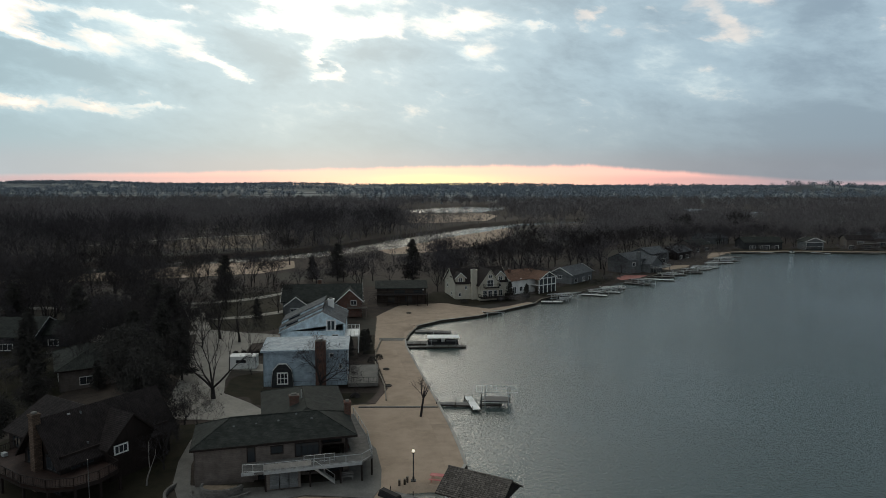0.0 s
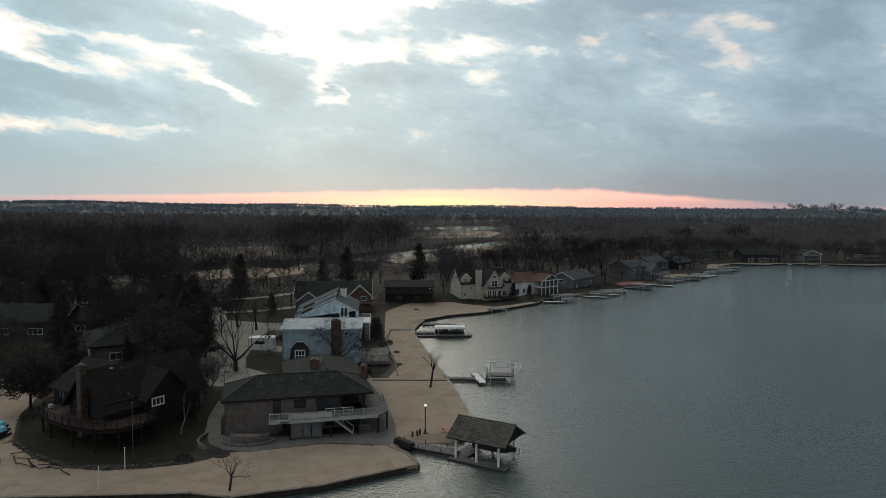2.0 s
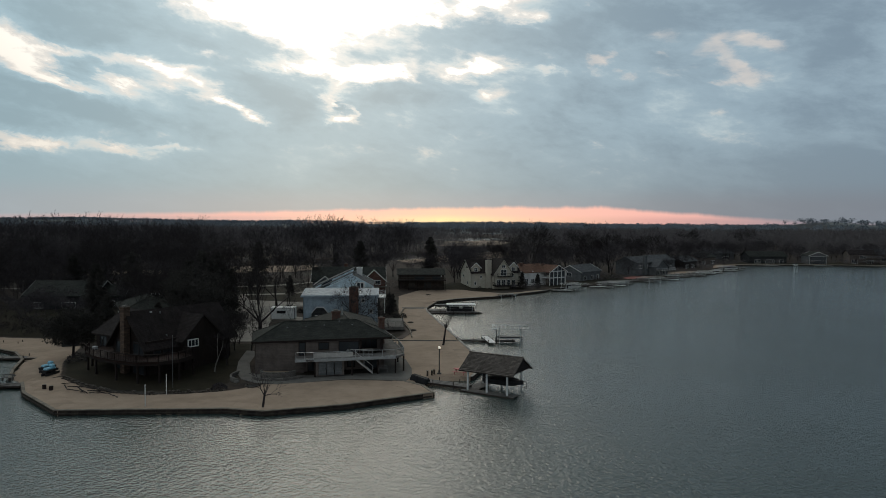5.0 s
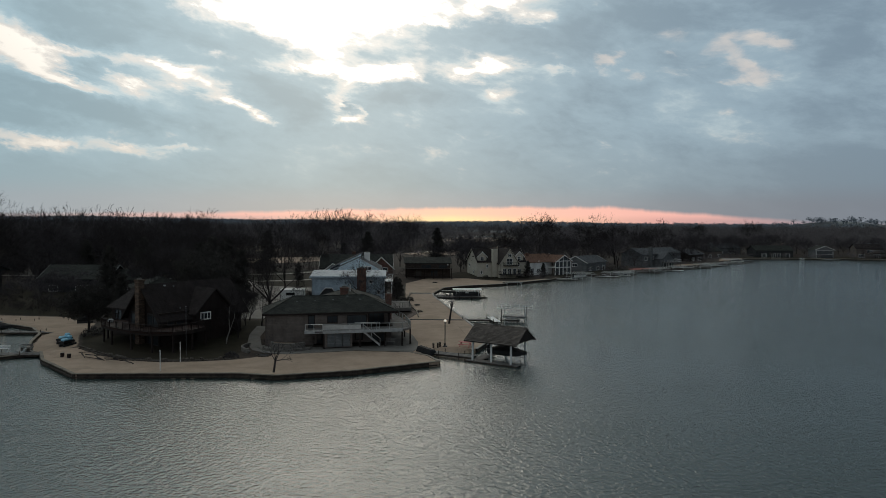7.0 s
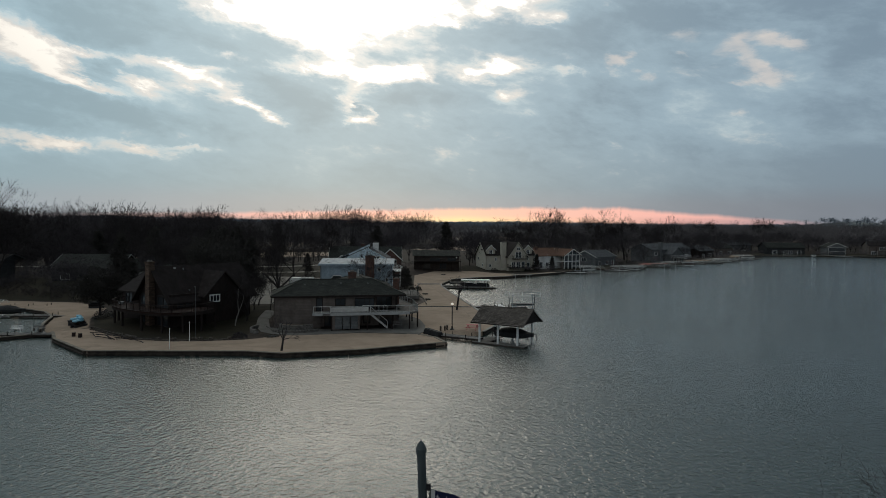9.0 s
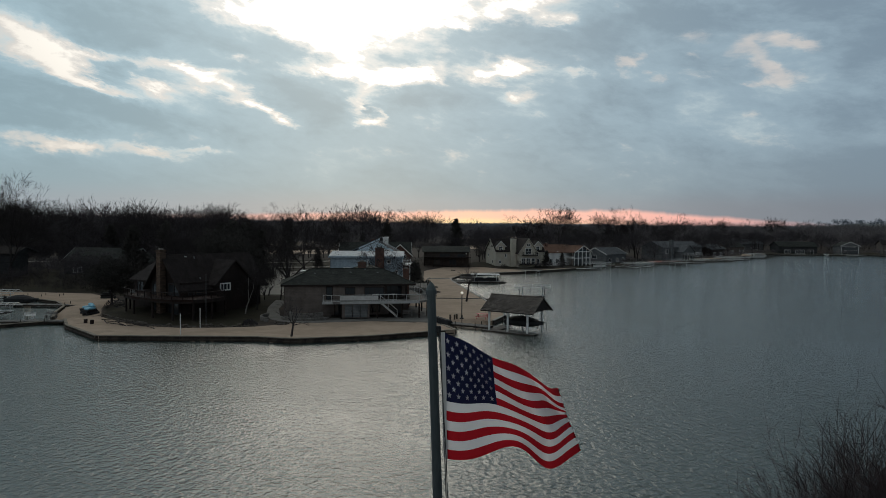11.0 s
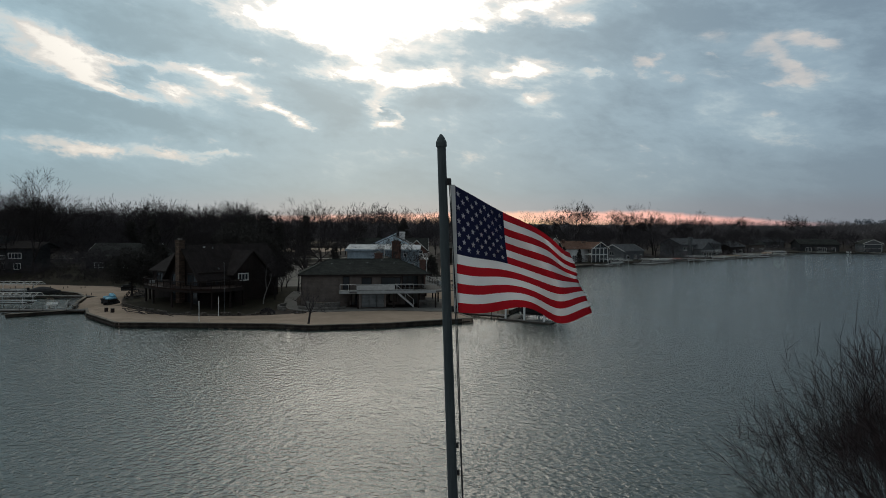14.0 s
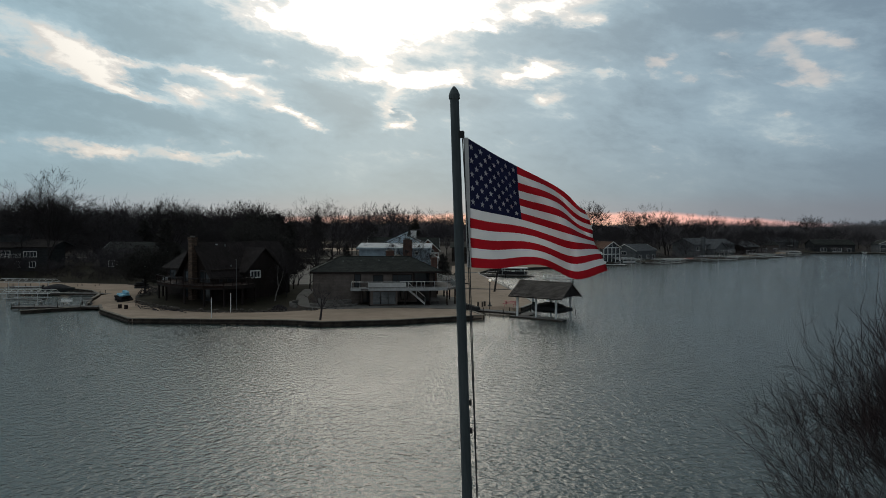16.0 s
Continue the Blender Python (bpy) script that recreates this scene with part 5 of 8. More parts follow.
def hip_roof(root, x0, x1, y0, y1, eave, ridge, mat, over=0.6, thick=0.16, label=""):
    x0, x1, y0, y1 = x0 - over, x1 + over, y0 - over, y1 + over
    h = min(x1 - x0, y1 - y0) / 2
    if x1 - x0 >= y1 - y0:
        a, b = (x0 + h, (y0 + y1) / 2, ridge), (x1 - h, (y0 + y1) / 2, ridge)
        planes = [[(x0, y0, eave), (x1, y0, eave), b, a], [(x1, y1, eave), (x0, y1, eave), a, b], [(x1, y0, eave), (x1, y1, eave), b], [(x0, y1, eave), (x0, y0, eave), a]]
    else:
        a, b = ((x0 + x1) / 2, y0 + h, ridge), ((x0 + x1) / 2, y1 - h, ridge)
        planes = [[(x0, y0, eave), (x1, y0, eave), a], [(x1, y1, eave), (x0, y1, eave), b], [(x1, y0, eave), (x1, y1, eave), b, a], [(x0, y1, eave), (x0, y0, eave), a, b]]
    bm = bmesh.new()
    for p in planes:
        slab(bm, p, thick)
    r = part("roof", bm, mat, root, label)
    part("fascia", boxes((x0, x1, y0 - 0.03, y0, eave - 0.24, eave + 0.01), (x0, x1, y1, y1 + 0.03, eave - 0.24, eave + 0.01), (x0 - 0.03, x0, y0, y1, eave - 0.24, eave + 0.01), (x1, x1 + 0.03, y0, y1, eave - 0.24, eave + 0.01)), M_DARKWOOD, r)
    bm = bmesh.new()
    tube(bm, a, b, 0.09, n=6)
    wide = x1 - x0 >= y1 - y0
    for c, top in (((x0, y0), a), ((x0, y1), a if wide else b), ((x1, y0), b if wide else a), ((x1, y1), b)):
        tube(bm, (*c, eave), top, 0.07, n=5)
    part("ridge_cap", bm, mat, r)
    return r


def gable_roof(root, x0, x1, y0, y1, eave, ridge, mat, wallmat, axis="x", over=0.5, thick=0.18, peak=0.5, trim=None, eave2=None):
    """Two sloping plates; the ridge runs along the axis. peak: where the ridge stands across the span."""
    e2 = eave if eave2 is None else eave2

    def pt(s, c, z):
        return (s, c, z) if axis == "x" else (c, s, z)

    s0, s1, c0, c1 = (x0, x1, y0, y1) if axis == "x" else (y0, y1, x0, x1)
    mid = c0 + (c1 - c0) * peak
    k0, k1 = (ridge - eave) / (mid - c0), (ridge - e2) / (c1 - mid)
    bm = bmesh.new()
    slab(bm, [pt(s0 - over, c0 - over, eave - k0 * over), pt(s1 + over, c0 - over, eave - k0 * over), pt(s1 + over, mid, ridge), pt(s0 - over, mid, ridge)], thick)
    r = part("roof", bm, mat, root)
    bm = bmesh.new()
    slab(bm, [pt(s1 + over, c1 + over, e2 - k1 * over), pt(s0 - over, c1 + over, e2 - k1 * over), pt(s0 - over, mid, ridge), pt(s1 + over, mid, ridge)], thick)
    part("roof", bm, mat, root)
    for s in (s0, s1 - 0.2):
        bm = bmesh.new()
        a = [bm.verts.new(pt(s, *q)) for q in ((c0, eave - 0.12), (c1, e2 - 0.12), (mid, ridge - thick))]
        b = [bm.verts.new(pt(s + 0.2, *q)) for q in ((c0, eave - 0.12), (c1, e2 - 0.12), (mid, ridge - thick))]
        bm.faces.new(a)
        bm.faces.new(b[::-1])
        for i in range(3):
            bm.faces.new((a[i], b[i], b[(i + 1) % 3], a[(i + 1) % 3]))
        part("gable", bm, wallmat, root)
    if trim:
        for s in (s0 - over - 0.04, s1 + over):
            for c, e in ((c0 - over, eave - k0 * over), (c1 + over, e2 - k1 * over)):
                bm = bmesh.new()
                lo = [pt(s, c, e - 0.24), pt(s + 0.04, c, e - 0.24), pt(s + 0.04, mid, ridge - 0.22), pt(s, mid, ridge - 0.22)]
                hi = [pt(s, c, e + 0.03), pt(s + 0.04, c, e + 0.03), pt(s + 0.04, mid, ridge + 0.05), pt(s, mid, ridge + 0.05)]
                v, w = [bm.verts.new(p) for p in lo], [bm.verts.new(p) for p in hi]
                bm.faces.new(v[::-1]), bm.faces.new(w)
                for i in range(4):
                    bm.faces.new((v[i], v[(i + 1) % 4], w[(i + 1) % 4], w[i]))
                part("bargeboard", bm, trim, r)
    return r


def chimney(root, x, y, z0, z1, w, d, mat, cap=None):
    c = part("chimney", boxes((x - w / 2, x + w / 2, y - d / 2, y + d / 2, z0, z1 - 0.25), (x - w / 2 - 0.07, x + w / 2 + 0.07, y - d / 2 - 0.07, y + d / 2 + 0.07, z1 - 0.25, z1), bevel=0.02), mat, root)
    part("flue", boxes((x - w * 0.28, x + w * 0.28, y - d * 0.25, y + d * 0.25, z1, z1 + 0.22), bevel=0.02), cap or M_CONC, c)
    return c


def rail(root, pts, h=1.0, mat=None, mesh_gap=0.0, post=1.6, name="railing", r=0.035, balusters=0.0):
    """A railing: posts, a top rail and a lower rail, and balusters where they are close-set."""
    mat = mat or M_ALU
    bm = bmesh.new()
    for (ax, ay, az), (bx, by, bz) in zip(pts, pts[1:]):
        tube(bm, (ax, ay, az + h), (bx, by, bz + h), r, n=5)
        tube(bm, (ax, ay, az + 0.12), (bx, by, bz + 0.12), r * 0.7, n=5)
        L = math.hypot(bx - ax, by - ay)
        n = max(1, round(L / post))
        for i in range(n + 1):
            f = i / n
            p = (ax + (bx - ax) * f, ay + (by - ay) * f, az + (bz - az) * f)
            tube(bm, p, (p[0], p[1], p[2] + h), r * 1.1, n=5)
        if balusters:
            n = max(1, round(L / balusters))
            for i in range(n):
                f = (i + 0.5) / n
                p = (ax + (bx - ax) * f, ay + (by - ay) * f, az + (bz - az) * f)
                tube(bm, (p[0], p[1], p[2] + 0.12), (p[0], p[1], p[2] + h), r * 0.45, n=4)
    return part(name, bm, mat, root)


def steps(root, p0, p1, width, n, mat):
    """An open flight of treads between two stringers."""
    p0, p1 = Vector(p0), Vector(p1)
    d = p1 - p0
    run = Vector((d.x, d.y, 0)).normalized()
    side = Vector((-run.y, run.x, 0)) * width / 2
    bm = bmesh.new()
    for s in (-1, 1):
        slab(bm, [p0 + side * s, p1 + side * s, p1 + side * s * 0.86, p0 + side * s * 0.86], 0.24)
    flight = part("stair_stringers", bm, mat, root)
    for i in range(n):
        c = p0 + d * ((i + 0.5) / n)
        bm = bmesh.new()
        slab(bm, [c + side - run * 0.14, c - side - run * 0.14, c - side + run * 0.14, c + side + run * 0.14], 0.05)
        part("tread", bm, mat, flight)
    return flight

# ------------------------------------------------------------ houses
def tan_house():
    """Low tan house with a dark hip roof, over a walk-out lower floor, with a wrap-round deck."""
    h = thing("house", pose(-26.8, 109.9, 1.05, 0, 0, 14.3), "taupe lakeside house with dark hip roof and wraparound white-railed deck", "house")
    F, E = 2.25, 4.45                                     # upper floor and eave over the lower ground
    # lower floor under the right-hand half
    storey(h, 7.2, 18.4, 0.5, 8.6, 0.0, F - 0.2, M_TAN, front=[(0.5, 1.4, 0.0, 2.0, 1, 1), (6.0, 7.0, 0.4, 1.7, 1, 1), (8.4, 10.4, 0.05, 1.95, 2, 1)], frame=M_DARKWOOD)
    # upper floor
    storey(h, 0.6, 15.0, 0.5, 8.6, F - 0.2, E, M_TAN, front=[(5.9, 6.8, 0.2, 2.05, 1, 1), (8.6, 10.0, 0.95, 1.9, 2, 1), (11.4, 14.2, 0.35, 1.95, 4, 1)], left=[(2.0, 3.4, 0.9, 1.8, 2, 1)], frame=M_DARKWOOD)
    part("foundation", boxes((0.62, 7.2, 0.52, 8.6, -0.4, F - 0.2)), M_TAN, h)
    storey(h, 15.0, 18.6, 4.2, 20.5, F - 0.2, E, M_TAN, front=[(0.5, 2.9, 0.25, 1.95, 3, 1)], right=[(1.5, 3.5, 0.25, 1.95, 2, 1), (6, 8, 0.25, 1.95, 2, 1), (11, 12.6, 0.8, 1.9, 2, 1)], frame=M_DARKWOOD)
    storey(h, 9.0, 15.0, 8.6, 20.5, 0.6, E, M_TAN, left=[(2, 6.5, 0.1, 2.2, 4, 3), (8.2, 10.2, 1.2, 2.2, 2, 1)], back=[(1, 3, 1.2, 2.2, 2, 1)])
    part("porch_post", boxes((17.95, 18.25, 0.5, 0.8, F, E), bevel=0.02), M_DARKWOOD, h)
    part("porch_post", boxes((15.0, 15.2, 0.5, 0.7, F, E), bevel=0.02), M_DARKWOOD, h)
    hip_roof(h, 0.6, 18.98, 0.6, 8.6, E, E + 2.02, M_ROOFDARK, over=0.4, label="dark green-grey shingled hip roof")
    hip_roof(h, 8.6, 19.0, 0.62, 20.5, E + 0.03, E + 2.08, M_ROOFDARK, over=0.4)
    chimney(h, 12.4, 9.4, E, E + 2.75, 1.2, 0.9, M_BRICK)
    chimney(h, 19.2, 8.0, 0.0, E + 1.75, 0.8, 1.0, M_BRICK)
    for x, y, z in ((5.0, 3.2, 5.8), (7.6, 3.4, 5.85), (10.2, 3.5, 5.95), (12.4, 4.3, 6.35), (14.2, 3.4, 5.9)):
        part("roof_vent", boxes((x - 0.13, x + 0.13, y - 0.13, y + 0.13, z - 0.35, z + 0.08), bevel=0.04), M_GREYSIDE, h)
    part("vent_pipe", bars(((13.4, 10.2, E + 2.0), (13.4, 10.2, E + 3.1), 0.09)), M_ALU, h)
    # deck
    bm = bmesh.new()
    prism(bm, [(5.9, -2.4), (8.3, -2.75), (19.6, -2.75), (21.0, -1.3), (21.4, 5.0), (20.9, 14.2), (18.7, 14.2), (18.7, 0.5), (5.9, 0.5)], F - 0.24, F)
    deck = part("deck", bm, M_DECKING, h, "weathered grey deck")
    part("deck_fascia", boxes((8.3, 19.5, -2.83, -2.76, F - 0.30, F + 0.06), (5.85, 8.3, -2.6, -2.53, F - 0.30, F + 0.06)), M_GREYWHITE, deck)
    R = [(8.3, -2.7, F), (19.5, -2.7, F), (20.9, -1.3, F), (21.3, 5.0, F), (20.8, 14.2, F)]
    rail(h, R, 0.95, M_GREYWHITE, post=1.9, balusters=0.0)
    rail(h, [(6.0, -2.35, F), (8.3, -2.7, F)], 0.95, M_ALU, post=1.2)
    for pts, drop in (([(20.98, -1.2, F + 0.9), (21.38, 5.0, F + 0.9), (21.38, 5.0, F + 0.84), (20.98, -1.2, F + 0.84)], 0.7), ([(8.3, -2.74, F + 0.86), (13.6, -2.74, F + 0.86), (13.6, -2.72, F + 0.84), (8.3, -2.72, F + 0.84)], 0.62)):
        bm = bmesh.new()
        slab(bm, pts, drop)
        part("rail_screen", bm, M_ALU, h, "pale mesh infill of the railing")
    for x, y in ((8.5, -2.5), (13.5, -2.5), (17.0, -2.5), (19.5, -2.5), (20.9, -1.2), (21.2, 5.0), (20.7, 13.8), (21.1, 9.5)):
        part("deck_post", boxes((x - 0.1, x + 0.1, y - 0.1, y + 0.1, -0.3, F - 0.24), bevel=0.015), M_DARKWOOD, h)
    # store under the deck with three pale doors
    part("wall", wall_mesh((8.6, -2.62), (12.4, -2.62), 0.0, F - 0.26, [(0.35, 3.55, 0.05, 1.85)]), M_TAN, h)
    for i in range(3):
        d = part("store_door", boxes((8.98 + i * 1.08, 9.98 + i * 1.08, -2.58, -2.52, 0.06, 1.84), bevel=0.02), M_GREYSIDE, h, "plain grey-painted plank door")
        part("handle", boxes((9.85 + i * 1.08, 9.9 + i * 1.08, -2.64, -2.58, 0.85, 1.05)), M_STEEL, d)
    part("wall", wall_mesh((12.4, -2.6), (12.4, 0.5), 0.0, F - 0.26), M_TAN, h)
    steps(h, (13.9, -2.2, F - 0.05), (16.3, -2.2, 0.15), 1.0, 10, M_ALU)
    rail(h, [(13.9, -2.75, F - 0.1), (16.3, -2.75, 0.1)], 0.95, M_ALU, post=1.2)
    rail(h, [(12.9, -1.5, F), (16.4, -1.5, F)], 0.9, M_ALU, post=1.2)
    return h


def blue_house():
    h = thing("house", pose(-27.3, 147.0, 2.0, 0, 0, 4.5), "pale blue two-storey house with light roof and red brick chimney", "house")
    storey(h, 0, 13.9, 0, 7.5, -0.3, 5.9, M_BLUE, front=[(12.6, 13.1, 2.8, 3.5, 1, 1), (11.0, 11.6, 4.9, 5.5, 1, 1)], right=[(1.5, 3.2, 0.4, 2.4, 2, 1), (4.5, 6.0, 3.4, 4.8, 2, 2)])
    bm = bmesh.new()
    slab(bm, [(-0.35, -0.35, 5.95), (14.25, -0.35, 5.95), (14.25, 6.4, 6.75), (-0.35, 6.4, 6.75)], 0.22)
    part("roof", bm, M_ROOFPALE, h, "pale low-pitched roof")
    part("fascia", boxes((-0.4, 14.3, -0.42, -0.36, 5.6, 5.97)), M_BLUE, h)
    # barn-shaped dormer entry with white trim
    out = [(1.3, -0.3), (1.65, 2.6), (2.6, 3.7), (3.9, 3.7), (4.75, 2.6), (5.1, -0.3)]
    bm = bmesh.new()
    lo, hi = [bm.verts.new((x, -0.55, z)) for x, z in out], [bm.verts.new((x, 0.02, z)) for x, z in out]
    bm.faces.new(lo)
    for i in range(6):
        bm.faces.new((lo[i], hi[i], hi[(i + 1) % 6], lo[(i + 1) % 6]))
    e = part("entry_gable", bm, M_DARKSIDE, h, "grey barn-shaped entry front")
    bm = bmesh.new()
    for (x0, z0), (x1, z1) in zip(out, out[1:]):
        slab(bm, [(x0, -0.72, z0 + 0.10), (x1, -0.72, z1 + 0.10), (x1, -0.52, z1 + 0.10), (x0, -0.52, z0 + 0.10)], 0.14)
    part("trim", bm, M_WHITE, e)
    window_in(h, (0, -0.62), (13.9, -0.62), (2.35, 4.1, 0.25, 2.2), 3, 2, bar=0.13)
    chimney(h, 9.6, -0.75, -0.4, 7.6, 1.7, 1.1, M_BRICK)
    # tall block behind, one long roof slope
    b0, b1 = 22.0, 36.0
    storey(h, -0.2, 12.4, b0, b1, -0.4, 4.3, M_LIGHTBLUE, front=[(6.5, 7.3, 2.6, 3.8, 1, 1), (7.9, 8.7, 2.6, 3.8, 1, 1), (10.2, 11.4, 2.6, 3.9, 2, 1)], right=[(2, 4, 0.4, 2.4, 2, 1), (7, 9, 3.0, 4.2, 2, 1)])
    gable_roof(h, -0.2, 12.4, b0, b1, 4.3, 8.1, M_ROOFGREY, M_LIGHTBLUE, "y", 0.3, peak=0.66, trim=M_LIGHTBLUE, eave2=5.8)
    part("wall", boxes((12.2, 12.4, b0, b1, 4.3, 5.7)), M_LIGHTBLUE, h)
    window_in(h, (0, b0 - 0.06), (13.9, b0 - 0.06), (8.9, 10.7, 4.3, 6.5), 2, 1, bar=0.2)
    # the slope steps up towards the back: pale risers with dark glass between grey roof bands
    for i, (y0, y1) in enumerate(((b0 + 2.6, b0 + 6.5), (b0 + 6.5, b1 + 0.3))):
        up = 0.55 * (i + 1)
        bm = bmesh.new()
        slab(bm, [(-0.9, y0, 3.92 + up), (-0.9, y1, 3.92 + up), (8.0, y1, 8.04 + up), (8.0, y0, 8.04 + up)][::-1], 0.16)
        part("roof_band", bm, M_ROOFGREY, h, "stepped grey roof band")
        bm = bmesh.new()
        slab(bm, [(-0.8, y0 + 0.02, 3.85 + up), (7.95, y0 + 0.02, 7.90 + up), (7.95, y0 + 0.14, 7.90 + up), (-0.8, y0 + 0.14, 3.85 + up)], 0.65)
        part("riser", bm, M_LIGHTBLUE, h, "pale upright face between the roof bands")
        bm = bmesh.new()
        slab(bm, [(0.6, y0, 4.42 + up), (3.0, y0, 5.53 + up), (3.0, y0 + 0.05, 5.53 + up), (0.6, y0 + 0.05, 4.42 + up)], 0.4)
        part("riser_glass", bm, M_GLASS, h)
    storey(h, 0.5, 12.5, 7.5, b0, -0.4, 2.6, M_LIGHTBLUE, left=[(2, 4, 0.6, 2.0, 2, 1)])
    part("link_roof", boxes((0.3, 12.7, 7.5, b0 - 0.02, 2.6, 2.78), bevel=0.02), M_ROOFPALE, h)
    chimney(h, 9.2, 31.5, 6.5, 9.2, 1.3, 0.9, M_WHITE)
    # terrace and balcony on the lake side
    t = part("terrace", boxes((14.0, 19.2, 0.6, 12.5, -0.9, -0.25), bevel=0.03), M_CONC, h)
    rail(h, [(14.6, 0.8, -0.25), (19.0, 0.8, -0.25), (19.0, 12.3, -0.25)], 0.95, M_STEEL, post=1.3, balusters=0.25, r=0.03)
    b = part("balcony", boxes((12.0, 15.4, 22.5, 29, 2.9, 3.1), (15.1, 15.25, 22.6, 22.75, -0.5, 2.9), (15.1, 15.25, 28.7, 28.85, -0.5, 2.9)), M_WHITE, h)
    rail(h, [(12.8, 22.55, 3.1), (15.3, 22.55, 3.1), (15.3, 28.9, 3.1), (12.8, 28.9, 3.1)], 0.95, M_WHITE, post=0.9, balusters=0.3, r=0.03)
    rail(h, [(0.0, -1.4, 0.0), (13.0, -1.4, 0.0)], 0.9, M_STEEL, post=1.6, balusters=0.4, r=0.02, name="garden_fence")
    return h


def plain_house(x, y, yaw, w, d, z, eave, ridge, wall, roof, label, style="gable", axis="x", trim=None, front=(), right=(), left=(), extra=None, ground=None, frame=None):
    h = thing("house", pose(x, y, (ground_z(x, y) + 0.05) if ground is None else ground, 0, 0, yaw), label, "house")
    storey(h, -w / 2, w / 2, -d / 2, d / 2, -0.6, eave, wall, front=front, right=right, left=left, frame=frame)
    if style == "hip":
        hip_roof(h, -w / 2, w / 2, -d / 2, d / 2, eave, ridge, roof)
    else:
        gable_roof(h, -w / 2, w / 2, -d / 2, d / 2, eave, ridge, roof, wall, axis, trim=trim)
    if extra:
        extra(h)
    return h


def cabin():
    """Dark timber lake cabin: A-shaped front gable with a stone chimney, side wing, side gable and a wrapping deck."""
    h = thing("cabin", pose(-43.0, 109.6, 1.6, 0, 0, -32), "dark brown timber cabin with stone chimney and curved deck", "house")
    F = 2.2
    storey(h, -3.6, 3.6, 0.0, 14.0, -0.8, 4.2, M_DARKWOOD, front=[(0.7, 2.7, 3.2, 4.8, 2, 1), (4.5, 5.6, 3.2, 4.8, 1, 1), (5.75, 6.8, 3.2, 4.8, 1, 1), (0.7, 2.7, 0.6, 2.5, 2, 1), (4.5, 6.8, 0.6, 2.5, 2, 1)], right=[(1.2, 2.2, 3.2, 4.6, 1, 1), (2.6, 3.8, 3.2, 4.6, 2, 1)], frame=M_DARKSIDE)
    gable_roof(h, -3.6, 3.6, 0.0, 14.2, 3.9, 8.0, M_ROOFBROWN, M_DARKWOOD, "y", 0.7, trim=M_DARKWOOD)
    # wing with its own ridge, and the side gable with a white-framed window
    storey(h, -11.0, -3.62, 2.0, 12.0, -0.8, 4.2, M_DARKWOOD, front=[(1.0, 2.6, 3.0, 4.4, 2, 1), (4.4, 6.0, 3.0, 4.4, 2, 1)], frame=M_DARKSIDE)
    gable_roof(h, -11.0, -3.4, 2.0, 12.0, 4.2, 7.0, M_ROOFBROWN, M_DARKWOOD, "x", 0.5, trim=M_DARKWOOD)
    storey(h, 3.62, 5.0, 4.8, 11.0, -0.8, 4.2, M_DARKWOOD)
    gable_roof(h, -0.5, 5.0, 4.8, 11.0, 4.2, 7.2, M_ROOFBROWN, M_DARKWOOD, "x", 0.45, trim=M_DARKWOOD)
    window_in(h, (5.06, 0), (5.06, 12), (5.5, 7.2, 2.85, 3.85), 3, 1, bar=0.09)
    chimney(h, 0.0, -0.6, -0.6, 8.7, 0.9, 0.9, M_CHIMSTONE)
    edge = [(-8.8, 1.6), (-8.4, -0.6), (-6.5, -2.3), (-3.0, -3.2), (2.0, -3.4), (5.6, -2.7), (7.6, -0.9), (8.2, 1.6), (7.4, 4.4), (5.1, 4.7)]
    bm = bmesh.new()
    prism(bm, edge + [(3.7, 4.7), (3.7, -0.1), (-3.7, -0.1), (-3.7, 1.9)], F - 0.25, F)
    deck = part("deck", bm, M_REDDECK, h, "red-brown curved timber deck")
    rail(h, [(x, y, F) for x, y in edge], 0.95, M_DARKWOOD, post=1.5, balusters=0.28, r=0.05)
    for (ax, ay), (bx, by) in zip(edge, edge[1:]):
        bm = bmesh.new()
        slab(bm, [(ax, ay, F + 0.02), (bx, by, F + 0.02), (bx + 0.03, by + 0.06, F + 0.02), (ax + 0.03, ay + 0.06, F + 0.02)], 0.5)
        part("skirt_board", bm, M_DARKWOOD, deck)
    for x, y in edge[1:-1]:
        part("deck_post", boxes((x * 0.97 - 0.12, x * 0.97 + 0.12, y + 0.15, y + 0.39, -2.0, F - 0.2), bevel=0.02), M_DARKWOOD, h)
    part("deck_bench", boxes((-7.6, -6.9, -0.7, -0.2, F, F + 0.45), bevel=0.04), M_GREYWHITE, h)
    for x, y, z in ((2.3, 9.0, 5.7), (3.0, 3.6, 4.65), (0.5, 4.4, 7.55)):
        part("roof_vent", boxes((x - 0.10, x + 0.10, y - 0.10, y + 0.10, z - 0.3, z + 0.08), bevel=0.03), M_GREYSIDE, h)
    part("skylight", boxes((0.05, 0.4, 2.9, 3.25, 7.4, 7.72), bevel=0.02), M_GREYWHITE, h)
    return h


tan_house()
blue_house()
cabin()


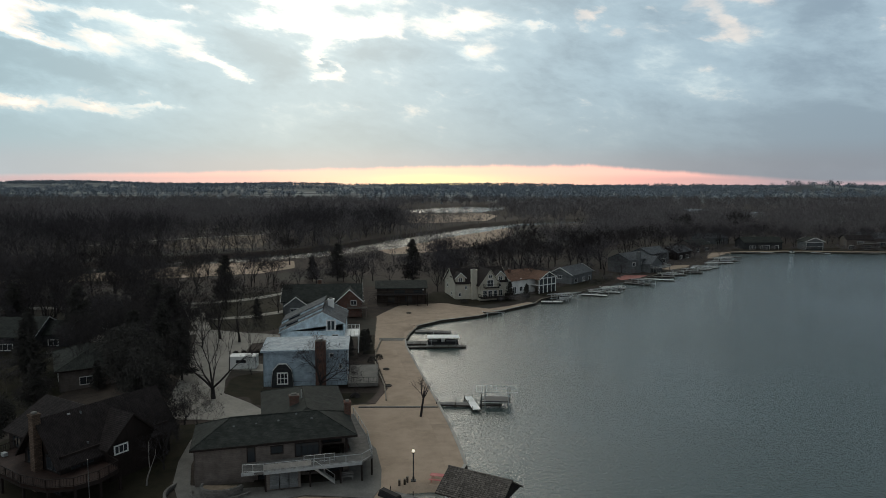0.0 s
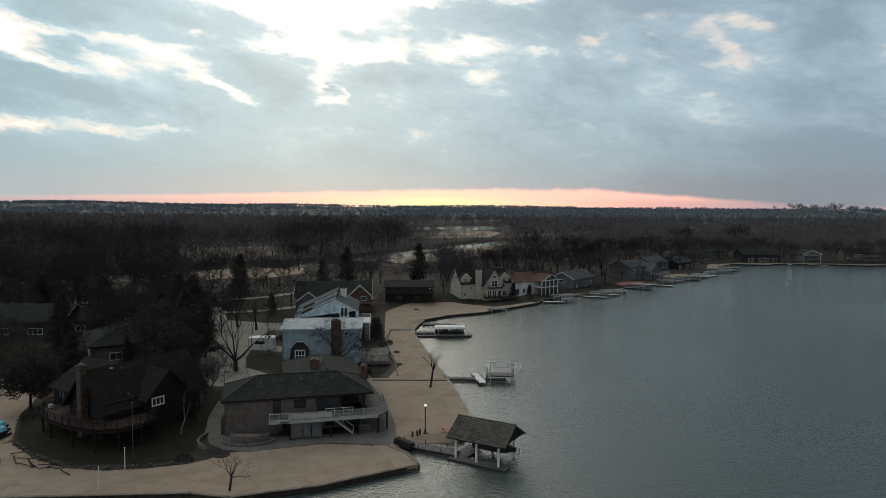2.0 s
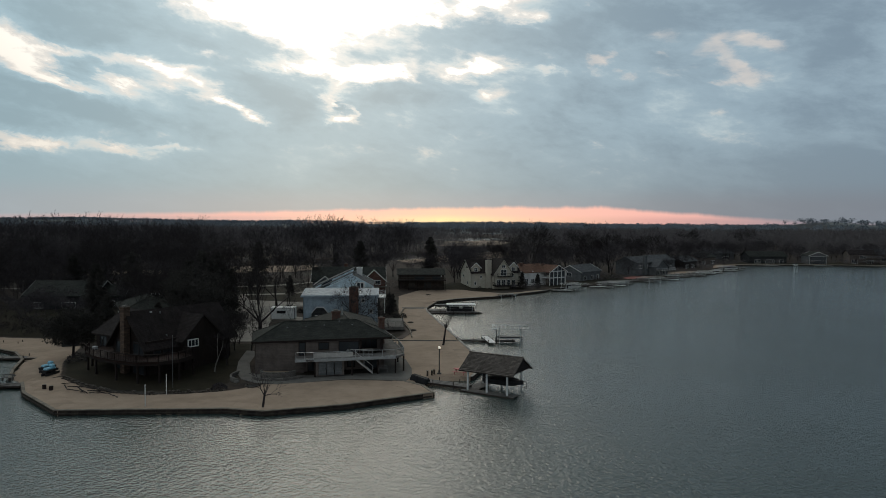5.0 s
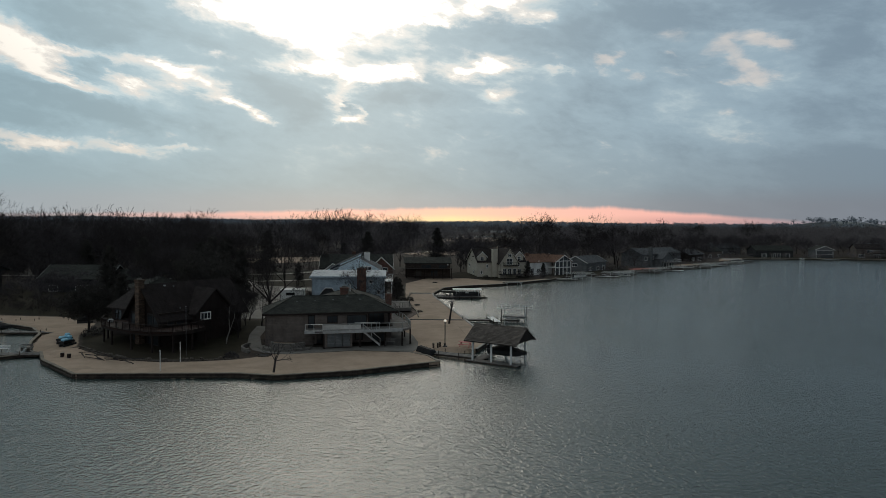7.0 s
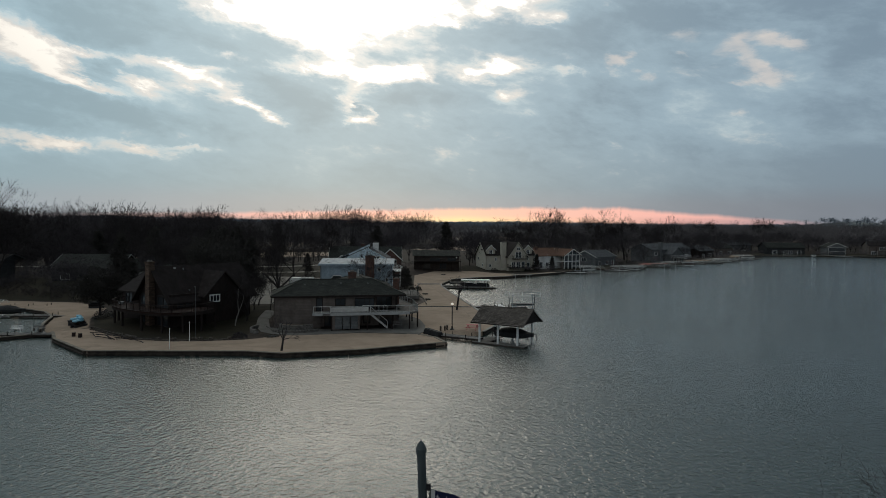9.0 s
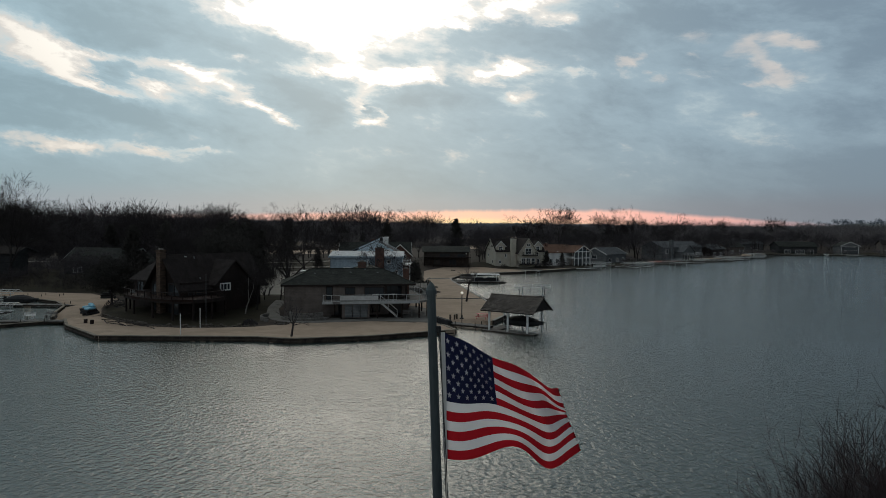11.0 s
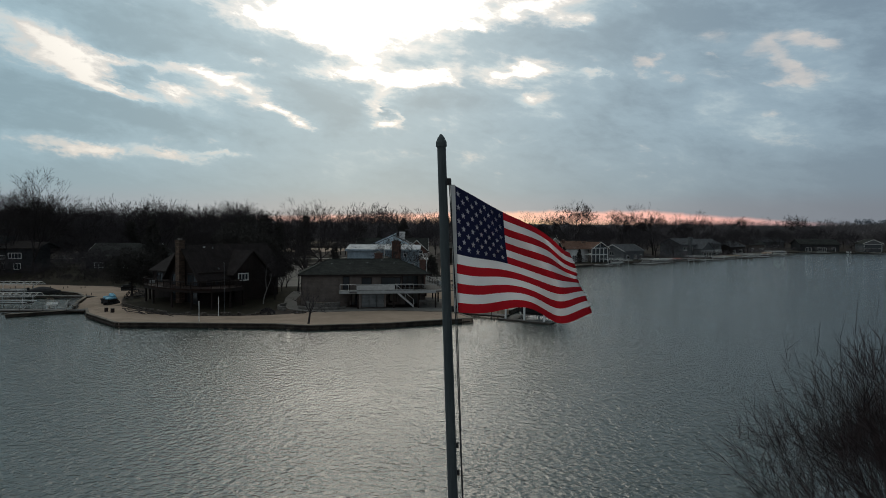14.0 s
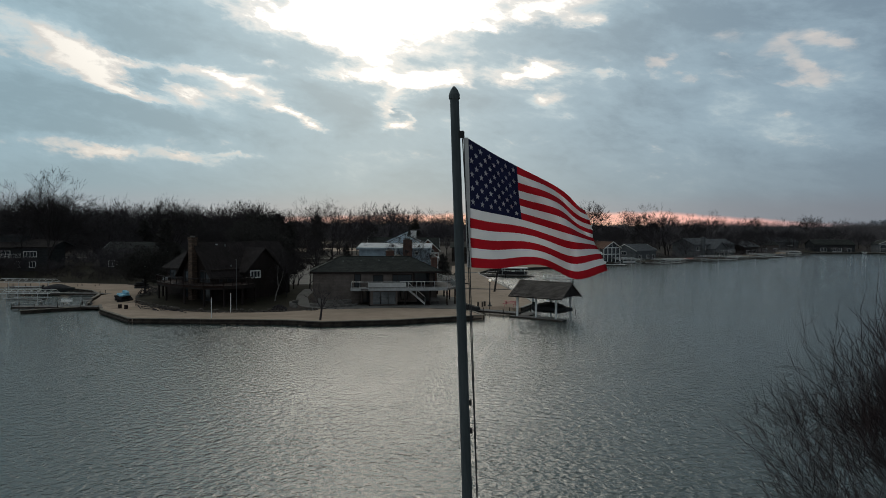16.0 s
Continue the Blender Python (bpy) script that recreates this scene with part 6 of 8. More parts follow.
def green_house_extra(h):
    gable_roof(h, 4.0, 10.2, -7.5, 1.0, 4.0, 6.8, M_ROOFDARK, M_BRICK, "y", 0.5, trim=M_WHITE)
    storey(h, 4.0, 10.2, -7.5, 1.0, -0.4, 4.0, M_BRICK, front=[(1.2, 2.6, 0.6, 2.2, 2, 1), (3.4, 4.8, 3.0, 4.2, 2, 1)], right=[(1, 3, 0.6, 2.4, 2, 1)])
    part("balcony", boxes((6.5, 11.6, -9.3, -7.5, 2.0, 2.2), (6.6, 6.8, -9.2, -9.0, -0.4, 2.0), (11.3, 11.5, -9.2, -9.0, -0.4, 2.0)), M_TAN, h)
    rail(h, [(6.5, -7.6, 2.2), (6.5, -9.25, 2.2), (11.5, -9.25, 2.2), (11.5, -7.6, 2.2)], 0.95, M_TAN, post=1.2, balusters=0.3, r=0.04)
    gable_roof(h, -9.2, -3.8, -7.0, 0.0, 3.0, 5.0, M_ROOFDARK, M_GREYSIDE, "y", 0.4, trim=M_WHITE)
    storey(h, -9.2, -3.8, -7.0, 0.0, -0.4, 3.0, M_GREYSIDE, front=[(1.2, 4.2, 0.1, 2.3, 4, 3)])
    chimney(h, -1.0, 2.0, 4.0, 8.0, 1.0, 0.8, M_BRICK)


plain_house(-28.0, 215.0, 6, 20.0, 11.0, 0, 3.8, 7.2, M_GREYSIDE, M_ROOFDARK, "dark-roofed house with white-trimmed gables and brick front", extra=green_house_extra, trim=M_WHITE)


def brown_extra(h):
    part("porch_roof", boxes((-7.0, 7.5, -7.6, -4.6, 2.5, 2.7), bevel=0.04), M_ROOFBROWN, h)
    for i in range(6):
        part("porch_post", boxes((-6.8 + i * 2.78, -6.6 + i * 2.78, -7.4, -7.2, -0.5, 2.5)), M_DARKWOOD, h)
    rail(h, [(-7.0, -7.4, 2.7), (7.3, -7.4, 2.7)], 0.8, M_DARKWOOD, post=2.0, balusters=0.5)
    part("satellite_dish", bars(((6.2, -4.6, 3.7), (6.2, -4.7, 3.75), 0.2), n=14), M_WHITE, h)


plain_house(-8.0, 232.0, 4, 14.0, 9.0, 0, 4.4, 5.8, M_BROWNSIDE, M_ROOFDARK, "long dark brown house with a low roof and posted porch", front=[(3, 5, 0.8, 2.4, 2, 1), (8, 10, 0.8, 2.4, 2, 1), (10.5, 13, 3.0, 4.2, 3, 1), (5, 8, 3.0, 4.2, 3, 1)], extra=brown_extra, frame=M_DARKSIDE)


def cream_house():
    h = thing("house", pose(13.4, 243.0, 1.6, 0, 0, 18), "cream stucco house with steep gables, balcony and tall chimney", "house")
    storey(h, -7.2, 9.5, -5.0, 5.0, -0.6, 4.6, M_CREAM, front=[(1.0, 1.7, 1.0, 2.0, 1, 1), (3.0, 3.6, 3.0, 4.0, 1, 1), (13.5, 14.7, 3.3, 4.6, 2, 2), (14.0, 15.2, 0.5, 2.4, 2, 1)], left=[(2, 3, 3.0, 4.0, 1, 1), (6, 7, 1.0, 2.0, 1, 1)])
    gable_roof(h, -7.2, 9.5, -5.0, 5.0, 4.6, 8.4, M_ROOFBROWN, M_CREAM, "x", 0.4, trim=M_CREAM)
    storey(h, -0.6, 5.6, -8.2, -4.0, -0.8, 4.4, M_CREAM, front=[(0.9, 2.2, 0.9, 3.0, 2, 2), (2.6, 3.9, 0.9, 3.0, 2, 2), (4.4, 5.5, 0.9, 3.0, 1, 2)])
    gable_roof(h, -0.6, 5.6, -8.2, 1.0, 4.4, 8.6, M_ROOFBROWN, M_CREAM, "y", 0.5, trim=M_CREAM)
    window_in(h, (0, -8.26), (6, -8.26), (1.6, 3.6, 3.5, 5.4), 2, 2)
    window_in(h, (0, -8.26), (6, -8.26), (2.0, 3.2, 6.0, 6.9), 2, 1)
    part("balcony", boxes((0.4, 5.0, -9.6, -8.2, 3.1, 3.3), bevel=0.02), M_DARKWOOD, h)
    rail(h, [(0.4, -8.3, 3.3), (0.4, -9.55, 3.3), (5.0, -9.55, 3.3), (5.0, -8.3, 3.3)], 0.95, M_STEEL, post=1.1, balusters=0.25, r=0.035)
    part("terrace", boxes((-1.2, 9.6, -11.0, -8.3, 0.3, 0.5), bevel=0.02), M_DARKWOOD, h)
    rail(h, [(-1.2, -8.4, 0.5), (-1.2, -10.9, 0.5), (9.5, -10.9, 0.5), (9.5, -8.4, 0.5)], 0.95, M_DARKWOOD, post=1.5, balusters=0.3, r=0.04)
    chimney(h, -1.6, -5.6, -0.6, 8.4, 1.7, 1.2, M_CREAM)
    for x in (-5.6, 7.4):
        storey(h, x - 1.5, x + 1.5, -4.8, -1.0, 4.2, 6.2, M_CREAM, front=[(0.9, 2.1, 0.5, 1.7, 2, 2)])
        gable_roof(h, x - 1.5, x + 1.5, -4.8, -0.5, 6.2, 7.6, M_ROOFBROWN, M_CREAM, "y", 0.3, trim=M_WHITE)
    return h


cream_house()


def orange_house():
    h = thing("house", pose(27.4, 252.6, 1.4, 0, 0, 40), "white house with orange-brown roof and tall screened gable porch", "house")
    storey(h, -6.0, 5.5, -4.5, 5.5, -0.5, 4.2, M_WHITE, front=[(1.0, 2.4, 0.3, 2.4, 2, 1), (4.0, 5.4, 0.8, 2.2, 2, 1), (6.8, 8.4, 0.3, 2.4, 2, 1)])
    gable_roof(h, -6.0, 9.0, -4.5, 5.5, 4.2, 6.5, M_ROOFORANGE, M_WHITE, "x", 0.5, trim=M_WHITE)
    part("roof_ridge_flashing", boxes((-1.6, -1.3, -4.9, 0.4, 4.2, 4.3)), M_WHITE, h)
    chimney(h, -2.8, -0.6, 4.5, 7.0, 0.9, 0.8, M_BRICK)
    # screened porch
    x0, x1, y0, y1 = 3.0, 11.0, -8.4, -1.0
    gable_roof(h, x0, x1, y0, y1, 4.3, 6.3, M_ROOFORANGE, M_GLASS, "y", 0.5, trim=M_WHITE)
    part("porch_floor", boxes((x0, x1, y0, y1, 1.9, 2.15)), M_WHITE, h)
    part("screen", boxes((x0 + 0.1, x1 - 0.1, y0 + 0.25, y0 + 0.28, -0.4, 4.3), (x1 - 0.28, x1 - 0.25, y0 + 0.3, y1, -0.4, 4.3)), M_GLASS, h, "dark insect screen")
    for i in range(5):
        x = x0 + (x1 - x0) * i / 4
        part("porch_post", boxes((x - 0.12, x + 0.12, y0, y0 + 0.24, -0.5, 4.3 + (2.0 - abs(i - 2)) * 0.85), bevel=0.02), M_WHITE, h)
    for y in (-5.8, -3.4):
        part("porch_post", boxes((x1 - 0.24, x1, y - 0.12, y + 0.12, -0.5, 4.3)), M_WHITE, h)
    part("porch_beam", boxes((x0, x1, y0 - 0.02, y0 + 0.2, 4.1, 4.35), (x1 - 0.2, x1 + 0.02, y0, y1, 4.1, 4.35)), M_WHITE, h)
    return h


orange_house()
plain_house(51.0, 277.0, 52, 16.0, 9.0, 0, 3.4, 5.6, M_GREYSIDE, M_ROOFGREY, "grey-sided house with a white-edged gable roof", trim=M_WHITE, front=[(2, 4, 0.8, 2.2, 2, 1), (8, 10, 0.8, 2.2, 2, 1), (13, 14.5, 0.2, 2.3, 1, 1)], left=[(3, 5, 2.2, 3.4, 2, 1)])


def grey_extra(h):
    chimney(h, -2.0, -5.4, -0.5, 8.2, 1.5, 1.2, M_GREYSIDE)
    storey(h, 1.0, 9.0, -9.0, -4.0, -0.6, 3.6, M_GREYSIDE, front=[(1.0, 3.0, 0.4, 2.4, 2, 1), (4.5, 6.5, 0.4, 2.4, 2, 1)])
    gable_roof(h, 1.0, 9.0, -9.0, 0.0, 3.6, 6.4, M_ROOFGREY, M_GREYSIDE, "y", 0.4, trim=M_GREYSIDE)
    part("deck", boxes((0.5, 10.5, -12.0, -9.0, 1.9, 2.1), (0.7, 0.9, -11.8, -11.6, -1, 1.9), (10.1, 10.3, -11.8, -11.6, -1, 1.9)), M_DECKING, h)
    rail(h, [(0.5, -9.1, 2.1), (0.5, -11.9, 2.1), (10.4, -11.9, 2.1), (10.4, -9.1, 2.1)], 0.95, M_ALU, post=1.6, balusters=0.4)


plain_house(80.0, 304.0, 40, 15.0, 10.0, 0, 5.4, 7.6, M_GREYSIDE, M_ROOFGREY, "two-storey grey house with a tall chimney above the shore", front=[(2, 4, 3.4, 4.8, 2, 1), (6, 8, 3.4, 4.8, 2, 1)], extra=grey_extra)
plain_house(97.0, 332.0, 42, 15.0, 10.0, 0, 4.6, 6.8, M_GREYSIDE, M_ROOFGREY, "grey gabled house among bare trees", front=[(2, 4, 3.0, 4.4, 2, 1), (9, 12, 0.5, 2.4, 3, 1)])
plain_house(115.0, 352.0, 48, 17.0, 10.0, 0, 3.4, 5.6, M_DARKWOOD, M_ROOFGREY, "low brown house with a grey roof", front=[(3, 6, 0.6, 2.2, 3, 1), (10, 14, 0.6, 2.2, 3, 1)])
plain_house(136.0, 384.0, 40, 17.0, 10.0, 0, 3.6, 5.8, M_TAN, M_ROOFDARK, "low tan house with a dark roof near the far shore", front=[(3, 6, 0.6, 2.2, 3, 1), (12, 16, 0.6, 2.2, 3, 1)])
def balcony_extra(h):
    for z in (1.0, 3.0):
        b = part("balcony", boxes((-1.0, 8.5, -8.0, -5.0, z - 0.2, z), (8.1, 8.3, -7.9, -7.7, -1.0, z), (-0.9, -0.7, -7.9, -7.7, -1.0, z)), M_TAN, h)
        rail(h, [(-1.0, -7.9, z), (8.4, -7.9, z), (8.4, -5.1, z)], 0.95, M_GREYWHITE, post=1.6, balusters=0.5)


plain_house(176.5, 397.0, 4, 21.0, 10.0, 0, 3.8, 6.2, M_DARKSIDE, M_ROOFDARK, "long low grey house on the far shore", front=[(3, 6, 0.6, 2.4, 4, 1), (9, 14, 0.6, 2.4, 5, 1), (17, 19, 0.2, 2.4, 1, 1)])
plain_house(202.0, 392.0, -4, 9.6, 9.0, 0, 4.6, 6.6, M_GREYSIDE, M_ROOFDARK, "pale-edged gabled house with a deep dark porch", axis="y", trim=M_WHITE, front=[(0.5, 9.1, 0.6, 4.6, 1, 2)])
plain_house(229.0, 396.0, -10, 13.0, 10.0, 0, 5.0, 7.2, M_TAN, M_ROOFBROWN, "tan two-storey house with balconies on the far shore", front=[(1, 4, 0.4, 2.3, 3, 1), (5, 8, 3.0, 4.6, 3, 1), (8.5, 12, 0.4, 2.3, 3, 1)], extra=balcony_extra)
plain_house(246.0, 407.0, -20, 17.0, 11.0, 0, 4.0, 6.8, M_TAN, M_ROOFGREY, "tan house with a grey roof behind the far shore", front=[(2, 6, 0.4, 2.3, 3, 1), (9, 13, 0.4, 2.3, 3, 1)])
plain_house(157.0, 414.0, 10, 16.0, 10.0, 0, 3.6, 6.0, M_GREYSIDE, M_ROOFGREY, "grey-roofed house above the corner of the lake", front=[(2, 5, 0.8, 2.2, 3, 1), (9, 13, 0.8, 2.2, 3, 1)])
plain_house(352.0, 592.0, -8, 24.0, 12.0, 0, 4.2, 7.0, M_WHITE, M_ROOFPALE, "pale-roofed house in a clearing beyond the lake", front=[(3, 6, 0.8, 2.4, 2, 1), (12, 16, 0.8, 2.4, 3, 1)])
plain_house(392.0, 640.0, 6, 22.0, 12.0, 0, 4.2, 7.0, M_GREYSIDE, M_ROOFPALE, "grey house with a pale roof on the far rise", front=[(3, 6, 0.8, 2.4, 2, 1), (12, 16, 0.8, 2.4, 3, 1)])
plain_house(296.0, 660.0, 12, 18.0, 11.0, 0, 4.0, 6.6, M_WHITE, M_ROOFPALE, "small white building in the pale clearing", front=[(3, 6, 0.8, 2.4, 2, 1)])
plain_house(276.0, 745.0, -6, 26.0, 11.0, 0, 3.8, 6.2, M_WHITE, M_ROOFPALE, "long low white building far behind the trees", front=[(3, 6, 0.8, 2.4, 2, 1)])
# inland houses
plain_house(-60.0, 154.6, -60, 15.0, 10.0, 0, 3.1, 5.2, M_TAN, M_ROOFDARK, "low house with a green-grey hip roof among conifers", style="hip", front=[(2, 4, 0.9, 2.2, 2, 1), (8, 11, 0.9, 2.2, 3, 1)], right=[(3, 5, 0.9, 2.2, 2, 1)])


def slate_extra(h):
    storey(h, 7.6, 12.6, -2.4, 4.4, -0.6, 2.9, M_DARKSIDE, front=[(1, 3, 0.9, 2.1, 2, 1)])
    gable_roof(h, 7.6, 12.6, -2.4, 4.4, 2.9, 5.0, M_ROOFDARK, M_DARKSIDE, "x", 0.4, trim=M_GREYWHITE)


plain_house(-87.0, 176.0, 4, 15.0, 12.0, 0, 3.3, 6.0, M_DARKSIDE, M_ROOFDARK, "grey house with white eaves behind conifers", trim=M_GREYWHITE, front=[(2, 4, 0.9, 2.2, 2, 1), (8, 11, 0.9, 2.2, 3, 1)], extra=slate_extra)
plain_house(-72.0, 196.0, 20, 13.0, 9.0, 0, 3.2, 5.8, M_TAN, M_ROOFBROWN, "small brown-roofed house in the trees", front=[(2, 4, 0.9, 2.2, 2, 1)])


def left_extra(h):
    part("deck", boxes((-9.0, 3.5, -9.0, -5.0, 2.3, 2.5), bevel=0.02), M_DARKWOOD, h)
    rail(h, [(-8.9, -8.9, 2.5), (3.4, -8.9, 2.5), (3.4, -5.2, 2.5)], 0.95, M_WHITE, post=1.5, balusters=0.4)
    for x in (-8.6, -3.0, 3.2):
        part("deck_post", boxes((x - 0.1, x + 0.1, -8.8, -8.6, -1.0, 2.3)), M_DARKWOOD, h)
    storey(h, 4.0, 10.0, -8.0, -0.5, -0.8, 5.2, M_DARKSIDE, front=[(0.6, 3.4, 3.6, 4.8, 4, 1), (1.8, 3.2, 1.2, 2.5, 2, 1)])
    gable_roof(h, 3.5, 10.5, -8.0, 2.0, 5.2, 6.4, M_ROOFBROWN, M_DARKSIDE, "x", 0.5, trim=M_DARKSIDE)
    part("clerestory", boxes((-4.0, 1.0, -2.0, 2.0, 5.4, 7.6), bevel=0.05), M_DARKSIDE, h)


plain_house(-112.0, 167.5, 8, 12.0, 10.0, 0, 5.0, 6.6, M_DARKSIDE, M_ROOFBROWN, "grey two-storey house with white eaves and a raised deck", trim=M_DARKSIDE, front=[(3, 6, 3.4, 4.6, 3, 1), (7, 9, 0.8, 2.2, 2, 1)], extra=left_extra)

# ------------------------------------------------------------ boathouse, docks and lifts
def boathouse():
    h = thing("boathouse", pose(6.1, 105.0, 0.3, 0, 0, -30.5), "open boathouse with a weathered cedar-shingle roof on white posts", "boathouse")
    L, W, E, R = 7.6, 6.0, 2.85, 4.65
    for s in (-1, 1):
        bm = bmesh.new()
        slab(bm, [(-L / 2, s * W / 2, E), (L / 2, s * W / 2, E), (L / 2, 0, R), (-L / 2, 0, R)], 0.14)
        r = part("roof_slope", bm, M_SHINGLE, h, "weathered cedar shingles")
        # butt ends of the shingle courses
        n = 14
        for i in range(1, n):
            f = i / n
            y, z = s * W / 2 * (1 - f), E + (R - E) * f
            part("shingle_course", boxes((-L / 2, L / 2, y - 0.012, y + 0.012, z - 0.01, z + 0.028)), M_SHINGLE, r)
    part("ridge_cap", bars(((-L / 2 - 0.05, 0, R + 0.02), (L / 2 + 0.05, 0, R + 0.02), 0.1)), M_SHINGLE, h)
    for x in (-L / 2 + 0.1, L / 2 - 0.25):
        bm = bmesh.new()
        tri = [(-W / 2 + 0.5, E + 0.1), (W / 2 - 0.5, E + 0.1), (0, R - 0.22)]
        a, b = [bm.verts.new((x, y, z)) for y, z in tri], [bm.verts.new((x + 0.12, y, z)) for y, z in tri]
        bm.faces.new(a), bm.faces.new(b[::-1])
        for i in range(3):
            bm.faces.new((a[i], b[i], b[(i + 1) % 3], a[(i + 1) % 3]))
        part("gable", bm, M_DARKWOOD, h)
    for i, x in enumerate((-2.9, -0.2, 2.6)):
        for y in (-2.15, 2.15):
            part("post", boxes((x - 0.11, x + 0.11, y - 0.11, y + 0.11, -1.9, E + 0.25), bevel=0.015), M_WHITE, h)
    part("beam", boxes((-3.5, 3.4, -2.25, -2.05, E + 0.02, E + 0.3), (-3.5, 3.4, 2.05, 2.25, E + 0.02, E + 0.3)), M_WHITE, h)
    for i in range(24):
        x = -3.7 + i * 0.31
        part("plank", boxes((x, x + 0.29, -2.75, -1.35, 0.16, 0.22)), M_DECKING, h)
        if i < 6:
            part("plank", boxes((x, x + 0.29, -1.35, 2.6, 0.16, 0.22)), M_DECKING, h)
    part("dock_frame", boxes((-3.7, 3.7, -2.75, -2.6, -0.1, 0.16), (-3.7, 3.7, -1.45, -1.35, -0.1, 0.16), (-3.7, -3.55, -2.7, 2.6, -0.1, 0.16)), M_PILE, h)
    rail(h, [(-3.4, 2.4, 0.2), (3.2, 2.4, 0.2)], 0.9, M_DARKWOOD, post=1.4)
    return h


def hull(L, W, H, z, nose=0.55, n=9):
    """A boat hull: rounded sections that close towards the bow."""
    bm = bmesh.new()
    rings = []
    for i in range(n):
        t = i / (n - 1)
        w = W / 2 * (1 - max(0, (t - nose) / (1 - nose)) ** 2.2 * 0.96)
        keel = z + H * 0.75 * max(0, (t - nose) / (1 - nose)) ** 2.5
        x = L * (t - 0.5)
        rings.append([bm.verts.new((x, -w, z + H)), bm.verts.new((x, -w * 0.92, z + H * 0.5)), bm.verts.new((x, -w * 0.5, keel + 0.08)), bm.verts.new((x, 0, keel)), bm.verts.new((x, w * 0.5, keel + 0.08)), bm.verts.new((x, w * 0.92, z + H * 0.5)), bm.verts.new((x, w, z + H))])
    for a, b in zip(rings, rings[1:]):
        for i in range(6):
            bm.faces.new((a[i], a[i + 1], b[i + 1], b[i]))
        bm.faces.new((a[6], a[0], b[0], b[6]))
    bm.faces.new(rings[0])
    bm.faces.new(rings[-1][::-1])
    return bm


def covered_boat(m, label, L=5.6, W=2.1, mat=None):
    b = thing("boat", m, label, "boat")
    part("hull", hull(L, W, 0.85, 0.0), mat or M_STEEL, b)
    bm = bmesh.new()
    rows = []
    for i in range(8):
        t = i / 7
        w = W / 2 * 1.03 * (1 - max(0, (t - 0.55) / 0.45) ** 2.2 * 0.93)
        top = 0.9 + 0.55 * math.sin(math.pi * min(1, t * 1.15)) ** 0.8
        rows.append([bm.verts.new((L * (t - 0.5), y * w, 0.84 + (top - 0.84) * (1 - abs(y) ** 1.6))) for y in (-1, -0.6, 0, 0.6, 1)])
    for a, c in zip(rows, rows[1:]):
        for i in range(4):
            bm.faces.new((a[i], a[i + 1], c[i + 1], c[i]))
    part("cover", bm, M_BLACK, b, "dark fitted boat cover")
    part("outboard_motor", boxes((-L / 2 - 0.45, -L / 2 - 0.05, -0.2, 0.2, 0.2, 1.25), bevel=0.08), M_BLACK, b)
    return b


boathouse()
covered_boat(pose(7.3, 106.2, 0.75, 0, 0, -30.5), "covered motorboat hoisted inside the boathouse", 5.4, 2.0)


def dock(x, y, yaw, L, W, label, z=0.42, mat=None, posts=True, name="dock"):
    d = thing(name, pose(x, y, 0.3, 0, 0, yaw), label, "dock")
    n = max(2, int(L / 0.5))
    t = z - 0.3
    for i in range(n):
        part("plank", boxes((i * L / n + 0.012, (i + 1) * L / n - 0.012, -W / 2, W / 2, t, t + 0.06)), mat or M_DECKING, d)
    part("dock_frame", boxes((0, L, -W / 2, -W / 2 + 0.1, t - 0.22, t), (0, L, W / 2 - 0.1, W / 2, t - 0.22, t)), M_PILE, d)
    if posts:
        for i in range(int(L / 3) + 1):
            for s in (-1, 1):
                p = min(L, i * 3.0 + 0.2)
                part("dock_post", bars(((p, s * (W / 2 + 0.08), -1.9), (p, s * (W / 2 + 0.08), t + 0.5), 0.06)), M_PILE, d)
    return d


dock(-4.4, 109.3, -27.5, 8.0, 1.7, "grey plank walkway from the beach to the boathouse", 0.75)
dock(1.6, 141.2, -6, 5.4, 1.3, "long narrow dock from the seawall", 0.7)
dock(8.0, 137.9, 99, 6.6, 1.25, "short white T-shaped dock end", 0.72, mat=M_WHITE)
dock(8.6, 140.7, -4, 3.6, 0.8, "dark gangway to the boat lift", 0.7)
dock(-4.8, 183.0, 2, 10.5, 2.6, "grey pontoon dock beside the cove", 0.65)
dock(-3.0, 195.0, -5, 8.5, 2.2, "low weathered dock inside the cove", 0.55)
dock(-4.6, 179.3, 2, 13.0, 1.3, "dark narrow dock beside the canopied boat", 0.62)


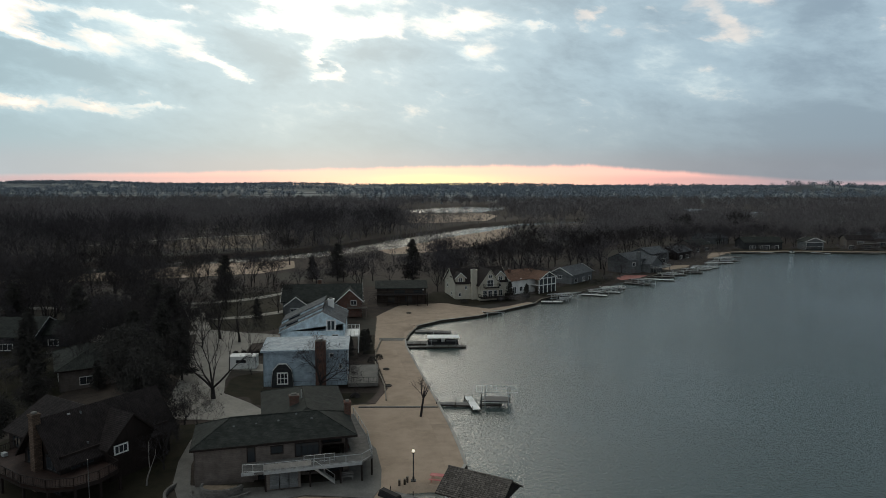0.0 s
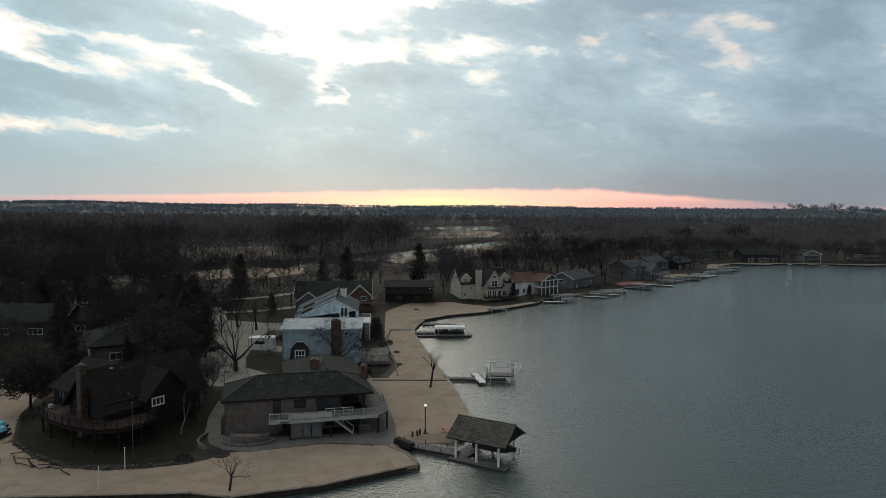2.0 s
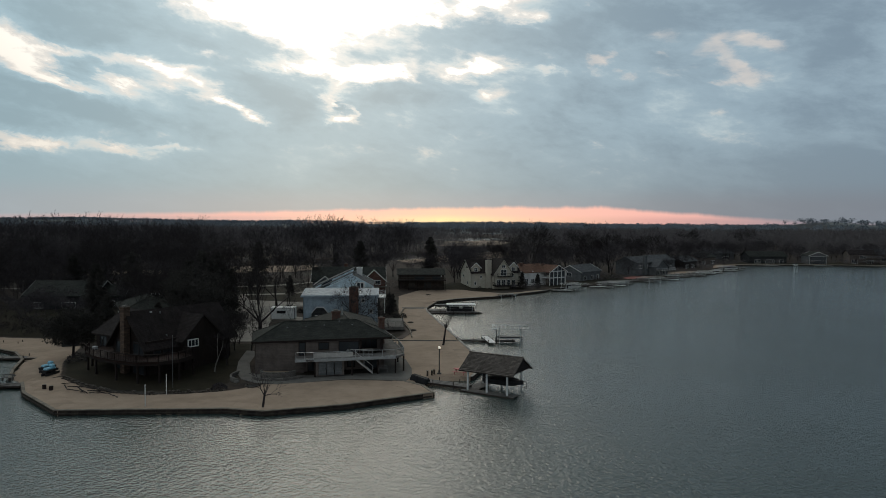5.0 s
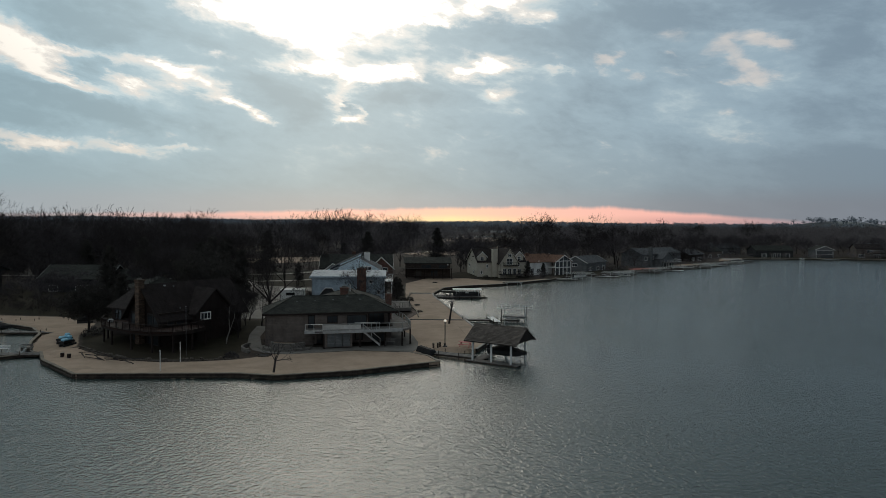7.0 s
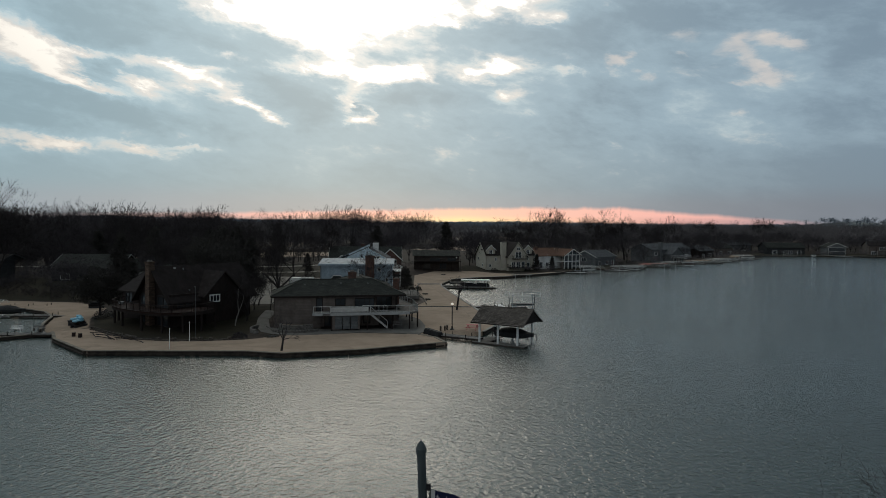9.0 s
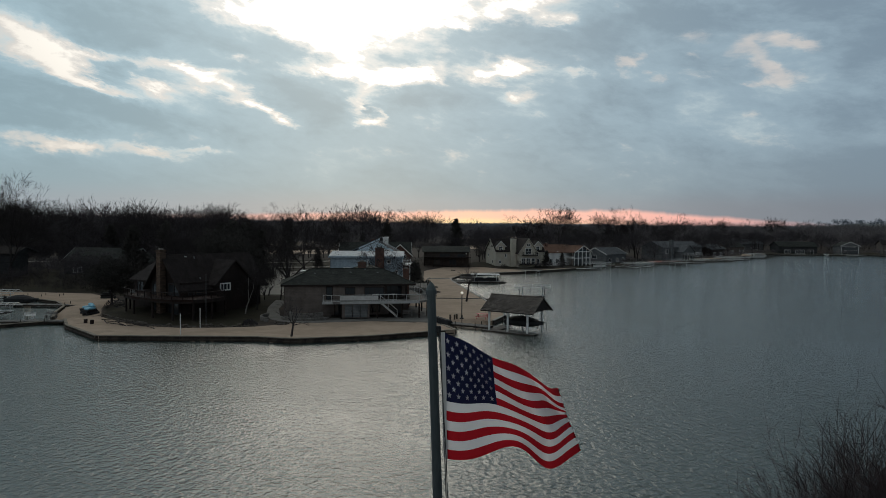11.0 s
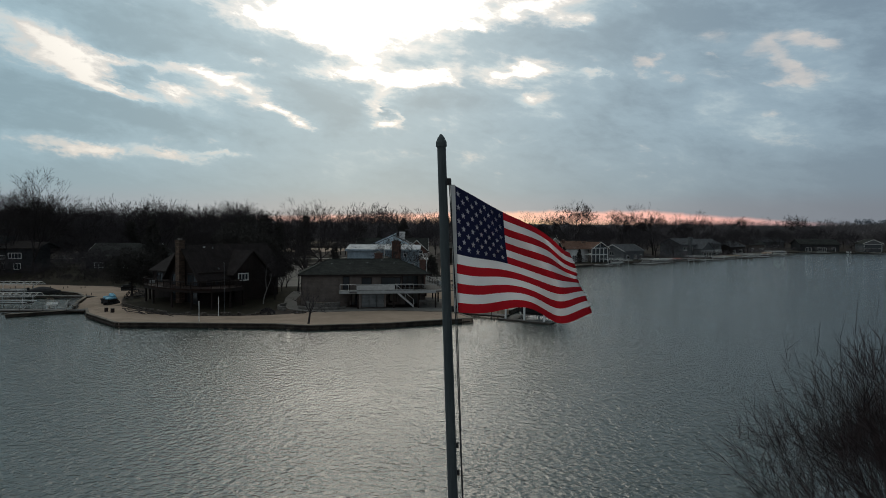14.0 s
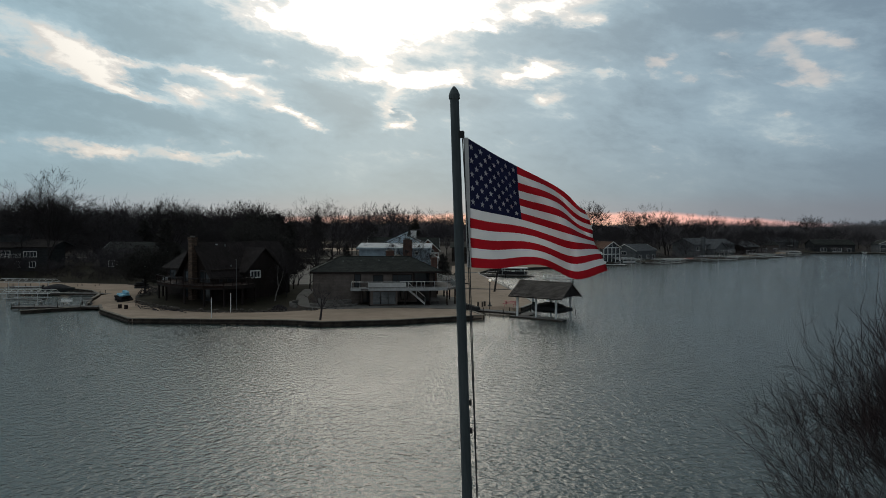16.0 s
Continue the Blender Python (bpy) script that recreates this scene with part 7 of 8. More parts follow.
def boat_lift(m, label, L=4.6, W=3.0, H=3.0, ribs=9, top=True, mat=None, bunk=True):
    """A boat lift: four legs, braces, bunks, and the bare hoops of its canopy."""
    mat = mat or M_ALU
    d = thing("boat_lift", m, label, "boat lift", "boat lifts along the shore")
    for x in (-L / 2 * 0.8, L / 2 * 0.8):
        for y in (-W / 2, W / 2):
            part("leg", bars(((x, y, -1.8), (x, y, H - 0.5), 0.06)), mat, d)
    part("cradle", bars(((-L / 2 * 0.8, -W / 2, 0.55), (-L / 2 * 0.8, W / 2, 0.55), 0.07), ((L / 2 * 0.8, -W / 2, 0.55), (L / 2 * 0.8, W / 2, 0.55), 0.07), ((-L / 2, -W / 2, 0.9), (L / 2, -W / 2, 0.9), 0.06), ((-L / 2, W / 2, 0.9), (L / 2, W / 2, 0.9), 0.06)), mat, d)
    if bunk:
        part("bunk", boxes((-L / 2, L / 2, -0.7, -0.5, 0.65, 0.8), (-L / 2, L / 2, 0.5, 0.7, 0.65, 0.8), bevel=0.02), M_DARKWOOD, d)
    if top:
        c = part("canopy_frame", bars(((-L * 0.72, -W / 2, H - 0.5), (L * 0.72, -W / 2, H - 0.5), 0.05), ((-L * 0.72, W / 2, H - 0.5), (L * 0.72, W / 2, H - 0.5), 0.05), ((-L * 0.72, 0, H), (L * 0.72, 0, H), 0.04)), mat, d)
        for i in range(ribs):
            x = -L * 0.7 + L * 1.4 * i / (ribs - 1)
            part("hoop", bars(((x, -W / 2, H - 0.5), (x, -W / 4, H - 0.12), 0.035), ((x, -W / 4, H - 0.12), (x, 0, H), 0.035), ((x, 0, H), (x, W / 4, H - 0.12), 0.035), ((x, W / 4, H - 0.12), (x, W / 2, H - 0.5), 0.035), n=4), mat, c)
    return d


lift_near = boat_lift(pose(11.4, 141.4, 0.3, 0, 0, -5), "aluminium boat lift with bare canopy hoops and a dark cradle", 4.6, 3.4, 3.1)
part("cradle_deck", boxes((-2.0, 2.0, -1.6, -0.2, 0.95, 1.15), (-2.1, 2.1, 0.3, 1.6, 0.75, 0.95), bevel=0.03), M_STEEL, lift_near, "dark padded lift bunks")
part("winch_mast", bars(((-2.4, -1.5, -1.0), (-2.4, -1.5, 2.3), 0.07), ((-2.4, -1.5, 2.2), (-2.9, -1.4, 2.4), 0.05), ((2.2, 1.7, -1.0), (2.2, 1.7, 2.6), 0.06)), M_STEEL, lift_near)
boat_lift(pose(3.5, 187.6, 0.3, 0, 0, 2), "low boat lift under a flat grey cover", 5.2, 2.6, 2.0, top=False)
boat_lift(pose(17.6, 216.0, 0.3, 0, 0, 15), "low aluminium boat lift holding a platform", 5.5, 3.0, 1.6, top=False)
boat_lift(pose(39.5, 236.6, 0.3, 0, 0, 22), "aluminium boat lift with canopy hoops by the screened porch", 5.0, 3.0, 2.6)
boat_lift(pose(43.0, 239.6, 0.3, 0, 0, 22), "second aluminium boat lift beside a white dock", 5.0, 3.0, 2.2)
boat_lift(pose(55.0, 250.0, 0.3, 0, 0, 25), "pale boat lift on the far bank", 5.5, 3.0, 2.0)
boat_lift(pose(61.0, 256.0, 0.3, 0, 0, 25), "boat lift with low rails beside the bank", 5.5, 3.0, 1.8)
boat_lift(pose(76.0, 269.0, 0.3, 0, 0, 20), "grey boat lift near the red patio", 6.0, 3.2, 2.4)
boat_lift(pose(104.5, 300.0, 0.3, 0, 0, 10), "boat lift among far docks", 6.0, 3.2, 2.2)
boat_lift(pose(131.0, 337.0, 0.3, 0, 0, 10), "canopied lift on the far shore", 6.0, 3.2, 2.4)
boat_lift(pose(-68.5, 109.5, 0.3, 0, 0, 6), "boat lift with pale ladder-like canopy rails in the bay", 5.5, 2.6, 2.2)
boat_lift(pose(-80.0, 125.6, 0.3, 0, 0, 4), "boat lift with pale canopy rails near the sandy bay", 6.5, 2.6, 2.4)
for x, y, yaw, L, W, lab in ((33.5, 234.6, -4, 6.5, 2.2, "white dock at the cove mouth"), (48.5, 248.0, -20, 8.0, 1.8, "pale dock below the grey house"), (69.0, 273.0, -28, 9.0, 2.2, "dock beside the bank"), (96.0, 302.5, -12, 12.0, 2.4, "weathered dock along the far shore"), (108.0, 318.0, -6, 13.0, 2.4, "long pale dock on the far shore"), (122.0, 334.0, -4, 13.0, 2.4, "white-topped dock on the far shore"), (129.0, 342.0, -4, 12.0, 2.4, "grey far dock with lifts"), (160.0, 375.5, -10, 14.0, 2.2, "low dock beyond the lake"), (-66.0, 103.4, 8, 11.5, 1.6, "weathered plank dock in the bay"), (-80.0, 121.6, 3, 17.0, 1.5, "dark grey plank dock reaching into the bay"), (-88.0, 131.5, 10, 16.0, 1.6, "long grey dock from the sandy bay"), (194.0, 377.0, -40, 9.0, 2.0, "pale ramp and dock on the opposite shore"), (218.0, 373.5, -4, 9.0, 2.0, "dock on the opposite shore")):
    dock(x, y, yaw, L, W, lab, 0.72, mat=M_ALU if "pale" in lab or "white" in lab else None)


shore_rng = random.Random(77)
for i, (x, y) in enumerate(((52.0, 254.0), (57.5, 261.0), (70.0, 276.5), (79.0, 282.5), (84.0, 288.5), (89.0, 294.5), (93.0, 299.5), (100.0, 307.0), (104.0, 311.0), (109.0, 315.5), (114.0, 321.0), (121.0, 330.0), (126.0, 338.5), (131.0, 347.0), (139.0, 358.0), (168.0, 377.0))):
    L = shore_rng.uniform(6.0, 11.0)
    dock(x, y, shore_rng.uniform(-24, 2), L, shore_rng.uniform(1.4, 2.2), "weathered dock on the far shore" if i % 3 else "pale aluminium dock on the far shore", 0.72, mat=None if i % 3 else M_ALU)
    if i % 2 == 0 and i < 14:
        boat_lift(pose(x + L * 0.8, y + 2.4, 0.3, 0, 0, shore_rng.uniform(-20, 5)), "empty boat lift beside a far dock", 5.0, 2.8, shore_rng.uniform(1.6, 2.4), top=i % 4 == 0)


def pontoon_boat():
    b = thing("pontoon_boat", pose(3.4, 181.6, 0.3, 0, 0, 1.5), "grey pontoon boat under a flat white canopy", "boat")
    for y in (-0.95, 0.95):
        part("pontoon", bars(((-3.6, y, 0.1), (3.4, y, 0.1), 0.32), n=10), M_ALU, b)
    part("floor", boxes((-3.6, 3.5, -1.25, 1.25, 0.42, 0.52), bevel=0.02), M_DECKING, b)
    part("side_panel", boxes((-3.3, 3.3, -1.25, -1.2, 0.52, 1.15), (-3.3, 3.3, 1.2, 1.25, 0.52, 1.15), (3.25, 3.3, -1.2, 1.2, 0.52, 1.15)), M_BLACK, b)
    part("seat", boxes((-3.0, -1.2, 0.5, 1.15, 0.52, 0.95), (0.8, 3.0, -1.15, -0.5, 0.52, 0.95), (0.8, 3.0, 0.5, 1.15, 0.52, 0.95), bevel=0.06), M_GREYSIDE, b)
    part("console", boxes((-0.3, 0.5, 0.3, 1.1, 0.52, 1.35), bevel=0.06), M_WHITE, b)
    for x in (-2.6, 2.8):
        for y in (-1.4, 1.4):
            part("canopy_post", bars(((x, y, -1.6), (x, y, 1.9), 0.05)), M_ALU, b)
    part("canopy", boxes((-3.4, 3.6, -1.45, 1.45, 1.9, 2.12), bevel=0.08), M_WHITE, b, "flat white canopy")
    return b


pontoon_boat()


# ------------------------------------------------------------ the beach and the yards
def lamp_post():
    p = thing("lamp_post", pose(-1.2, 112.3, 0.85), "black post lamp with a lit round globe on the beach", "street lamp")
    part("pole", bars(((0, 0, 0), (0, 0, 0.5), 0.13), ((0, 0, 0.5), (0, 0, 3.4), 0.07), n=10), M_STEEL, p)
    part("base", boxes((-0.3, 0.3, -0.3, 0.3, -0.1, 0.12), bevel=0.04), M_STEEL, p)
    part("collar", bars(((0, 0, 3.36), (0, 0, 3.48), 0.13), n=10), M_STEEL, p)
    bm = bmesh.new()
    bmesh.ops.create_uvsphere(bm, u_segments=16, v_segments=10, radius=0.2, matrix=Matrix.Translation((0, 0, 3.66)))
    part("globe", bm, M_GLOBE, p, "white glowing glass globe")
    part("finial", bars(((0, 0, 3.85), (0, 0, 3.95), 0.04)), M_STEEL, p)


lamp_post()


def picnic_table(m, label, mat):
    t = thing("picnic_table", m, label, "picnic table")
    part("tabletop", boxes(*[(-0.9, 0.9, -0.38 + i * 0.155, -0.24 + i * 0.155, 0.72, 0.76) for i in range(5)]), mat, t)
    for s in (-1, 1):
        part("bench", boxes((-0.9, 0.9, s * 0.75 - 0.14, s * 0.75 + 0.14, 0.42, 0.46)), mat, t)
    for x in (-0.65, 0.65):
        part("leg_frame", bars(((x, -0.75, 0.0), (x, -0.2, 0.72), 0.04), ((x, 0.75, 0.0), (x, 0.2, 0.72), 0.04), ((x, -0.85, 0.4), (x, 0.85, 0.4), 0.04)), mat, t)


picnic_table(pose(1.7, 112.2, 0.86, 0, 0, -15), "faded red picnic table on the sand", M_RED)


def white_pole(x, y, h, label, r=0.05, z=None):
    p = thing("net_pole", pose(x, y, ground_z(x, y) if z is None else z), label, "pole")
    part("pole", bars(((0, 0, -0.1), (0, 0, h), r), n=8), M_GREYSIDE if h > 6 else M_WHITE, p)
    part("cap", bars(((0, 0, h), (0, 0, h + 0.05), r * 1.3), n=8), M_WHITE, p)
    part("cleat", bars(((0, -r, h * 0.92), (0, -r - 0.08, h * 0.92), 0.015), n=5), M_STEEL, p)


white_pole(-34.1, 100.0, 2.5, "white volleyball net pole in the sand")
white_pole(-34.3, 94.6, 2.5, "white volleyball net pole near the seawall")
white_pole(-34.6, 103.2, 6.6, "slim bare flagpole on the cabin lawn", 0.035)


white_pole(212.0, 378.5, 9.4, "tall bare white flagpole on the far shore", 0.07)


def black_box():
    c = thing("covered_jet_ski", pose(-3.7, 108.2, 0.80, 0, 0, -32), "black fabric cover drawn over a jet ski beside the dock", "cover")
    bm = bmesh.new()
    lo = [(-1.45, -0.55, 0.0), (1.35, -0.6, -0.25), (1.35, 0.6, -0.25), (-1.45, 0.55, 0.0)]
    hi = [(-1.2, -0.42, 0.80), (1.2, -0.45, 0.42), (1.2, 0.45, 0.42), (-1.2, 0.42, 0.80)]
    a, b = [bm.verts.new(p) for p in lo], [bm.verts.new(p) for p in hi]
    bm.faces.new(a[::-1]), bm.faces.new(b)
    for i in range(4):
        bm.faces.new((a[i], a[(i + 1) % 4], b[(i + 1) % 4], b[i]))
    bmesh.ops.bevel(bm, geom=bm.edges[:], offset=0.09, segments=2, affect="EDGES")
    part("cover", bm, M_BLACK, c)
    part("trailer_bunk", boxes((-1.2, 1.2, -0.4, -0.28, -0.3, -0.02), (-1.2, 1.2, 0.28, 0.4, -0.3, -0.02)), M_STEEL, c)


black_box()
bare_tree(201, 4.8, 5, 0.15, "slim leafless sapling in the sand", "", 0.014, lean=0.05, trunk=0.36, limbs=(4, 5), spread=(0.4, 1.1), forked=True, angle=(0.3, 0.7), fine=5).matrix_world = pose(-21.0, 94.6, 0.8)
bare_tree(202, 6.3, 5, 0.19, "stout pollarded leafless tree on the beach", "", 0.012, fine=5, forked=True, trunk=0.52, limbs=(6, 7), spread=(0.15, 0.65), angle=(0.2, 0.5), lean=0.05).matrix_world = pose(-0.7, 134.5, 0.8)


def storage_container():
    c = thing("storage_container", pose(-33.6, 158.2, ground_z(-33, 158) + 0.05, 0, 0, 3), "white portable storage container with dark lettering panel", "container")
    part("body", boxes((-2.4, 2.4, -1.2, 1.2, 0.12, 2.25), bevel=0.03), M_WHITE, c)
    part("roof", boxes((-2.45, 2.45, -1.25, 1.25, 2.25, 2.42), bevel=0.04), M_WHITE, c)
    for x in (-2.38, 2.38):
        part("corner_post", boxes((x - 0.06, x + 0.06, -1.24, -1.12, 0, 2.3), bevel=0.01), M_GREYSIDE, c)
    part("lettering_bar", boxes((-1.2, 0.6, -1.235, -1.205, 1.2, 1.75)), M_BLACK, c, "dark bar in place of a brand")
    part("skid", boxes((-2.3, 2.3, -1.0, -0.8, 0, 0.12), (-2.3, 2.3, 0.8, 1.0, 0, 0.12)), M_STEEL, c)


storage_container()


def car(m, label, paint):
    c = thing("car", m, label, "car")
    bm = bmesh.new()
    prof = [(-2.2, 0.35), (-2.25, 0.75), (-2.05, 0.95), (-1.5, 1.0), (-1.0, 1.42), (0.5, 1.45), (1.15, 1.02), (2.0, 0.88), (2.25, 0.65), (2.2, 0.35)]
    a, b = [bm.verts.new((x, -0.88, z)) for x, z in prof], [bm.verts.new((x, 0.88, z)) for x, z in prof]
    bm.faces.new(a), bm.faces.new(b[::-1])
    for i in range(len(prof)):
        j = (i + 1) % len(prof)
        bm.faces.new((a[i], b[i], b[j], a[j]))
    bmesh.ops.bevel(bm, geom=list(bm.edges), offset=0.06, segments=2, affect="EDGES")
    part("body", bm, paint, c)
    for s in (-1, 1):
        part("side_window", boxes((-0.95, 0.6, s * 0.87, s * 0.9, 1.02, 1.34), bevel=0.01), M_GLASS, c)
        for x in (-1.4, 1.4):
            w = part("wheel", bars(((x, s * 0.7, 0.33), (x, s * 0.92, 0.33), 0.33), n=14), M_BLACK, c)
            part("rim", bars(((x, s * 0.91, 0.33), (x, s * 0.935, 0.33), 0.2), n=10), M_ALU, w)
        part("headlight", boxes((2.16, 2.26, s * 0.72 - 0.14, s * 0.72 + 0.14, 0.62, 0.76), bevel=0.02), M_WHITE, c)
    bm = bmesh.new()
    slab(bm, [(0.56, -0.75, 1.44), (1.16, -0.75, 1.06), (1.16, 0.75, 1.06), (0.56, 0.75, 1.44)], 0.02)
    part("windscreen", bm, M_GLASS, c)


car(pose(-20.5, 226.0, ground_z(-20.5, 226) + 0.06, 0, 0, 25), "white sedan parked beside the dark-roofed house", M_WHITE)
car(pose(-31.5, 215.0, ground_z(-31.5, 215) + 0.06, 0, 0, 60), "dark car on the drive behind the houses", M_STEEL)


def flag_and_pole():
    p = thing("flagpole", pose(0.12, 23.2, 0.0, 0, -2.3, 0), "tall dark grey flagpole with a weathered finial", "flagpole")
    H = 13.42
    bm = bmesh.new()
    tube(bm, (0, 0, 0), (0, 0, 9.0), 0.085, 0.058, n=14)
    tube(bm, (0, 0, 9.0), (0, 0, H - 0.1), 0.058, 0.050, n=14)
    part("pole", bm, M_POLE, p)
    bm = bmesh.new()
    tube(bm, (0, 0, H - 0.12), (0, 0, H - 0.07), 0.062, 0.062, n=14)
    tube(bm, (0, 0, H - 0.07), (0, 0, H - 0.02), 0.062, 0.040, n=14)
    tube(bm, (0, 0, H - 0.02), (0, 0, H + 0.02), 0.040, 0.012, n=14)
    part("finial", bm, M_POLE, p, "rounded cap of the pole")
    part("pulley", boxes((0.04, 0.10, -0.02, 0.02, 12.86, 12.94), bevel=0.01), M_STEEL, p)
    part("halyard", bars(((0.075, -0.02, 12.9), (0.115, -0.02, 11.4), 0.006), ((0.09, 0.02, 12.9), (0.14, 0.02, 1.2), 0.006), ((0.115, -0.02, 11.4), (0.12, -0.02, 1.2), 0.006), n=5), M_STEEL, p, "thin dark halyard")
    for z in (9.87, 9.55):
        part("cleat", boxes((0.055, 0.085, -0.012, 0.012, z - 0.035, z + 0.035), bevel=0.008), M_STEEL, p)
    f = thing("flag", Matrix(), "frayed red, white and blue striped flag blowing from the pole", "flag")
    hoist_x, z0, hh, fly = -0.275, 12.86, 1.46, 2.35

    def at(s, t):
        """A point of the cloth: s along the fly, t down the hoist, both 0 to 1."""
        up = (1 - t) ** 1.1
        ripple = math.sin(s * 8.6 - t * 1.7 - 0.4)
        x = hoist_x + 0.055 * t + fly * (0.685 - 0.06 * up) * s + 0.05 * s * math.sin(s * 11.0 + t * 2.4)
        y = 23.2 + 0.02 + s * 0.50 + 0.30 * s ** 0.6 * ripple * (0.55 + 0.45 * t) + 0.07 * s * math.sin(16 * s + 6 * t) + 0.22 * up * s * math.sin(13 * s - 9 * t)
        drop = 0.70 * s ** 0.95 * up + 0.10 * s ** 2 + 0.045 * s * math.sin(9 * s + 1.0) * (0.3 + t)
        z = z0 - hh * t - drop + 0.03 * s * math.cos(11 * s - 5 * t)
        return (x, y, z)

    N = 56
    for i in range(13):
        t0, t1, s0 = i / 13, (i + 1) / 13, (0.40 if i < 7 else 0.0)
        cols = [s0 + (1 - s0) * j / N for j in range(N + 1)]
        verts, faces = [], []
        sub = 3
        rng = random.Random(40 + i)
        for j, s in enumerate(cols):
            if j == N:
                s = s - rng.uniform(0.0, 0.03)
            for q in range(sub + 1):
                fr = (rng.uniform(-0.030, 0.012) if j == N else 0.0)
                verts.append(at(s + fr, t0 + (t1 - t0) * q / sub))
        for j in range(N):
            for q in range(sub):
                a = j * (sub + 1) + q
                faces.append((a, a + 1, a + sub + 2, a + sub + 1))
        part("stripe", mesh_from("stripe", verts, faces, M_FLAGRED if i % 2 == 0 else M_FLAGWHITE, True), None, f)
    verts, faces = [], []
    C, D = 24, 22
    for j in range(C + 1):
        for q in range(D + 1):
            verts.append(at(0.40 * j / C, 7 / 13 * q / D))
    for j in range(C):
        for q in range(D):
            a = j * (D + 1) + q
            faces.append((a, a + 1, a + D + 2, a + D + 1))
    canton = part("canton", mesh_from("canton", verts, faces, M_FLAGBLUE, True), None, f, "navy blue canton")
    for r in range(9):
        for c in range(6 if r % 2 == 0 else 5):
            cs, ct = 0.40 * ((c + 0.5) / 6 if r % 2 == 0 else (c + 1) / 6), 7 / 13 * (r + 1) / 10
            verts = []
            for i in range(10):
                rad = 0.040 if i % 2 == 0 else 0.016
                ang = math.pi / 2 + i * math.pi / 5
                x, y, z = at(max(0, cs + rad * math.cos(ang) / fly), max(0, ct - rad * math.sin(ang) / hh))
                verts.append((x, y - 0.004, z))
            x, y, z = at(cs, ct)
            verts.append((x, y - 0.005, z))
            part("star", mesh_from("star", verts, [(10, i, (i + 1) % 10) for i in range(10)], M_FLAGWHITE), None, canton)
    hv = []
    for q in range(13):
        t = q / 12
        x, y, z = at(0, t)
        hv += [(x - 0.035, y - 0.004, z), (x + 0.02, y - 0.006, z)]
    part("heading", mesh_from("heading", hv, [(2 * q, 2 * q + 1, 2 * q + 3, 2 * q + 2) for q in range(12)], M_WHITE), None, f, "white canvas heading")


M_POLE = surface("grey_green_pole_paint", (0.055, 0.070, 0.074), (0.095, 0.112, 0.115), 3.0, 0.55, 0.1, stretch=(1, 1, 0.2), stain=(0.04, 0.045, 0.045))


def cloth(name, low, high):
    mat = surface(name, low, high, 6.0, 0.9, 0.1, fine=200)
    b = mat.node_tree.nodes["Principled BSDF"]
    k = Nodes(mat.node_tree)
    tr = k.n("ShaderNodeBsdfTranslucent")
    tr.inputs[0].default_value = (*high, 1)
    mx = k.n("ShaderNodeMixShader")
    mx.inputs[0].default_value = 0.45
    k.put(mx.inputs[1], b.outputs[0])
    k.put(mx.inputs[2], tr.outputs[0])
    k.put(mat.node_tree.nodes["Material Output"].inputs[0], mx.outputs[0])
    return mat


M_FLAGRED, M_FLAGWHITE, M_FLAGBLUE = cloth("flag_red", (0.34, 0.010, 0.018), (0.46, 0.016, 0.026)), cloth("flag_white", (0.74, 0.74, 0.74), (0.84, 0.84, 0.84)), cloth("flag_blue", (0.010, 0.012, 0.036), (0.016, 0.019, 0.052))
flag_and_pole()

# the leafless tree beside the flagpole
bare_tree(303, 13.2, 8, 0.20, "leafless tree with dense reddish twigs on the near shore", "", 0.0049, crown=M_TWIG_RED, bark=M_TWIG_RED, fine=6, spray=0.9, forked=True, trunk=0.05, limbs=(22, 23), spread=(0.05, 1.05), angle=(0.15, 0.38), three=0.82, up=0.05, wob=0.05, crown_size=(6.7, 3.1, 8.5)).matrix_world = pose(10.2, 27.45, 0.6, 0, 0, 40)
bare_tree(507, 15.4, 7, 0.42, "wide leafless tree with a stout low fork beside the drive", "", 0.020, crown=M_BARK, fine=5, spray=0.0, forked=True, trunk=0.14, limbs=(5, 6), spread=(0.25, 0.75), angle=(0.25, 0.55), three=0.3, lean=-0.12).matrix_world = pose(-33.4, 139.8, 1.85, 0, 0, 20)
bare_tree(505, 10.6, 7, 0.30, "wide leafless tree before the brick chimney", "", 0.020, crown=M_BARK, fine=5, spray=0.7, forked=True, trunk=0.18, limbs=(6, 7), spread=(0.35, 1.15), angle=(0.3, 0.75), three=0.42, up=0.01).matrix_world = pose(-17.3, 143.6, 1.7, 0, 0, 75)

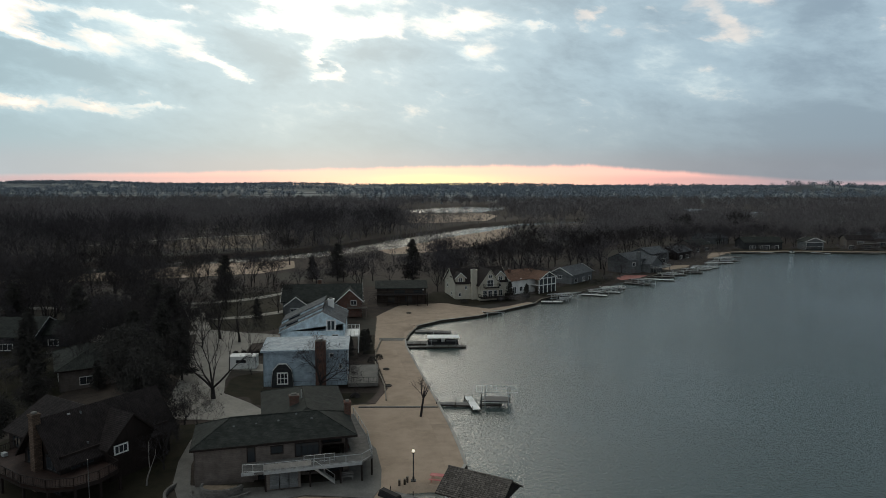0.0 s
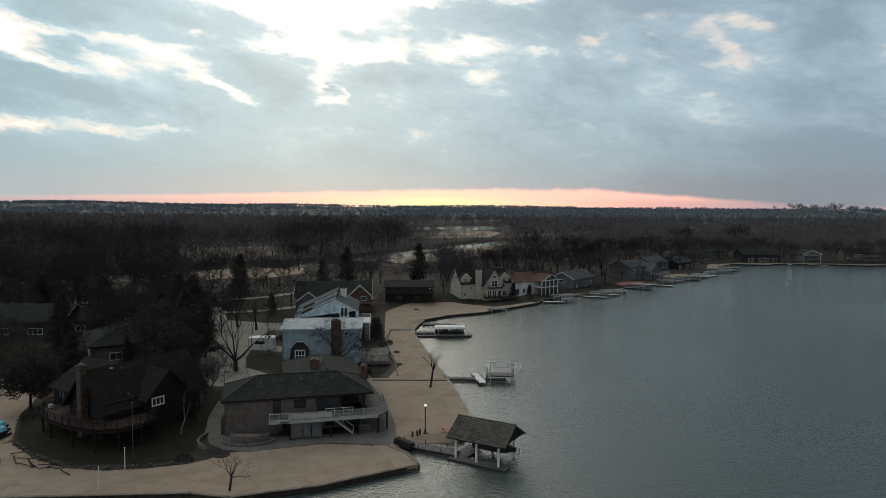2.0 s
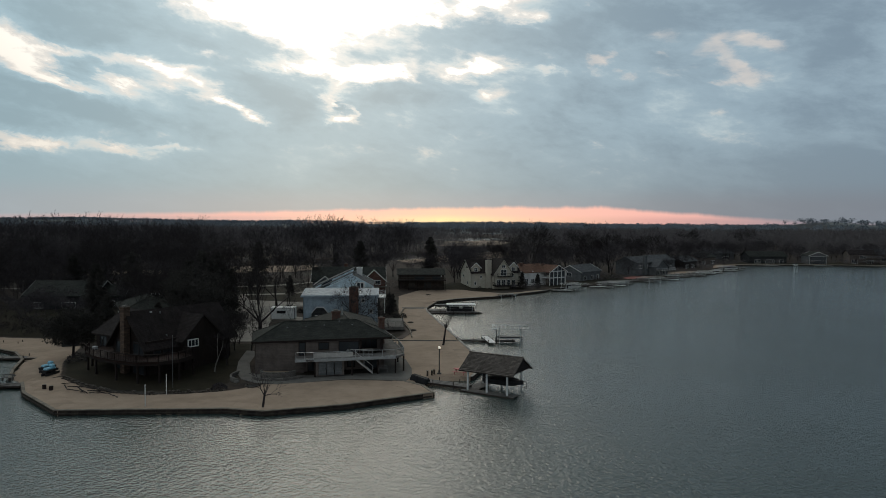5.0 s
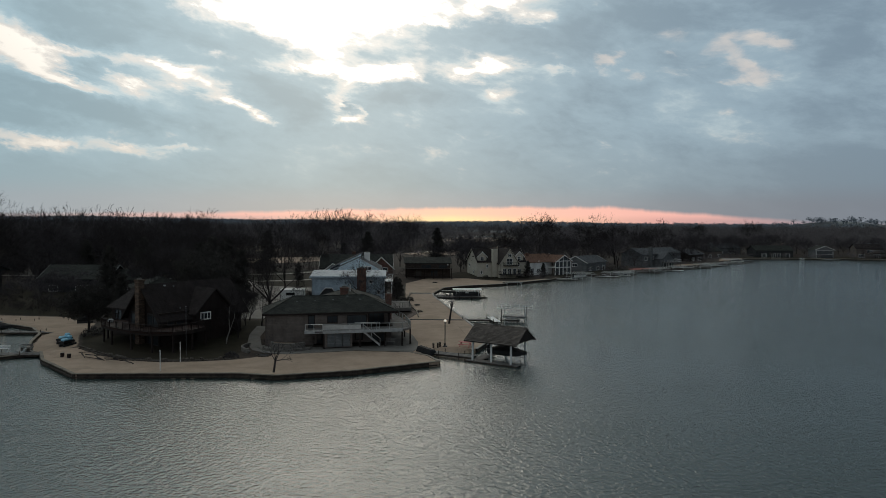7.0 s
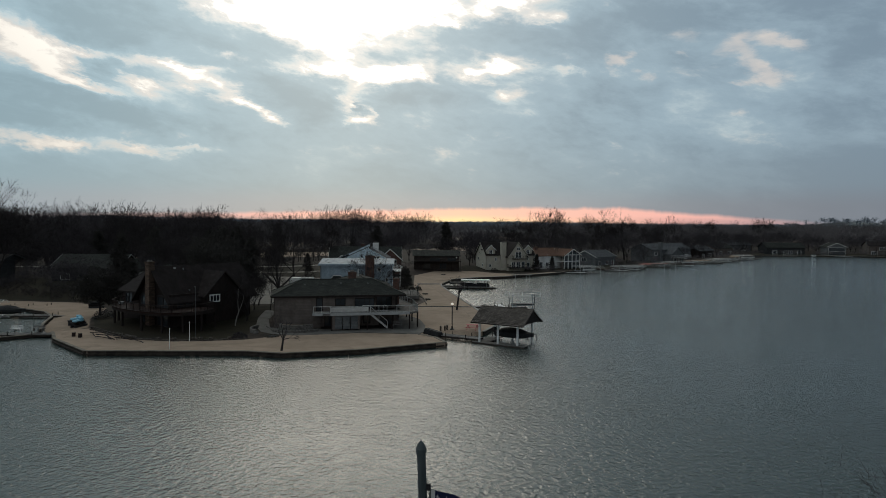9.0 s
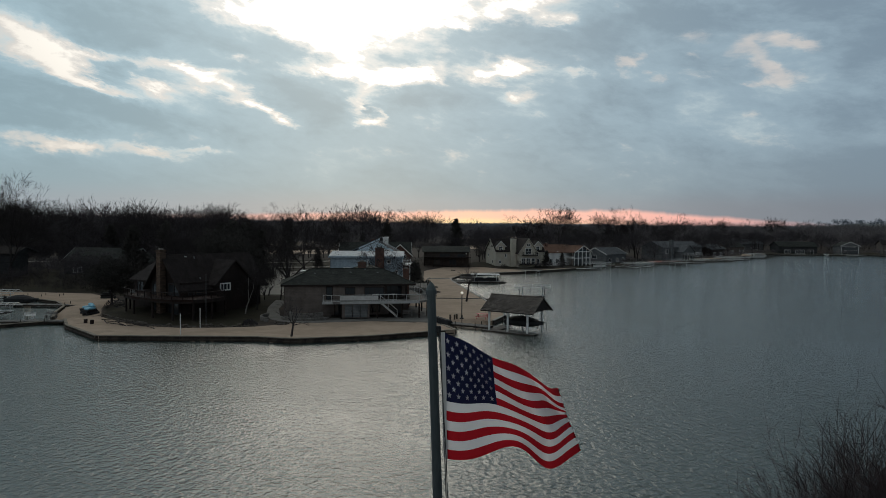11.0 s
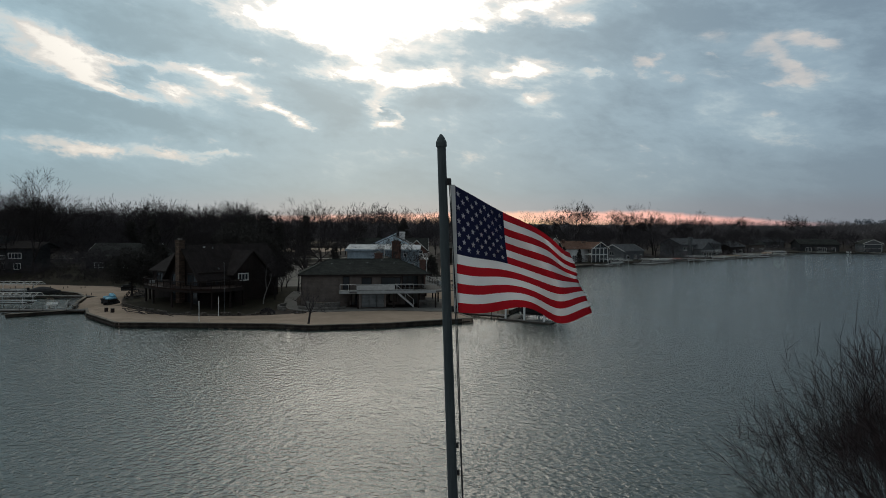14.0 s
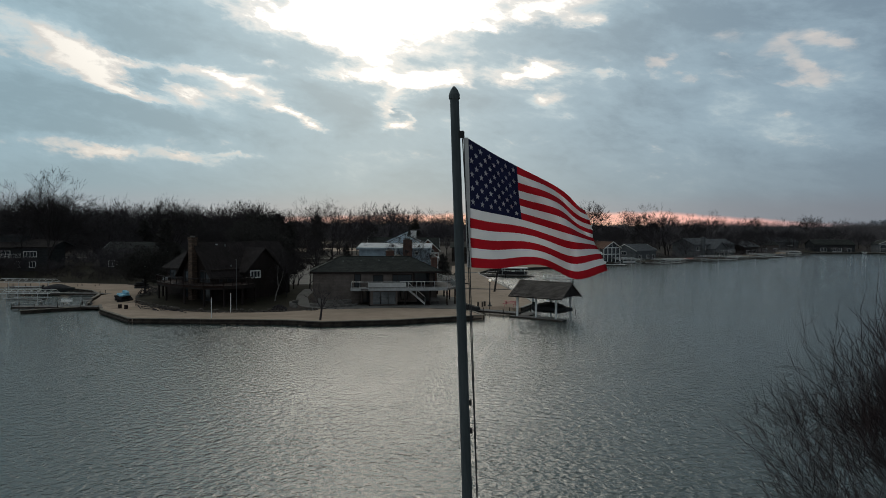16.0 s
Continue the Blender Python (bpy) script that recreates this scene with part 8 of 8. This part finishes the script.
# driftwood, stones and edging
def stone_edging():
    line = [(-50.5, 107.2), (-46.0, 103.4), (-41.0, 100.5), (-36.0, 99.8), (-30.5, 101.1), (-27.2, 102.2)]
    rng = random.Random(9)
    root = thing("stone_wall", Matrix(), "low dry stone wall edging the cabin lawn", "stone wall", kind="structure")
    me = []
    for k in range(4):
        bm = bmesh.new()
        bmesh.ops.create_icosphere(bm, subdivisions=1, radius=0.24)
        for v in bm.verts:
            v.co = Vector((v.co.x * 1.3, v.co.y, v.co.z * 0.75)) * rng.uniform(0.75, 1.2)
        m_ = bpy.data.meshes.new("stone")
        bm.to_mesh(m_)
        bm.free()
        m_.materials.append(M_STONE)
        me.append(m_)
    for (ax, ay), (bx, by) in zip(line, line[1:]):
        L = math.hypot(bx - ax, by - ay)
        for i in range(int(L / 0.42)):
            for lvl in range(1 + (rng.random() < 0.3)):
                f = (i + 0.5 * lvl) * 0.42 / L
                x, y = ax + (bx - ax) * f + rng.uniform(-0.08, 0.08), ay + (by - ay) * f + rng.uniform(-0.08, 0.08)
                o = new("stone", me[rng.randrange(4)])
                o.parent = root
                o.matrix_world = pose(x, y, ground_z(x, y) + 0.12 + lvl * 0.26, rng.uniform(-15, 15), rng.uniform(-15, 15), rng.uniform(0, 360))


stone_edging()


# ------------------------------------------------------------ yards: small things
def shrub(x, y, h, w, label, seed, evergreen=True, group=""):
    rng = np.random.default_rng(seed)
    root = thing("shrub", pose(x, y, ground_z(x, y)), label, "shrub", group)
    V = []
    for i in range(420):
        d = rng.normal(0, 1, 3)
        d[2] = abs(d[2])
        d /= np.linalg.norm(d)
        c = d * np.array([w, w, h]) * rng.uniform(0.45, 1.0) ** 0.5
        e = d + rng.normal(0, 0.5, 3)
        e /= np.linalg.norm(e)
        s = np.cross(e, rng.normal(0, 1, 3))
        s /= np.linalg.norm(s) + 1e-9
        q = rng.uniform(0.12, 0.28)
        V += [c + s * q * 0.3, c - s * q * 0.3, c + e * q]
    V = np.array(V)
    V[:, 2] = np.maximum(V[:, 2], 0.02)
    part("foliage", quick_mesh("foliage", V, np.arange(len(V)).reshape(-1, 3), M_NEEDLE if evergreen else M_TWIG), None, root)
    stems = [(np.zeros(3), np.array([math.cos(a) * w * 0.5, math.sin(a) * w * 0.5, h * 0.6]), 0.03, 0.01, 0) for a in (0, 1.3, 2.6, 3.9, 5.2)]
    part("stem", quick_mesh("stem", *sticks(stems, 4), M_BARK), None, root)


for i, (x, y) in enumerate(((-37.5, 166.6), (-36.1, 166.9), (-34.8, 167.2), (-33.5, 167.4), (-32.2, 167.7), (-31.0, 167.9))):
    shrub(x, y, 1.1, 0.62, "clipped dark evergreen shrub in a row by the drive", 500 + i, True, "shrub row")
for i, (x, y, h, w) in enumerate(((-28.6, 102.6, 0.9, 1.0), (-10.8, 166.0, 1.2, 0.9), (-9.6, 168.5, 1.0, 0.8), (-11.6, 144.2, 0.7, 0.8), (-9.4, 158.0, 0.9, 0.8), (-13.0, 160.4, 1.1, 0.9), (-54.6, 118.0, 1.6, 1.6), (10.5, 231.5, 1.2, 1.3), (21.5, 235.5, 1.3, 1.2), (-14.8, 229.0, 2.6, 2.6), (58.0, 268.0, 1.8, 2.0), (62.0, 273.0, 2.2, 2.4), (65.0, 277.5, 1.8, 2.0))):
    shrub(x, y, h, w, "dark rounded shrub beside the lawn", 520 + i, i % 3 != 0)


def planter_terrace():
    """Curved stone terraces below the tan house."""
    root = thing("terrace_wall", pose(-22.4, 107.9, 0.85, 0, 0, 14), "curved grey block terrace walls below the tan house", "retaining wall", kind="structure")
    for lvl, (r0, a0, a1, h) in enumerate(((3.4, 170, 330, 0.55), (2.3, 165, 340, 1.0), (6.2, 150, 215, 0.7))):
        n = int((a1 - a0) / 180 * math.pi * r0 / 0.42)
        for c in range(int(h / 0.2)):
            for i in range(n):
                a = radians(a0 + (a1 - a0) * (i + 0.5 * (c % 2)) / n)
                o = new("block", BLOCK)
                o.parent = root
                o.matrix_local = pose(r0 * math.cos(a), 1.8 + 0.75 * r0 * math.sin(a), 0.1 + c * 0.2, 0, 0, math.degrees(a) + 90)
    fill = bmesh.new()
    prism(fill, [(2.15 * math.cos(radians(a)), 1.8 + 0.75 * 2.15 * math.sin(radians(a))) for a in range(165, 341, 12)], 0.0, 0.85)
    part("soil", fill, M_SOIL, root, "sandy planting bed")


M_SOIL = surface("sandy_soil", (0.16, 0.12, 0.085), (0.27, 0.205, 0.15), 1.5, 0.95, 0.4)
BLOCK = bpy.data.meshes.new("block")
_b = boxes((-0.2, 0.2, -0.14, 0.14, -0.095, 0.095), bevel=0.02)
_b.to_mesh(BLOCK)
_b.free()
BLOCK.materials.append(surface("grey_block", (0.105, 0.098, 0.092), (0.175, 0.164, 0.150), 1.4, 0.9, 0.5, each=0.2))
planter_terrace()


def beach_edging():
    """Weathered boards on edge that hold the lawns back from the sand."""
    line = [(-10.3, 184.6), (-10.6, 173.7), (-10.1, 165.4), (-8.6, 157.0), (-7.2, 149.9), (-6.4, 142.0)]
    root = thing("timber_edging", Matrix(), "weathered timber edging between lawn and beach sand", "edging", kind="structure")
    for (ax, ay), (bx, by) in zip(line, line[1:]):
        L = math.hypot(bx - ax, by - ay)
        o = part("board", boxes((0.0, L - 0.02, -0.10, 0.10, -0.3, 0.30), bevel=0.015), M_CAP, root)
        o.matrix_world = pose(ax, ay, ground_z(ax, ay) + 0.08, 0, 0, math.degrees(math.atan2(by - ay, bx - ax)))


beach_edging()


def stone_ring(x, y, r, label):
    root = thing("fire_pit", pose(x, y, ground_z(x, y) + 0.08), label, "fire pit")
    for i in range(10):
        a = i * 0.628
        o = part("stone", boxes((-0.16, 0.16, -0.1, 0.1, 0, 0.2), bevel=0.04), M_STONE, root)
        o.matrix_local = pose(r * math.cos(a), r * math.sin(a), 0, 0, 0, math.degrees(a) + 90)
    part("ash", bars(((0, 0, 0.0), (0, 0, 0.06), r * 0.85), n=14), M_BLACK, root)


stone_ring(-7.6, 160.5, 0.5, "ring of dark stones round ash on the beach")
stone_ring(-6.6, 150.0, 0.55, "stone fire ring with black ash in the sand")
stone_ring(-5.2, 216.0, 0.6, "stone fire ring on the cove beach")
stone_ring(-24.9, 104.4, 0.9, "pale stone ring in front of the terrace")


def log(x, y, L, r, yaw, label, tilt=4):
    g = thing("driftwood_log", pose(x, y, ground_z(x, y) + r + 0.06, 0, tilt, yaw), label, "log")
    segs = grow(np.random.default_rng(int(abs(x * 97 + y * 13))), L, 2, r, trunk=0.6, kids=(1, 2), limbs=(2, 3), limb=0.3)
    V, F = sticks(segs, 6)
    part("wood", quick_mesh("wood", V[:, [2, 0, 1]] * np.array([1, 0.35, 0.25]), F, M_BARK), None, g)


for i, (x, y, L, yaw) in enumerate(((-47.5, 102.6, 3.4, 10), (-45.2, 101.2, 3.0, -30), (-44.0, 100.6, 2.6, 25), (-46.6, 101.2, 2.8, -12), (-42.6, 100.0, 3.6, 5), (-40.8, 99.4, 2.2, -40), (-49.0, 103.9, 2.6, 40), (-43.2, 99.5, 2.8, 60), (-46.0, 102.2, 3.2, -45), (-41.6, 100.4, 3.0, 20), (-44.8, 102.0, 3.4, -5), (-48.2, 103.2, 2.4, -60))):
    log(x, y, L, 0.24, yaw, "grey driftwood branch piled beside the stone wall")
for i, (x, y) in enumerate(((-50.2, 102.2), (-49.0, 101.6))):
    s_ = thing("stump", pose(x, y, 0.8), "short dark sawn stump standing in the sand", "stump", "stumps")
    part("stump_wood", bars(((0, 0, 0), (0.02, 0, 0.62), 0.24), n=10), M_DARKWOOD, s_)
    part("cut_face", bars(((0.02, 0, 0.62), (0.02, 0, 0.64), 0.22), n=10), M_CAP, s_)
for x, y in ((-2.2, 111.3), (-2.8, 111.0), (-1.9, 111.9)):
    s_ = thing("piling", pose(x, y, 0.8), "short dark wooden piling beside the walkway", "piling", "pilings by the walkway")
    part("post", bars(((0, 0, -0.3), (0, 0, 0.7), 0.13), n=8), M_PILE, s_)
    part("cap", bars(((0, 0, 0.7), (0, 0, 0.78), 0.15), n=8), M_CAP, s_)


def watercraft(x, y, yaw, label, mat):
    c = thing("jet_ski", pose(x, y, ground_z(x, y) + 0.35, 0, 0, yaw), label, "jet ski")
    part("hull", hull(2.4, 1.0, 0.45, 0.0), M_BLACK, c)
    bm = bmesh.new()
    box(bm, -1.0, 0.7, -0.40, 0.40, 0.42, 0.78, bevel=0.16)
    part("cover", bm, mat, c, "light blue fitted cover")
    bm = bmesh.new()
    box(bm, 0.0, 0.6, -0.36, 0.36, 0.75, 1.12, bevel=0.14)
    part("bar_hump", bm, mat, c)
    part("trailer_bunk", boxes((-1.2, 1.2, -0.4, -0.25, -0.35, 0.05), (-1.2, 1.2, 0.25, 0.4, -0.35, 0.05)), M_STEEL, c)


watercraft(-53.8, 109.8, 78, "jet ski under a light blue cover on the sand", M_CYAN)
watercraft(-55.2, 111.8, 70, "second jet ski under a pale blue cover", M_CYAN)
watercraft(-63.0, 131.4, 20, "jet ski under a black cover by the sandy bay", M_BLACK)


def bench(x, y, yaw, label, z=None, mat=None):
    b = thing("bench", pose(x, y, (ground_z(x, y) + 0.08) if z is None else z, 0, 0, yaw), label, "bench")
    mat = mat or M_DECKING
    part("seat", boxes(*[(-0.75, 0.75, -0.22 + i * 0.12, -0.12 + i * 0.12, 0.42, 0.46) for i in range(4)]), mat, b)
    part("backrest", boxes((-0.75, 0.75, 0.24, 0.28, 0.55, 0.66), (-0.75, 0.75, 0.27, 0.31, 0.72, 0.83)), mat, b)
    for x_ in (-0.6, 0.6):
        part("leg", boxes((x_ - 0.04, x_ + 0.04, -0.2, 0.26, 0, 0.42)), mat, b)


bench(-9.0, 112.2, 14, "grey bench under the deck", 1.08)
bench(-57.6, 106.6, 10, "weathered bench on the bay dock", 0.8)
bench(-60.0, 105.6, 10, "pale plastic bench on the bay dock", 0.8, M_WHITE)
covered_boat(pose(-74.0, 125.0, 0.5, 0, 0, 8), "dark covered runabout moored in the bay", 5.0, 2.0)
covered_boat(pose(41.5, 238.2, 0.9, 0, 0, 22), "small covered boat on a lift by the porch", 4.6, 1.9, M_WHITE)
covered_boat(pose(134.0, 338.0, 0.8, 0, 0, 5), "pale covered boat at the far docks", 6.5, 2.3, M_WHITE)
covered_boat(pose(184.5, 378.0, 0.5, 0, 0, 70), "white cruiser moored on the far shore", 5.5, 2.2, M_WHITE)


def trash_bin(x, y, label):
    b = thing("bin", pose(x, y, ground_z(x, y) + 0.05), label, "bin")
    part("body", boxes((-0.3, 0.3, -0.33, 0.33, 0.05, 1.0), bevel=0.05), M_STEEL, b)
    part("lid", boxes((-0.33, 0.33, -0.37, 0.35, 1.0, 1.07), bevel=0.03), M_BLACK, b)
    for s in (-1, 1):
        part("wheel", bars(((s * 0.3, 0.3, 0.12), (s * 0.36, 0.3, 0.12), 0.12), n=10), M_BLACK, b)


trash_bin(-36.0, 128.6, "dark wheeled bin at the drive's edge")
trash_bin(-29.2, 178.4, "dark bin beside the pale drive")


def ac_box():
    b = thing("wood_crate", pose(-21.6, 131.6, ground_z(-21.6, 131.6) + 0.05, 0, 0, 14), "brown slatted bin enclosure beside the garage", "enclosure")
    for i in range(9):
        part("slat", boxes((-1.2 + i * 0.27, -0.98 + i * 0.27, -0.8, -0.75, 0, 1.3)), M_DARKWOOD, b)
    part("side", boxes((-1.25, -1.2, -0.8, 0.8, 0, 1.3), (1.2, 1.25, -0.8, 0.8, 0, 1.3)), M_DARKWOOD, b)
    part("top_rim", boxes((-1.3, 1.3, -0.86, -0.72, 1.3, 1.36), (-1.3, 1.3, 0.74, 0.86, 1.3, 1.36)), M_CAP, b)


ac_box()
# slim white trunk beside the cabin
bare_tree(404, 7.5, 4, 0.10, "pale-barked birch beside the dark cabin", "", 0.012, bark=surface("birch_bark", (0.13, 0.12, 0.11), (0.22, 0.21, 0.195), 3.0, 0.9, 0.2), trunk=0.3, kids=(3, 4), limbs=(2, 3), lean=0.12).matrix_world = pose(-31.8, 110.5, 1.3)
